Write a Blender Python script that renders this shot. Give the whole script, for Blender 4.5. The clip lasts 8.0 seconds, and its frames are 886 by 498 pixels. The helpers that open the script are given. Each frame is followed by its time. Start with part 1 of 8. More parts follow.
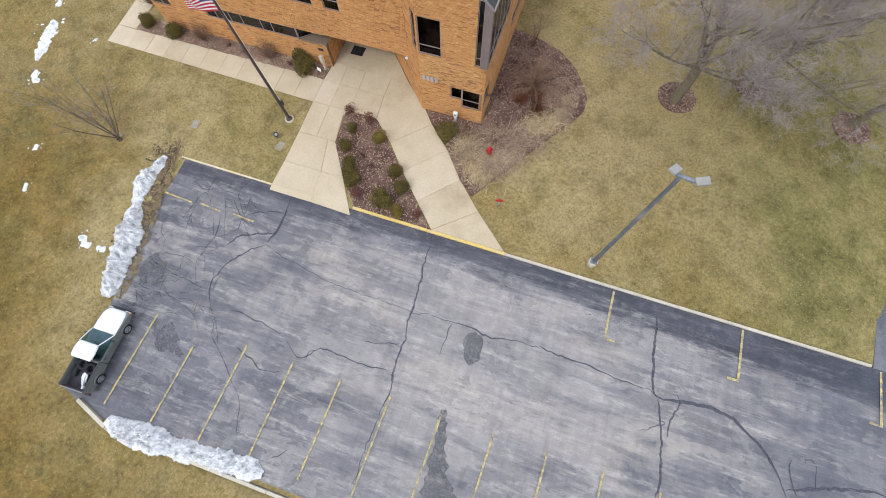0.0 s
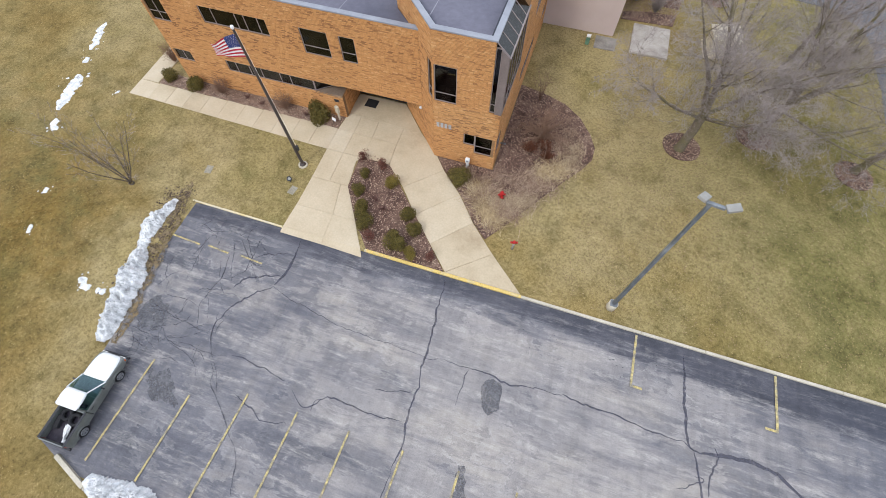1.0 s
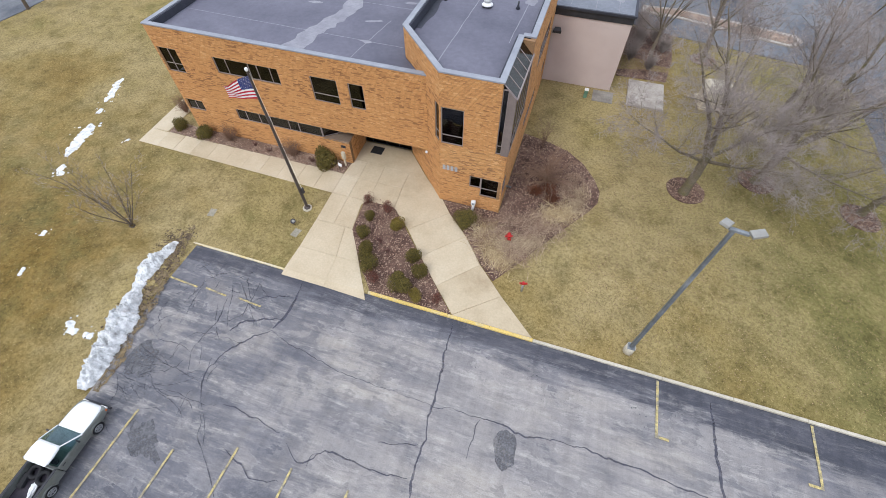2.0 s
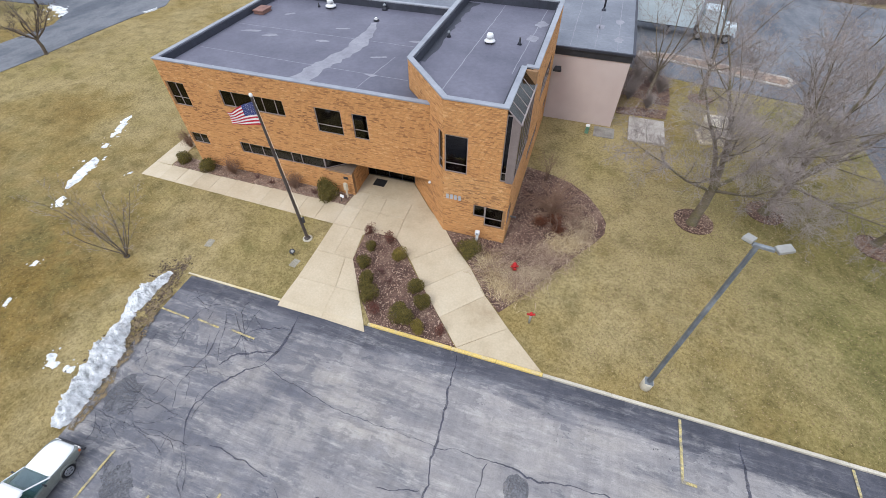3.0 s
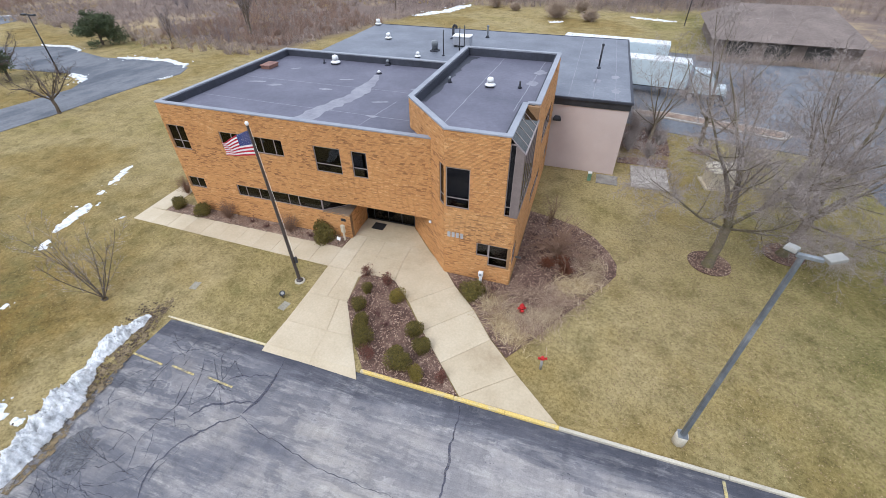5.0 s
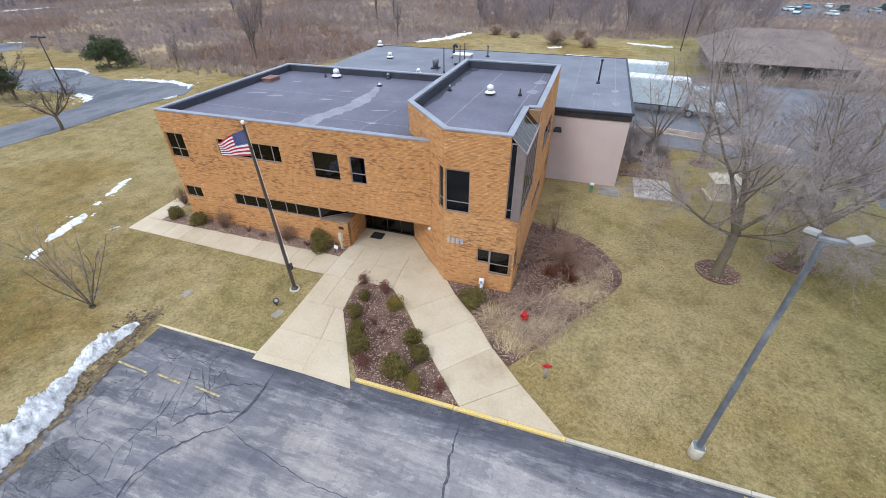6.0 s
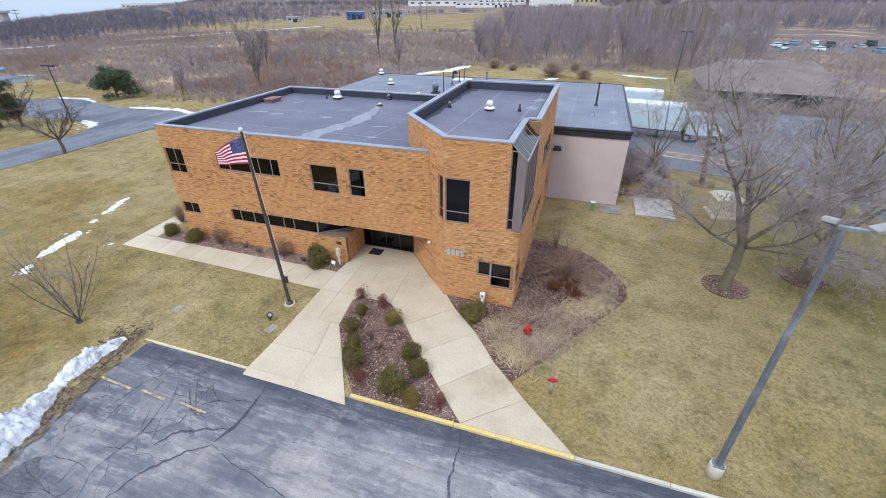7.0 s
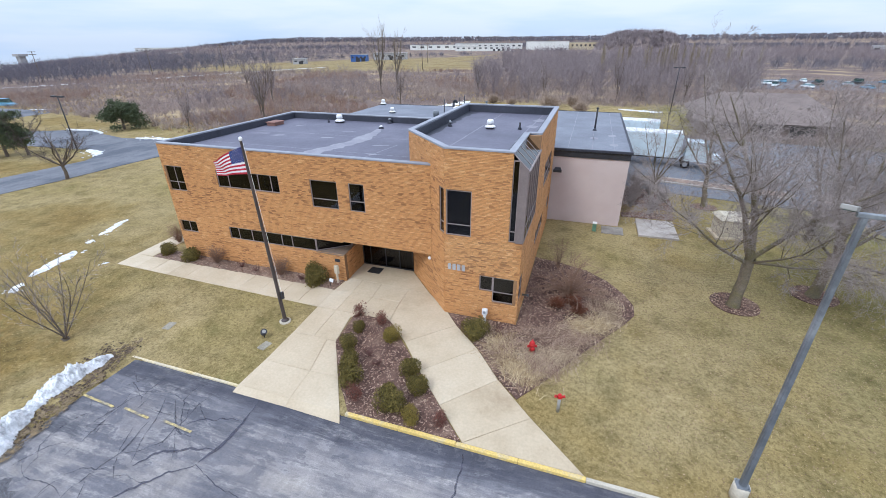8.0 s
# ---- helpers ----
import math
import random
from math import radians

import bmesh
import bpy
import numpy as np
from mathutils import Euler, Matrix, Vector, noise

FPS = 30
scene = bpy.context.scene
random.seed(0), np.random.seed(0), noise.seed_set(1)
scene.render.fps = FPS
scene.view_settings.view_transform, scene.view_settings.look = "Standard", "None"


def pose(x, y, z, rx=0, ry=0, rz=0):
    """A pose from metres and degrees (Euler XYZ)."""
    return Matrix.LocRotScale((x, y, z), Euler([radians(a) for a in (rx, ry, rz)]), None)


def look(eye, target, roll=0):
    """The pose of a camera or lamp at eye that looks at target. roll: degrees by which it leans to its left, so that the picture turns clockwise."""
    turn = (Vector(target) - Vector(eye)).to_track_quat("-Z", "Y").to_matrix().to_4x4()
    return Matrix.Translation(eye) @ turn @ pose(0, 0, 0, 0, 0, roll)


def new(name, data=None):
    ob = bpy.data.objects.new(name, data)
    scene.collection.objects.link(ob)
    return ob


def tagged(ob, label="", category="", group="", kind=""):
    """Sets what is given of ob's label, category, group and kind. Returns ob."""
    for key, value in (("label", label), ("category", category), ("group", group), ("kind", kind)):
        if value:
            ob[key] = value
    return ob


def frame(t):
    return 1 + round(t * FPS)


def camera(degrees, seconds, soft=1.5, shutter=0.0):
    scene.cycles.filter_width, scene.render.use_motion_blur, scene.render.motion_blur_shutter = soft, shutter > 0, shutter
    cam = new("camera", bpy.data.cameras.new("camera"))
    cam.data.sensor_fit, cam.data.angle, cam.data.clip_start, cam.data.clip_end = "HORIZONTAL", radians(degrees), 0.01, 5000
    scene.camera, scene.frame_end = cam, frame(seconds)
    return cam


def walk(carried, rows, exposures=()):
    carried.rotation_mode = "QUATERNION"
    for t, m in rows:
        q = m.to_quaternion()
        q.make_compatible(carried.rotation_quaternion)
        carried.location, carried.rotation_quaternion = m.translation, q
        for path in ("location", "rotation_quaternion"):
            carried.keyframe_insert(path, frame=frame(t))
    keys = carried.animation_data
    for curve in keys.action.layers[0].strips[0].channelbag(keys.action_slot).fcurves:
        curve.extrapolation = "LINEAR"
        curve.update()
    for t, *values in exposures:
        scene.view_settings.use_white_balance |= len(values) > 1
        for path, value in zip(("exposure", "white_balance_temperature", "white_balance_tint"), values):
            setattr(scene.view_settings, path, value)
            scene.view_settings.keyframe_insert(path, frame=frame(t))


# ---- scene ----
cam = camera(92.3, 8.0, soft=0.5)
PATH = [
    (0, (1.062, -1.869, 22.885), (0.821, -1.243, 21.001), -2.9),
    (0.5, (0.63, -2.58, 22.432), (0.359, -1.81, 20.606), -1.4),
    (1, (0.289, -3.064, 21.873), (-0.012, -2.169, 20.11), -0.5),
    (1.5, (0.075, -3.437, 21.31), (-0.257, -2.419, 19.621), -0.1),
    (3, (-0.113, -3.961, 19.485), (-0.532, -2.678, 18.008), -0.1),
    (3.5, (-0.096, -3.963, 18.9), (-0.536, -2.623, 17.483), -0.2),
    (4, (-0.12, -3.975, 18.378), (-0.577, -2.582, 17.018), -0.2),
    (4.5, (-0.152, -3.96, 17.831), (-0.626, -2.513, 16.534), -0.2),
    (6, (-0.01, -4.056, 15.893), (-0.529, -2.496, 14.753), -0.3),
    (6.5, (0.038, -4.075, 15.326), (-0.492, -2.483, 14.238), -0.3),
    (7, (0.015, -4.132, 14.716), (-0.528, -2.496, 13.702), -0.3),
    (7.5, (-0.004, -4.168, 14.137), (-0.561, -2.49, 13.202), -0.3),
    (8, (0.001, -4.192, 13.519), (-0.567, -2.482, 12.65), -0.3),
]
walk(cam, [(t, look(eye, target, roll)) for t, eye, target, roll in PATH], [(0, -0.13, 6500, 10), (1.5, -0.11, 6450, 10), (3, -0.09, 6340, 10), (4.5, -0.07, 6220, 10), (6, -0.05, 6040, 10), (7, -0.02, 5840, 10), (8, -0.01, 5850, 10)])

# ---- world, sun, exposure ----
SUN_EL, SUN_AZ = 48, 200
world = bpy.data.worlds.new("overcast_sky")
scene.world = world
world.use_nodes = True
wn, wl = world.node_tree.nodes, world.node_tree.links
wn.clear()
w_out = wn.new("ShaderNodeOutputWorld")
w_bg = wn.new("ShaderNodeBackground")
w_sky = wn.new("ShaderNodeTexSky")
w_sky.sky_type, w_sky.sun_disc = "NISHITA", False
w_sky.sun_elevation, w_sky.sun_rotation = radians(SUN_EL), radians(SUN_AZ)
w_sky.dust_density, w_sky.air_density = 0.6, 1.0
w_co = wn.new("ShaderNodeTexCoord")
w_map = wn.new("ShaderNodeMapping")
w_map.inputs["Scale"].default_value = (1.3, 1.3, 9.0)
w_noise = wn.new("ShaderNodeTexNoise")
w_noise.inputs["Scale"].default_value, w_noise.inputs["Detail"].default_value = 2.2, 6
w_ramp = wn.new("ShaderNodeValToRGB")
w_ramp.color_ramp.elements[0].position, w_ramp.color_ramp.elements[0].color = 0.4, (0.0, 0.0, 0.0, 1)
w_ramp.color_ramp.elements[1].position, w_ramp.color_ramp.elements[1].color = 0.58, (1.0, 1.0, 1.0, 1)
w_mix = wn.new("ShaderNodeMix")
w_mix.data_type = "RGBA"
w_bg.inputs["Strength"].default_value = 0.14
wl.new(w_co.outputs["Generated"], w_map.inputs["Vector"])
wl.new(w_map.outputs["Vector"], w_noise.inputs["Vector"])
wl.new(w_noise.outputs["Fac"], w_ramp.inputs["Fac"])
# two tones of cloud, both brighter towards the zenith, over a thin clear sky
w_tone = wn.new("ShaderNodeMix")
w_tone.data_type = "RGBA"
w_tone.inputs["A"].default_value, w_tone.inputs["B"].default_value = (0.7, 0.9, 1.2, 1), (1.03, 1.1, 1.2, 1)
w_sep = wn.new("ShaderNodeSeparateXYZ")
w_el = wn.new("ShaderNodeMapRange")
w_el.inputs["To Min"].default_value, w_el.inputs["To Max"].default_value = 5.6, 12.5
w_cloud = wn.new("ShaderNodeVectorMath")
w_cloud.operation = "SCALE"
w_low = wn.new("ShaderNodeMapRange")
w_low.inputs["From Min"].default_value, w_low.inputs["From Max"].default_value = 0.0, 0.1
w_low.inputs["To Min"].default_value, w_low.inputs["To Max"].default_value = 0.05, 0.75
w_sum = wn.new("ShaderNodeMath")
w_sum.operation, w_sum.use_clamp = "MULTIPLY_ADD", True
w_sum.inputs[1].default_value = 0.5
wl.new(w_ramp.outputs["Color"], w_sum.inputs[0])
wl.new(w_low.outputs["Result"], w_sum.inputs[2])
wl.new(w_sum.outputs["Value"], w_tone.inputs["Factor"])
# the cloud sheet overhead is a neutral white; blue gaps show low down
w_high = wn.new("ShaderNodeMapRange")
w_high.inputs["From Min"].default_value, w_high.inputs["From Max"].default_value = 0.1, 0.4
w_over = wn.new("ShaderNodeMix")
w_over.data_type = "RGBA"
w_over.inputs["B"].default_value = (0.91, 0.98, 1.14, 1)
wl.new(w_high.outputs["Result"], w_over.inputs["Factor"])
wl.new(w_tone.outputs["Result"], w_over.inputs["A"])
wl.new(w_over.outputs["Result"], w_cloud.inputs[0])
wl.new(w_co.outputs["Generated"], w_sep.inputs["Vector"])
wl.new(w_sep.outputs["Z"], w_el.inputs["Value"])
wl.new(w_sep.outputs["Z"], w_high.inputs["Value"])
wl.new(w_sep.outputs["Z"], w_low.inputs["Value"])
wl.new(w_el.outputs["Result"], w_cloud.inputs["Scale"])
w_mix.inputs["Factor"].default_value = 0.9
wl.new(w_cloud.outputs["Vector"], w_mix.inputs["B"])
wl.new(w_sky.outputs["Color"], w_mix.inputs["A"])
wl.new(w_mix.outputs["Result"], w_bg.inputs["Color"])
wl.new(w_bg.outputs["Background"], w_out.inputs["Surface"])
sun_data = bpy.data.lights.new("sun", "SUN")
sun_data.energy, sun_data.angle, sun_data.color = 1.5, radians(14), (0.98, 0.95, 0.9)
sun = new("sun", sun_data)
sun.matrix_world = look((0, 0, 60), (60 * math.sin(radians(SUN_AZ)) * -1 / math.tan(radians(SUN_EL)), -60 * math.cos(radians(SUN_AZ)) / math.tan(radians(SUN_EL)), 0))

# ---- helpers of this scene ----
def part(name, bm, material, parent, label=""):
    """Links a bmesh as one mesh object under a thing or part."""
    me = bpy.data.meshes.new(name)
    bm.to_mesh(me)
    bm.free()
    return part_mesh(name, me, material, parent, label)


def part_mesh(name, me, material, parent, label=""):
    if material and not me.materials:
        me.materials.append(material)
    ob = new(name, me)
    if parent:
        ob.parent = parent
    if label:
        ob["label"] = label
    return ob


def mesh_np(name, verts, faces, material=None, smooth=False):
    me = bpy.data.meshes.new(name)
    me.from_pydata([tuple(v) for v in verts], [], [tuple(f) for f in faces])
    if material:
        me.materials.append(material)
    if smooth:
        me.polygons.foreach_set("use_smooth", [True] * len(me.polygons))
    me.update()
    return me


def thing(name, x=0, y=0, z=0, rz=0, label="", category="", group="", kind=""):
    ob = new(name)
    ob.empty_display_size = 0.2
    ob.matrix_world = pose(x, y, z, 0, 0, rz)
    return tagged(ob, label, category, group, kind)


def box(bm, x0, y0, z0, x1, y1, z1, bevel=0.0, m=None):
    """Adds a box, bevelled if asked, to bm."""
    r = bmesh.ops.create_cube(bm, size=1.0)
    vs = r["verts"]
    for v in vs:
        v.co = Vector(((x0 + x1) / 2 + v.co.x * (x1 - x0), (y0 + y1) / 2 + v.co.y * (y1 - y0), (z0 + z1) / 2 + v.co.z * (z1 - z0)))
    if bevel:
        es = list({e for v in vs for e in v.link_edges})
        r = bmesh.ops.bevel(bm, geom=es, offset=bevel, segments=2, affect="EDGES", profile=0.5)
        vs = list({v for f in r["faces"] for v in f.verts} | {v for v in vs if v.is_valid})
    if m is not None:
        bmesh.ops.transform(bm, matrix=m, verts=vs)
    return vs


def bbox(*a, **k):
    bm = bmesh.new()
    box(bm, *a, **k)
    return bm


def lathe(bm, profile, n=20, m=None):
    """Adds a turned body from (radius, height) pairs."""
    rings = []
    for r, z in profile:
        rings.append([bm.verts.new((r * math.cos(2 * math.pi * i / n), r * math.sin(2 * math.pi * i / n), z)) for i in range(n)])
    made = [v for ring in rings for v in ring]
    for a, b in zip(rings, rings[1:]):
        for i in range(n):
            f = bm.faces.new((a[i], a[(i + 1) % n], b[(i + 1) % n], b[i]))
            f.smooth = True
    bm.faces.new(list(reversed(rings[0])))
    bm.faces.new(rings[-1])
    if m is not None:
        bmesh.ops.transform(bm, matrix=m, verts=made)
    return made


def turned(profile, n=20, m=None):
    bm = bmesh.new()
    lathe(bm, profile, n, m)
    return bm


def prism(bm, pts, z0, z1):
    """Adds an upright prism over a plan polygon; z0, z1 numbers or functions of x, y."""
    f0 = z0 if callable(z0) else (lambda x, y: z0)
    f1 = z1 if callable(z1) else (lambda x, y: z1)
    lo = [bm.verts.new((x, y, f0(x, y))) for x, y in pts]
    hi = [bm.verts.new((x, y, f1(x, y))) for x, y in pts]
    bm.faces.new(hi)
    bm.faces.new(list(reversed(lo)))
    for i in range(len(pts)):
        j = (i + 1) % len(pts)
        bm.faces.new((lo[i], lo[j], hi[j], hi[i]))
    bmesh.ops.recalc_face_normals(bm, faces=bm.faces[:])
    return bm


def plan(pts, z0, z1):
    return prism(bmesh.new(), pts, z0, z1)


def tube_np(V, F, a, b, ra, rb, n=4):
    """Appends a tapered open tube from a to b to the lists V and F."""
    a, b = Vector(a), Vector(b)
    d = (b - a)
    if d.length < 1e-5:
        return
    u = d.orthogonal().normalized()
    w = d.cross(u).normalized()
    k = len(V)
    for p, r in ((a, ra), (b, rb)):
        for i in range(n):
            t = 2 * math.pi * i / n
            V.append(tuple(p + (u * math.cos(t) + w * math.sin(t)) * r))
    for i in range(n):
        j = (i + 1) % n
        F.append((k + i, k + j, k + n + j, k + n + i))


# ---- materials ----
def mk(name, cols, scale=1.0, fine=30.0, fine_amt=0.35, rough=0.85, bump=0.15, bump_scale=60.0, metal=0.0, stretch=(1, 1, 1), island=0.0, obrand=0.0, spec=0.4, local=False, detail=6, fine_stretch=None):
    """Node material: a broad blend of colours, a fine grain over it, bump; variation per island or per object."""
    m = bpy.data.materials.new(name)
    m.use_nodes = True
    nt = m.node_tree
    N, L = nt.nodes, nt.links
    b = N["Principled BSDF"]
    b.inputs["Roughness"].default_value, b.inputs["Metallic"].default_value = rough, metal
    b.inputs["Specular IOR Level"].default_value = spec
    if local:
        co = N.new("ShaderNodeTexCoord").outputs["Object"]
    else:
        co = N.new("ShaderNodeNewGeometry").outputs["Position"]

    def tex(sc, st, det):
        mp = N.new("ShaderNodeMapping")
        mp.inputs["Scale"].default_value = st
        L.new(co, mp.inputs["Vector"])
        n = N.new("ShaderNodeTexNoise")
        n.inputs["Scale"].default_value, n.inputs["Detail"].default_value = sc, det
        n.inputs["Roughness"].default_value = 0.6
        L.new(mp.outputs["Vector"], n.inputs["Vector"])
        return n.outputs["Fac"]
    broad = tex(scale, stretch, detail)
    ramp = N.new("ShaderNodeValToRGB")
    el = ramp.color_ramp.elements
    while len(el) < len(cols):
        el.new(0.5)
    for i, c in enumerate(cols):
        el[i].position = 0.3 + 0.4 * i / max(1, len(cols) - 1)
        el[i].color = (*c, 1)
    fac = broad
    if island or obrand:
        src = N.new("ShaderNodeNewGeometry").outputs["Random Per Island"] if island else N.new("ShaderNodeObjectInfo").outputs["Random"]
        mx = N.new("ShaderNodeMix")
        mx.inputs["Factor"].default_value = island or obrand
        L.new(broad, mx.inputs["A"])
        mr = N.new("ShaderNodeMapRange")
        mr.inputs["To Min"].default_value, mr.inputs["To Max"].default_value = 0.25, 0.75
        L.new(src, mr.inputs["Value"])
        L.new(mr.outputs["Result"], mx.inputs["B"])
        fac = mx.outputs["Result"]
    L.new(fac, ramp.inputs["Fac"])
    col = ramp.outputs["Color"]
    grain = tex(fine, fine_stretch or (1, 1, 1), 4)
    mr2 = N.new("ShaderNodeMapRange")
    mr2.inputs["From Min"].default_value, mr2.inputs["From Max"].default_value = 0.3, 0.7
    mr2.inputs["To Min"].default_value, mr2.inputs["To Max"].default_value = 1 - fine_amt, 1 + fine_amt
    L.new(grain, mr2.inputs["Value"])
    mul = N.new("ShaderNodeMix")
    mul.data_type, mul.blend_type = "RGBA", "MULTIPLY"
    mul.inputs["Factor"].default_value = 1.0
    L.new(col, mul.inputs["A"])
    L.new(mr2.outputs["Result"], mul.inputs["B"])
    L.new(mul.outputs["Result"], b.inputs["Base Color"])
    if bump:
        bt = tex(bump_scale, (1, 1, 1), 3)
        bp = N.new("ShaderNodeBump")
        bp.inputs["Strength"].default_value, bp.inputs["Distance"].default_value = min(1.0, bump * 2), 0.02
        L.new(bt, bp.inputs["Height"])
        L.new(bp.outputs["Normal"], b.inputs["Normal"])
    return m


def lin(r, g, b):
    """Linear colour from 0-255 values."""
    return tuple((c / 255 / 12.92 if c <= 10 else ((c / 255 + 0.055) / 1.055) ** 2.4) for c in (r, g, b))


M_ROAD = mk("road_asphalt", [lin(74, 78, 87), lin(92, 96, 103), lin(118, 120, 124), lin(94, 98, 105)], scale=0.22, stretch=(1, 0.5, 1), fine=5, fine_amt=0.16, bump=0.15, detail=9)
M_SEAL = mk("crack_sealer", [lin(70, 70, 82), lin(88, 87, 98)], scale=1.2, fine=20, fine_amt=0.2, rough=0.6, bump=0.2)


def broken(m, scale, lo, hi):
    """Wears a thin coat through to what lies under it, in a fine uneven pattern."""
    N, L = m.node_tree.nodes, m.node_tree.links
    n = N.new("ShaderNodeTexNoise")
    n.inputs["Scale"].default_value, n.inputs["Detail"].default_value, n.inputs["Roughness"].default_value = scale, 8, 0.75
    L.new(N.new("ShaderNodeNewGeometry").outputs["Position"], n.inputs["Vector"])
    r = N.new("ShaderNodeMapRange")
    r.inputs["From Min"].default_value, r.inputs["From Max"].default_value = 0.36, 0.6
    r.inputs["To Min"].default_value, r.inputs["To Max"].default_value = lo, hi
    L.new(n.outputs["Fac"], r.inputs["Value"])
    L.new(r.outputs["Result"], N["Principled BSDF"].inputs["Alpha"])
    return m


broken(M_SEAL, 2.2, 0.4, 0.9)
M_SEALW = broken(mk("worn_crack_sealer", [lin(68, 69, 78), lin(88, 88, 97)], scale=1.2, fine=20, fine_amt=0.2, rough=0.6, bump=0.2), 2.6, -0.1, 0.85)
M_STAIN = mk("oil_stain", [lin(88, 88, 92), lin(112, 111, 114)], scale=1.5, fine=12, rough=0.55, bump=0.1)
broken(M_STAIN, 1.4, 0.15, 1.0)
M_YELLOW = mk("worn_yellow_paint", [lin(136, 132, 128), lin(160, 150, 122), lin(196, 178, 120), lin(204, 186, 128)], scale=3.2, fine=14, fine_amt=0.25, bump=0.15, detail=10)
broken(M_YELLOW, 3.5, 0.62, 1.05)
M_MUD = broken(mk("gritty_mud", [lin(92, 78, 56), lin(118, 102, 76), lin(146, 128, 98)], scale=2.5, fine=16, fine_amt=0.35, bump=0.5, bump_scale=20), 3.2, -0.7, 1.5)
M_KERBY = mk("yellow_painted_kerb", [lin(196, 184, 156), lin(216, 188, 110), lin(222, 192, 112)], scale=1.6, fine=14, fine_amt=0.2, detail=9)
M_CONC = mk("pale_concrete", [lin(170, 152, 124), lin(190, 174, 146), lin(199, 184, 157), lin(206, 193, 168)], scale=0.5, fine=9, fine_amt=0.07, bump=0.12, obrand=0.35, detail=9)
M_KERB = mk("kerb_concrete", [lin(180, 172, 154), lin(206, 198, 180)], scale=0.9, fine=16, fine_amt=0.15)
M_JOINT = mk("joint_dirt", [lin(96, 88, 76), lin(120, 110, 96)], scale=2)
M_MORTAR = mk("mortar", [lin(132, 100, 70), lin(156, 122, 88)], scale=2, fine=30, fine_amt=0.2)
M_BRICK = mk("tan_brick", [lin(146, 102, 66), lin(186, 133, 83), lin(200, 146, 92), lin(206, 153, 98), lin(198, 144, 90), lin(216, 168, 115)], scale=0.5, island=0.72, fine=22, fine_amt=0.14, bump=0.25, bump_scale=45, detail=4)
M_COPING = mk("grey_metal_coping", [lin(136, 139, 147), lin(160, 163, 170)], scale=0.8, fine=8, fine_amt=0.06, rough=0.5, metal=0.0, bump=0.02)
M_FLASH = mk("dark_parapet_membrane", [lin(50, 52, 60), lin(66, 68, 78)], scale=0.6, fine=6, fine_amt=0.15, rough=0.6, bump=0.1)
M_ROOF = mk("dark_roof_membrane", [lin(86, 86, 99), lin(101, 100, 113), lin(117, 116, 128)], scale=0.22, fine=4, fine_amt=0.1, rough=0.55, bump=0.08, detail=8)
M_ROOFA = mk("weathered_annex_membrane", [lin(98, 101, 110), lin(112, 116, 125), lin(128, 132, 140)], scale=0.3, fine=4, fine_amt=0.12, rough=0.5, bump=0.08, detail=9)
M_PATCH = mk("pale_roof_patch", [lin(126, 125, 134), lin(150, 149, 156)], scale=0.9, fine=6, fine_amt=0.12, rough=0.5, bump=0.05)
M_STUCCO = mk("pink_rendered_wall", [lin(196, 178, 172), lin(208, 192, 186)], scale=0.3, fine=30, fine_amt=0.06, bump=0.1)
M_BRONZE = mk("bronze_window_frame", [lin(116, 104, 101), lin(136, 124, 120)], scale=1.0, fine=12, fine_amt=0.08, rough=0.45, bump=0.02)
M_PALEFRAME = mk("pale_window_bar", [lin(132, 120, 118), lin(152, 140, 137)], scale=1.0, fine=12, fine_amt=0.08, rough=0.45, bump=0.02)
M_MULCH = mk("bark_mulch", [lin(68, 49, 42), lin(98, 74, 64), lin(136, 112, 96)], scale=1.2, fine=16, fine_amt=0.4, bump=0.5, bump_scale=28)
M_SNOW = mk("old_snow", [lin(150, 150, 149), lin(204, 206, 206), lin(228, 229, 229), lin(240, 240, 240)], scale=3.0, fine=22, fine_amt=0.16, bump=0.5, bump_scale=7, rough=0.8, detail=10)
M_BARK = mk("grey_bark", [lin(86, 76, 66), lin(118, 106, 92)], scale=2, fine=24, fine_amt=0.3, bump=0.4, bump_scale=25)
M_TWIG = mk("grey_twigs", [lin(128, 117, 112), lin(170, 159, 153)], scale=0.8, fine=10, fine_amt=0.15, bump=0)
M_LEAF = mk("evergreen_leaves", [lin(70, 64, 30), lin(104, 93, 44), lin(134, 119, 60)], scale=3, fine=14, fine_amt=0.3, bump=0, island=0.6)
M_LEAFY = mk("yellow_green_leaves", [lin(96, 86, 38), lin(126, 110, 48), lin(152, 132, 66)], scale=3, fine=14, fine_amt=0.3, bump=0, island=0.6)
M_LEAFR = mk("russet_leaves", [lin(84, 48, 42), lin(116, 72, 60), lin(140, 94, 78)], scale=3, fine=14, fine_amt=0.3, bump=0, island=0.6)
M_STRAW = mk("dry_straw", [lin(122, 98, 70), lin(186, 162, 122), lin(222, 204, 168)], scale=0.8, fine=10, fine_amt=0.2, bump=0, island=0.6)
M_STRAWG = mk("grey_dry_stems", [lin(122, 100, 78), lin(166, 143, 116), lin(204, 184, 152)], scale=0.8, fine=10, fine_amt=0.2, bump=0, island=0.6)
M_STEEL = mk("weathered_galvanised_steel", [lin(96, 101, 105), lin(122, 127, 131), lin(164, 168, 170)], scale=1.6, stretch=(1, 1, 0.5), fine=6, fine_amt=0.12, rough=0.45, metal=0.3, bump=0.03)
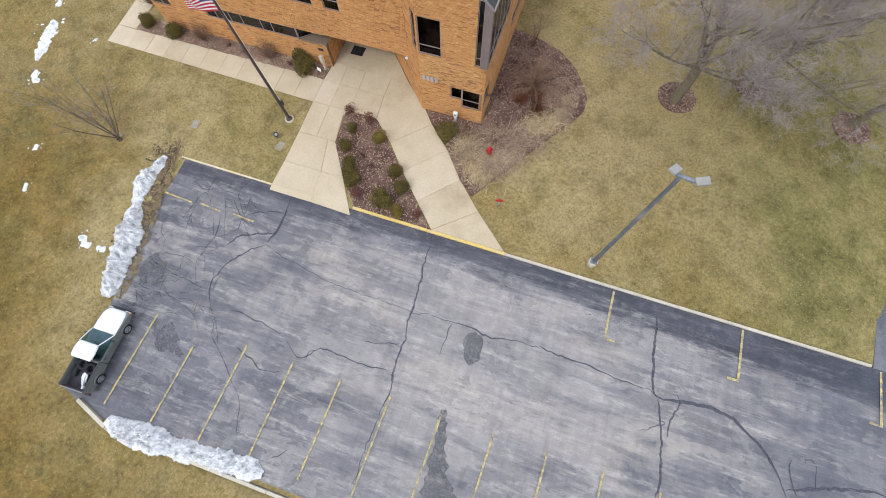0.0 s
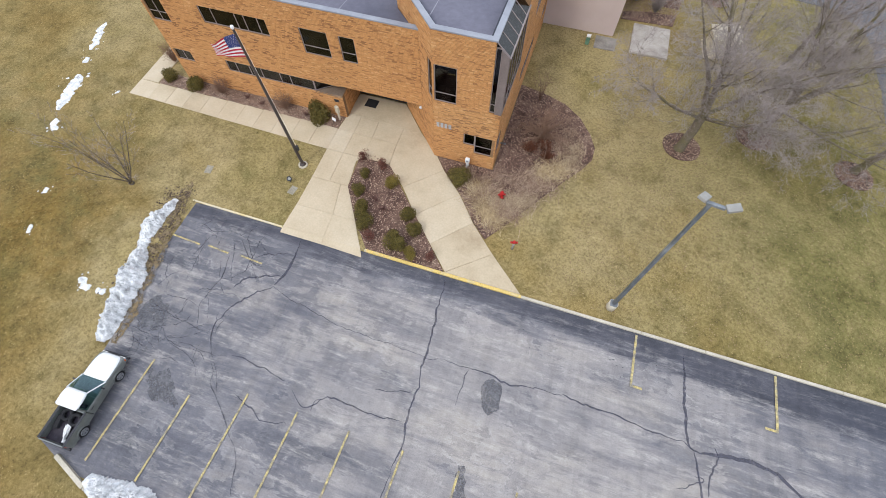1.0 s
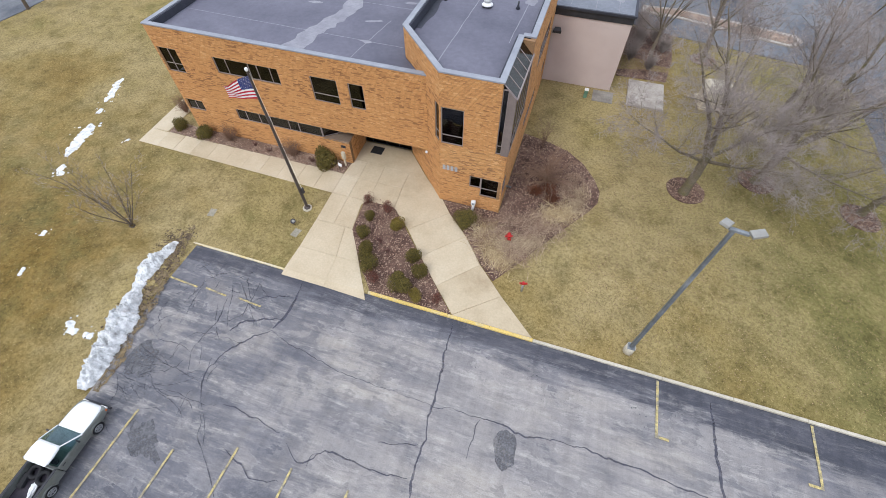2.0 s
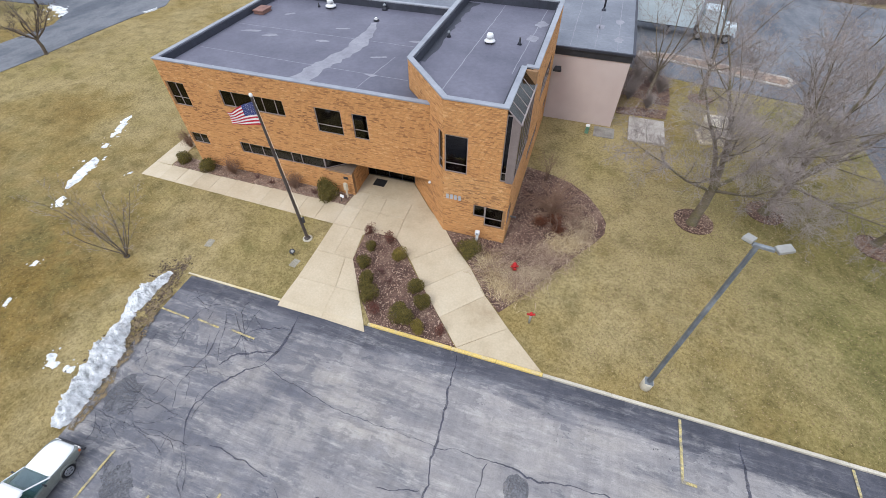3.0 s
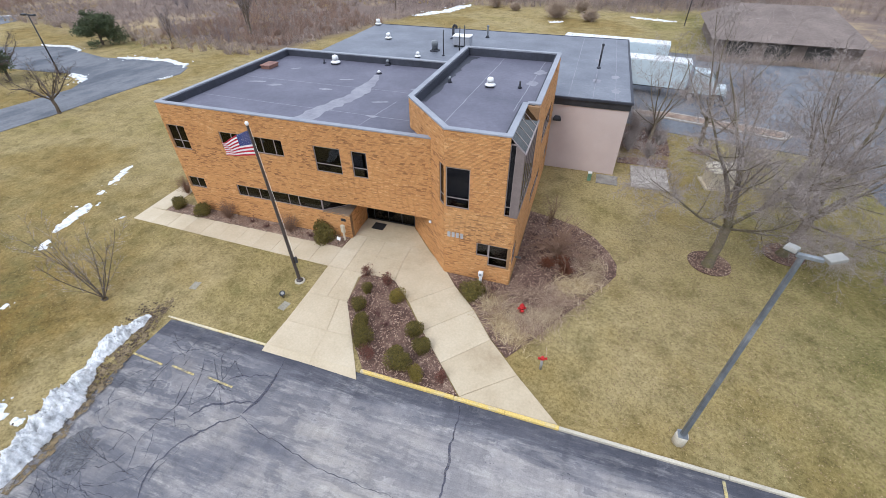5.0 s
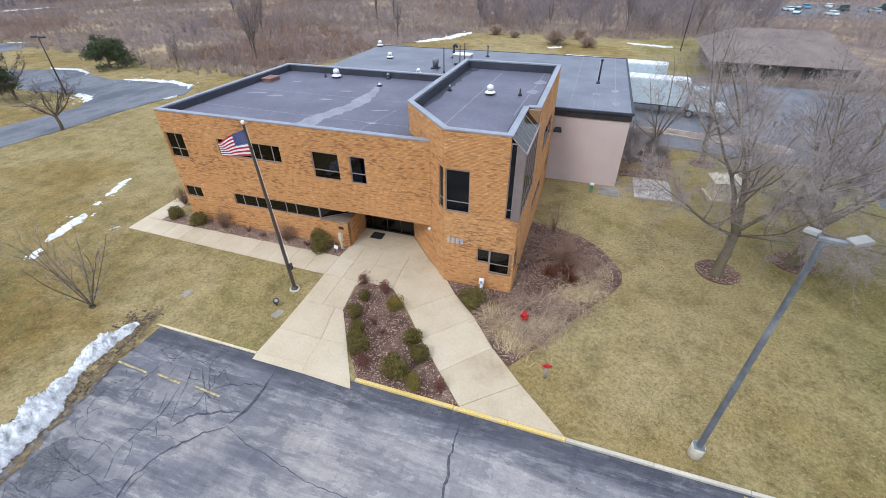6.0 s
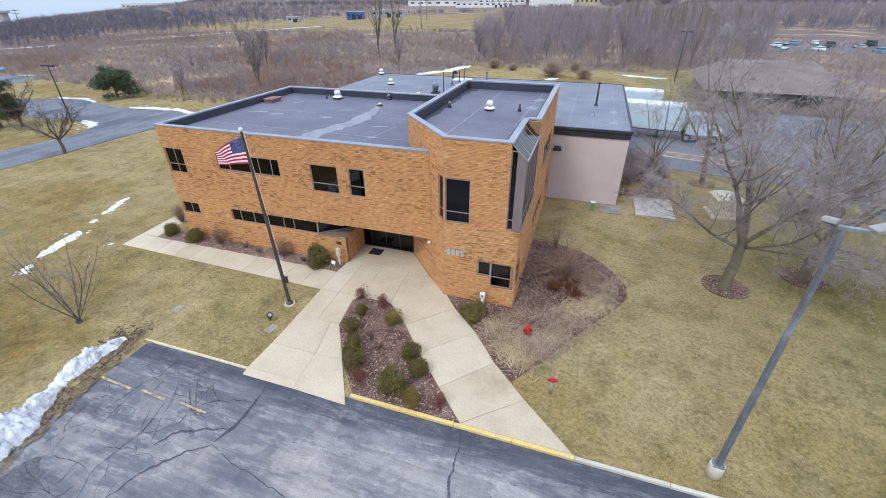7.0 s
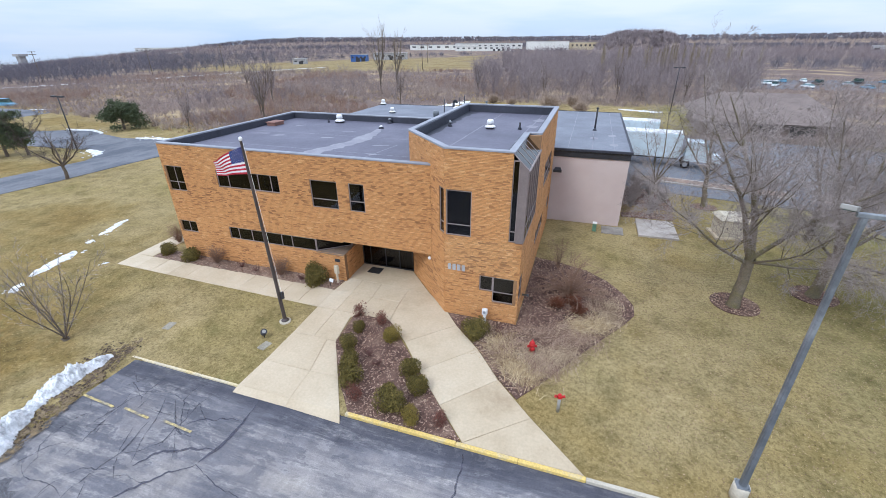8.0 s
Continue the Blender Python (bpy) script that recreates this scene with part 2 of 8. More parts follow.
M_BRONZEPOLE = mk("dark_bronze_pole", [lin(66, 58, 56), lin(84, 76, 72)], scale=1, fine=10, fine_amt=0.1, rough=0.45, bump=0.02)
M_RED = mk("red_enamel", [lin(176, 34, 36), lin(198, 48, 48)], scale=3, fine=14, fine_amt=0.12, rough=0.4, bump=0.02)
M_WHITE = mk("white_paint", [lin(224, 224, 222), lin(240, 240, 238)], scale=2, fine=12, fine_amt=0.05, rough=0.45, bump=0.02)
M_BLACK = mk("black_rubber", [lin(28, 28, 30), lin(42, 42, 44)], scale=4, fine=20, fine_amt=0.2, rough=0.8)
M_DARK = mk("dark_metal", [lin(44, 44, 48), lin(60, 60, 64)], scale=2, fine=10, fine_amt=0.1, rough=0.5, bump=0.02)
M_CHROME = mk("wheel_alloy", [lin(170, 172, 176), lin(196, 198, 202)], scale=2, fine=10, fine_amt=0.05, rough=0.3, metal=0.8, bump=0)
M_TAN = mk("tan_enamel", [lin(196, 184, 160), lin(212, 202, 180)], scale=2, fine=10, fine_amt=0.08, rough=0.5, bump=0.02)
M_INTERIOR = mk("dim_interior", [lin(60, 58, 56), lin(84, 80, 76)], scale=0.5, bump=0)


def mk_glass(name, tint, rough=0.03, ior=1.45):
    m = bpy.data.materials.new(name)
    m.use_nodes = True
    N, L = m.node_tree.nodes, m.node_tree.links
    N.clear()
    o = N.new("ShaderNodeOutputMaterial")
    mix = N.new("ShaderNodeMixShader")
    tr = N.new("ShaderNodeBsdfTransparent")
    tr.inputs["Color"].default_value = (*tint, 1)
    gl = N.new("ShaderNodeBsdfGlossy")
    gl.inputs["Roughness"].default_value = rough
    fr = N.new("ShaderNodeFresnel")
    fr.inputs["IOR"].default_value = ior
    L.new(fr.outputs["Fac"], mix.inputs["Fac"])
    L.new(tr.outputs["BSDF"], mix.inputs[1])
    L.new(gl.outputs["BSDF"], mix.inputs[2])
    L.new(mix.outputs["Shader"], o.inputs["Surface"])
    return m


M_GLASS = mk_glass("dark_tinted_glass", (0.2, 0.2, 0.25), 0.03, 1.55)
M_SKYG = mk_glass("pale_skylight_glass", (0.1, 0.1, 0.13), 0.12, 1.9)
M_GLASSG = mk_glass("green_tinted_car_glass", (0.46, 0.64, 0.64), 0.06, 1.2)


def mk_lot():
    """Old asphalt: bare pale stone in the middle, a flaking seal coat round it, scraped in long strokes along the lot."""
    m = bpy.data.materials.new("worn_asphalt")
    m.use_nodes = True
    N, L = m.node_tree.nodes, m.node_tree.links
    b = N["Principled BSDF"]
    b.inputs["Specular IOR Level"].default_value = 0.3
    pos = N.new("ShaderNodeNewGeometry").outputs["Position"]
    xyz = N.new("ShaderNodeSeparateXYZ")
    L.new(pos, xyz.inputs["Vector"])
    X, Y = xyz.outputs["X"], xyz.outputs["Y"]

    def tex(sc, st=(1, 1, 1), det=6, rough=0.6, off=0.0, warp=0.0):
        mp = N.new("ShaderNodeMapping")
        mp.inputs["Scale"].default_value, mp.inputs["Location"].default_value = st, (off, off, 0)
        L.new(pos, mp.inputs["Vector"])
        n = N.new("ShaderNodeTexNoise")
        n.inputs["Scale"].default_value, n.inputs["Detail"].default_value, n.inputs["Roughness"].default_value = sc, det, rough
        n.inputs["Distortion"].default_value = warp
        L.new(mp.outputs["Vector"], n.inputs["Vector"])
        return n.outputs["Fac"]

    def ramp(fac, stops):
        r = N.new("ShaderNodeValToRGB")
        e = r.color_ramp.elements
        while len(e) < len(stops):
            e.new(0.5)
        for i, (p, c) in enumerate(stops):
            e[i].position, e[i].color = p, (*(c if isinstance(c, tuple) else (c, c, c)), 1)
        L.new(fac, r.inputs["Fac"])
        return r.outputs["Color"]

    def mix(fac, a, c, blend="MIX"):
        x = N.new("ShaderNodeMix")
        x.data_type, x.blend_type = "RGBA", blend
        if isinstance(fac, float):
            x.inputs["Factor"].default_value = fac
        else:
            L.new(fac, x.inputs["Factor"])
        for v, k in ((a, "A"), (c, "B")):
            if isinstance(v, tuple):
                x.inputs[k].default_value = (*v, 1)
            else:
                L.new(v, x.inputs[k])
        return x.outputs["Result"]

    def calc(op, a, c=0.0):
        x = N.new("ShaderNodeMath")
        x.operation = op
        for i, v in enumerate((a, c)):
            if isinstance(v, (int, float)):
                x.inputs[i].default_value = v
            else:
                L.new(v, x.inputs[i])
        return x.outputs["Value"]

    def span(v, a, c, lo, hi):
        x = N.new("ShaderNodeMapRange")
        x.interpolation_type = "SMOOTHSTEP"
        for k, w in (("From Min", a), ("From Max", c), ("To Min", lo), ("To Max", hi)):
            x.inputs[k].default_value = w
        L.new(v, x.inputs["Value"])
        return x.outputs["Result"]
    # bare stone, sandier in the middle of the lot
    bare = ramp(tex(0.22, (0.6, 1.2, 1), 9, 0.65), [(0.34, lin(136, 133, 133)), (0.5, lin(153, 148, 145)), (0.66, lin(168, 161, 152))])
    coat = ramp(tex(0.35, (0.5, 1.2, 1), 9, 0.65, 21), [(0.34, lin(86, 87, 93)), (0.5, lin(103, 103, 109)), (0.66, lin(121, 120, 124))])
    # how much of the seal coat is left: most at both ends (partly lens falloff painted in), along the front kerb and
    # between the stall lines
    ends = span(calc("ABSOLUTE", calc("SUBTRACT", X, 2.2)), 2.0, 17.0, -0.14, 0.09)
    front = span(Y, 4.3, 5.7, 0.0, 0.34)
    stall = span(Y, -2.2, -4.5, 0.0, 0.08)
    left = calc("ADD", ends, calc("ADD", front, stall))
    drag = calc("SUBTRACT", tex(0.8, (0.2, 1.4, 1), 10, 0.72, 5, 0.4), 0.5)
    flake = calc("SUBTRACT", tex(0.5, (0.75, 1.15, 1), 12, 0.66, 9, 0.5), 0.5)
    amount = calc("ADD", left, calc("ADD", calc("MULTIPLY", drag, 0.75), calc("MULTIPLY", flake, 0.95)))
    base = mix(span(amount, -0.2, 0.2, 0.0, 1.0), bare, coat)
    # pale crumbling rims where one coat ends on another
    lips = calc("FRACT", calc("MULTIPLY", calc("ADD", calc("MULTIPLY", flake, 1.0), calc("MULTIPLY", drag, 0.5)), 7.0))
    rim = ramp(lips, [(0.0, 0.0), (0.5, 0.0), (0.88, 0.42), (0.97, 0.0)])
    patchy = ramp(tex(0.22, (1, 1, 1), 6, 0.6, 31), [(0.42, 0.05), (0.6, 1.0)])
    crumb = ramp(tex(1.7, (0.8, 1.1, 1), 8, 0.75, 41), [(0.4, 0.1), (0.6, 1.0)])
    base = mix(mix(1.0, mix(1.0, rim, patchy, "MULTIPLY"), crumb, "MULTIPLY"), base, lin(184, 181, 178))
    shade = ramp(lips, [(0.0, 0.35), (0.3, 0.0)])
    base = mix(mix(1.0, shade, patchy, "MULTIPLY"), base, lin(92, 92, 99))
    # pale scrapes of the plough, and dark ones between them
    scrape = ramp(tex(1.3, (0.16, 1.4, 1), 10, 0.75, 3), [(0.5, 0.0), (0.64, 0.7)])
    speck = ramp(tex(2.6, (0.6, 1.2, 1), 8, 0.8), [(0.42, 0.05), (0.58, 1.0)])
    base = mix(mix(1.0, scrape, speck, "MULTIPLY"), base, lin(188, 183, 176))
    base = mix(ramp(tex(1.1, (0.15, 1.4, 1), 9, 0.72, 13), [(0.36, 0.5), (0.48, 0.0)]), base, lin(100, 100, 107))
    # strokes across, left by tyres backing out of the stalls
    cross = ramp(tex(1.6, (1.3, 0.16, 1), 7, 0.7, 17), [(0.36, 0.84), (0.5, 1.0), (0.64, 1.1)])
    base = mix(0.7, base, cross, "MULTIPLY")
    base = mix(0.8, base, ramp(tex(4.0, (0.5, 1.3, 1), 8, 0.8, 2), [(0.3, 0.8), (0.5, 1.0), (0.7, 1.16)]), "MULTIPLY")
    base = mix(0.9, base, ramp(tex(18.0, det=3, rough=0.8), [(0.3, 0.8), (0.5, 1.0), (0.7, 1.12)]), "MULTIPLY")
    # the strip along the front kerb, where the coat lies thickest
    strip = span(calc("ADD", Y, calc("ADD", calc("MULTIPLY", drag, 5.0), span(X, 2.0, 22.0, 0.0, 0.9))), 4.9, 5.9, 0.0, 0.75)
    base = mix(strip, base, mix(1.0, base, lin(168, 170, 180), "MULTIPLY"))
    # darker, bluer asphalt towards the street end
    base = mix(span(X, 13.0, 24.0, 0.0, 0.6), base, mix(0.35, base, lin(66, 76, 92)))
    L.new(base, b.inputs["Base Color"])
    b.inputs["Roughness"].default_value = 0.85
    bp = N.new("ShaderNodeBump")
    bp.inputs["Strength"].default_value, bp.inputs["Distance"].default_value = 0.5, 0.02
    L.new(tex(40.0, det=4, rough=0.8), bp.inputs["Height"])
    L.new(bp.outputs["Normal"], b.inputs["Normal"])
    return m


M_LOT = mk_lot()


def mk_ground():
    """Dormant lawn, with brown brushland where the cover attribute says so."""
    m = bpy.data.materials.new("dormant_grass")
    m.use_nodes = True
    N, L = m.node_tree.nodes, m.node_tree.links
    b = N["Principled BSDF"]
    b.inputs["Roughness"].default_value, b.inputs["Specular IOR Level"].default_value = 0.95, 0.15
    pos = N.new("ShaderNodeNewGeometry").outputs["Position"]

    def tex(sc, det, rough=0.6):
        n = N.new("ShaderNodeTexNoise")
        n.inputs["Scale"].default_value, n.inputs["Detail"].default_value, n.inputs["Roughness"].default_value = sc, det, rough
        L.new(pos, n.inputs["Vector"])
        return n.outputs["Fac"]

    def ramp(fac, stops):
        r = N.new("ShaderNodeValToRGB")
        e = r.color_ramp.elements
        while len(e) < len(stops):
            e.new(0.5)
        for i, (p, c) in enumerate(stops):
            e[i].position, e[i].color = p, (*c, 1)
        L.new(fac, r.inputs["Fac"])
        return r.outputs["Color"]

    def mix(fac, a, c, blend="MIX"):
        x = N.new("ShaderNodeMix")
        x.data_type, x.blend_type = "RGBA", blend
        if isinstance(fac, float):
            x.inputs["Factor"].default_value = fac
        else:
            L.new(fac, x.inputs["Factor"])
        L.new(a, x.inputs["A"])
        L.new(c, x.inputs["B"])
        return x.outputs["Result"]
    ochre = ramp(tex(0.06, 7), [(0.36, lin(166, 144, 96)), (0.45, lin(180, 162, 116)), (0.53, lin(197, 181, 142)), (0.61, lin(184, 169, 124)), (0.68, lin(156, 150, 104))])
    olive = ramp(tex(0.16, 8, 0.7), [(0.36, lin(126, 126, 80)), (0.46, lin(143, 141, 92)), (0.56, lin(175, 166, 119)), (0.66, lin(153, 144, 102))])
    sx = N.new("ShaderNodeSeparateXYZ")
    L.new(pos, sx.inputs["Vector"])
    # greener turf on the shady side of the building, in a ragged drift
    drift = N.new("ShaderNodeMath")
    drift.operation = "MULTIPLY_ADD"
    L.new(tex(0.12, 6), drift.inputs[0])
    drift.inputs[1].default_value = 14.0
    L.new(sx.outputs["X"], drift.inputs[2])
    side = N.new("ShaderNodeMapRange")
    side.inputs["From Min"].default_value, side.inputs["From Max"].default_value, side.inputs["To Max"].default_value = 13.0, 25.0, 0.85
    L.new(drift.outputs["Value"], side.inputs["Value"])
    lawn = mix(side.outputs["Result"], ochre, olive)
    # wet, trampled brown turf west of the lot, in a ragged drift
    wet = N.new("ShaderNodeMath")
    wet.operation = "MULTIPLY_ADD"
    L.new(tex(0.2, 8, 0.65), wet.inputs[0])
    wet.inputs[1].default_value = -16.0
    L.new(sx.outputs["X"], wet.inputs[2])
    west = N.new("ShaderNodeMapRange")
    west.inputs["From Min"].default_value, west.inputs["From Max"].default_value, west.inputs["To Max"].default_value = -29.5, -34.0, 0.75
    L.new(wet.outputs["Value"], west.inputs["Value"])
    south = N.new("ShaderNodeMapRange")
    south.inputs["From Min"].default_value, south.inputs["From Max"].default_value, south.inputs["To Min"].default_value, south.inputs["To Max"].default_value = 5.0, 15.0, 1.0, 0.15
    L.new(sx.outputs["Y"], south.inputs["Value"])
    sod = N.new("ShaderNodeMath")
    sod.operation = "MULTIPLY"
    L.new(west.outputs["Result"], sod.inputs[0])
    L.new(south.outputs["Result"], sod.inputs[1])
    brown = ramp(tex(0.3, 8, 0.7), [(0.36, lin(108, 103, 54)), (0.46, lin(134, 116, 62)), (0.56, lin(154, 126, 68)), (0.66, lin(114, 111, 60))])
    back = N.new("ShaderNodeMapRange")
    back.inputs["From Min"].default_value, back.inputs["From Max"].default_value, back.inputs["To Max"].default_value = -7.0, -12.0, 0.75
    L.new(sx.outputs["Y"], back.inputs["Value"])
    most = N.new("ShaderNodeMath")
    most.operation = "MAXIMUM"
    L.new(sod.outputs["Value"], most.inputs[0])
    L.new(back.outputs["Result"], most.inputs[1])
    lawn = mix(most.outputs["Value"], lawn, brown)
    blotch = ramp(tex(0.7, 9, 0.72), [(0.3, lin(158, 156, 130)), (0.5, lin(228, 224, 210)), (0.68, lin(255, 250, 238))])
    grain = ramp(tex(6.0, 9, 0.9), [(0.34, lin(104, 98, 74)), (0.5, lin(220, 217, 206)), (0.62, lin(255, 255, 252))])
    lawn = mix(0.8, lawn, blotch, "MULTIPLY")
    lawn = mix(0.9, lawn, grain, "MULTIPLY")
    brush = ramp(tex(0.05, 8), [(0.35, lin(104, 90, 86)), (0.52, lin(124, 108, 98)), (0.64, lin(168, 148, 116)), (0.72, lin(182, 162, 126))])
    at = N.new("ShaderNodeAttribute")
    at.attribute_name = "cover"
    L.new(mix(at.outputs["Fac"], lawn, brush), b.inputs["Base Color"])
    bp = N.new("ShaderNodeBump")
    bp.inputs["Strength"].default_value, bp.inputs["Distance"].default_value = 0.8, 0.05
    L.new(tex(16.0, 5, 0.8), bp.inputs["Height"])
    L.new(bp.outputs["Normal"], b.inputs["Normal"])
    return m


M_GRASS = mk_ground()

# ---- ground ----
def smooth01(v):
    v = max(0.0, min(1.0, v))
    return v * v * (3 - 2 * v)


LOT_EDGE = [(-19.28, 6.44), (-19.1, 3.8), (-18.85, 1.0), (-18.45, -1.6), (-18.3, -3.6), (-18.4, -7.5), (-17.1, -7.92), (-15.0, -8.62), (70, -8.62), (70, 6.3), (20.9, 6.44)]


def in_lot(x, y, inset=0.0):
    left = -18.5 if y < 0 else -18.3 - 0.14 * max(0, y - 0.0)
    return left + inset < x < 70 and -8.55 + inset < y < 6.435


def rise(x, y):
    """Height of the lawn: a little swell up to the building, flat land beyond."""
    near = smooth01((x + 48) / 16) * smooth01((24 - x) / 6) * smooth01((40 - y) / 6)
    z = 0.03 + 0.04 * near + 0.27 * near * max(0.0, min(1.0, (y - 6.4) / 8.5))
    far = math.hypot(x, y)
    away = smooth01((far - 350) / 500)      # the land falls away to the west
    z -= 0.034 * max(0.0, -155.0 - x) * (1 - away) + 0.07 * max(0.0, -155.0 - x - 0.9 * max(0.0, y)) * away
    if far > 200:
        z += smooth01((far - 200) / 1500) * 2.0 * noise.noise((x * 0.002, y * 0.002, 3.0))
        z += smooth01((far - 1000) / 1500) * (smooth01((x + 1.15 * y) / (0.5 * y)) if y > 0 else 0.0) * 34.0      # a long low ridge to the north
    return z + (0.03 if far > 40 else 0.0) * noise.noise((x * 0.2, y * 0.2, 0.0))


def axis(dense, sparse):
    return np.array(sorted(set(np.round(np.concatenate([dense, sparse]), 3))))


def brush_edge(x):
    """Where the mown land ends and the brush begins."""
    if x < -72:
        return 55 - (x + 72) * 0.16
    if x < -50:
        return 53.0
    if x < -36:
        return 53 + (x + 50) * 2.9
    if x < -30:
        return 93 + (x + 36) * 3.0
    return 108.0


def field(x, y):
    """The mown fields behind the brush, left open."""
    return -1.05 * y < x < -0.24 * y and 250 + 14 * noise.noise((x * 0.03, y * 0.03, 7.0)) < math.hypot(x, y) < 540


far_steps = [60, 66, 74, 84, 96, 110, 130, 155, 190, 240, 310, 400, 520, 700, 950, 1300, 1800, 2500, 3500]
xs = axis(np.arange(-40, 30, 0.8), [-v for v in far_steps] + far_steps + [-54, -49, -44, 33, 38, 43, 48, 54, -70, -79, -90, -120, -142, -172, -215, -270])
ys = axis(np.concatenate([np.arange(-14, 40, 0.8), [6.40, 6.46, -8.5, -8.6]]), [-v for v in far_steps] + far_steps + [90, 102, 106, 120, 142, 172, 215, 270, 350, 450] + [-50, -40, -32, -26, -20, -17, 43, 47, 51, 55])
GV, GF, COVER = [], [], []
for y in ys:
    for x in xs:
        z = rise(x, y)
        if in_lot(x, y, 0.35) or (-18.6 < x < 70 and -8.2 < y <= 6.41):
            z = -0.25
        elif abs(y + 8.5) < 0.06 and -15 < x < 70:
            z = -0.25
        if -25.2 < x < -2.5 and 18.5 < y < 29 or -26 < x < 3 and 30.2 < y < 50:
            z = -0.1
        GV.append((x, y, z))
        edge = brush_edge(x)
        c = smooth01((y - edge - 3 * noise.noise((x * 0.05, y * 0.05, 1.0))) / 6)
        if x > 28:
            c = max(c, smooth01((y - 66) / 6))
        if field(x, y):
            c *= 0.12
        COVER.append(c)
nx = len(xs)
for j in range(len(ys) - 1):
    for i in range(nx - 1):
        GF.append((j * nx + i, j * nx + i + 1, (j + 1) * nx + i + 1, (j + 1) * nx + i))
gme = mesh_np("ground", GV, GF, M_GRASS, smooth=True)
cov = gme.attributes.new("cover", "FLOAT", "POINT")
cov.data.foreach_set("value", COVER)
ground = tagged(new("ground", gme), "dormant tan and olive lawn running out to brown brushland", "lawn", kind="structure")

# dry blades standing and lying in the lawn near the lot
M_BLADE = mk("dry_grass_blades", [lin(140, 120, 74), lin(170, 148, 98), lin(190, 168, 118), lin(146, 134, 84)], scale=0.15, island=0.7, fine=6, fine_amt=0.2, bump=0)


def in_poly(x, y, pts):
    c = False
    for (ax, ay), (bx, by) in zip(pts, pts[1:] + pts[:1]):
        if (ay > y) != (by > y) and x < (bx - ax) * (y - ay) / (by - ay) + ax:
            c = not c
    return c


CLEAR = [
    [(-13.05, 6.1), (-7.7, 6.1), (1.5, 6.4), (3.8, 16.4), (3.8, 18.2), (2.3, 20.1), (-2, 22), (-2, 31), (-26, 31), (-29.1, 20.5), (-29, 12.95), (-13.0, 12.6)],
    [(4.7, 28.2), (7.6, 28.2), (8.3, 41), (3.3, 41.5)],
]


def blades(n, seed):
    rg = np.random.default_rng(seed)
    X, Y = rg.uniform(-44, 22.5, n * 2), rg.uniform(-16, 39, n * 2)
    keep = [i for i in range(n * 2) if not in_lot(X[i], Y[i]) and not (-19.4 < X[i] and -8.7 < Y[i] < 6.6) and not any(in_poly(X[i], Y[i], p) for p in CLEAR)][:n]
    X, Y = X[keep], Y[keep]
    k = len(X)
    Z = np.array([rise(x, y) for x, y in zip(X, Y)])
    t, l, u = rg.uniform(0, 2 * np.pi, k), rg.uniform(0.05, 0.17, k), rg.uniform(0.01, 0.06, k)
    w = rg.uniform(0.004, 0.01, k)
    c, s = np.cos(t), np.sin(t)
    a = np.stack([X - s * w, Y + c * w, Z], 1)
    b = np.stack([X + s * w, Y - c * w, Z], 1)
    d = np.stack([X + c * l, Y + s * l, Z + u], 1)
    V = np.stack([a, b, d], 1).reshape(-1, 3)
    me = bpy.data.meshes.new("lawn_blades")
    me.vertices.add(3 * k)
    me.vertices.foreach_set("co", V.ravel())
    me.loops.add(3 * k)
    me.loops.foreach_set("vertex_index", np.arange(3 * k, dtype=np.int32))
    me.polygons.add(k)
    me.polygons.foreach_set("loop_start", np.arange(0, 3 * k, 3, dtype=np.int32))
    me.update(calc_edges=True)
    me.materials.append(M_BLADE)
    return tagged(new("lawn_blades", me), "dry tan grass blades of the dormant lawn", "grass", kind="stuff")


blades(70000, 3)

# parking lot
parking_lot = tagged(part("parking_lot", plan(LOT_EDGE, -0.2, 0.0), M_LOT, None), "worn grey asphalt parking lot with sealed cracks", "parking lot", kind="structure")


def ribbon(pts, widths, z, jitter=0.0, step=0.3, seed=0, even=False):
    """A flat strip along a plan polyline, with an uneven outline."""
    rnd = random.Random(seed)
    P, W = [], []
    for (a, b), (wa, wb) in zip(zip(pts, pts[1:]), zip(widths, widths[1:])):
        n = max(1, int(math.dist(a, b) / step))
        for i in range(n):
            t = i / n
            P.append((a[0] + (b[0] - a[0]) * t, a[1] + (b[1] - a[1]) * t))
            W.append(wa + (wb - wa) * t)
    P.append(pts[-1])
    W.append(widths[-1])
    bm = bmesh.new()
    prev = None
    for i, (p, w) in enumerate(zip(P, W)):
        q0, q1 = P[max(0, i - 1)], P[min(len(P) - 1, i + 1)]
        d = Vector((q1[0] - q0[0], q1[1] - q0[1], 0))
        d = d.normalized() if d.length else Vector((1, 0, 0))
        nrm = Vector((-d.y, d.x, 0))
        o = nrm * (rnd.uniform(-1, 1) * jitter)
        zz = z(p[0], p[1]) if callable(z) else z
        c = Vector((p[0], p[1], zz)) + o
        a = bm.verts.new(c + nrm * w * (0.5 if even else rnd.uniform(0.35, 0.65)))
        b = bm.verts.new(c - nrm * w * (0.5 if even else rnd.uniform(0.35, 0.65)))
        if prev:
            bm.faces.new((prev[0], prev[1], b, a))
        prev = (a, b)
    bmesh.ops.recalc_face_normals(bm, faces=bm.faces[:])
    for f in bm.faces:
        if f.normal.z < 0:
            f.normal_flip()
    return bm


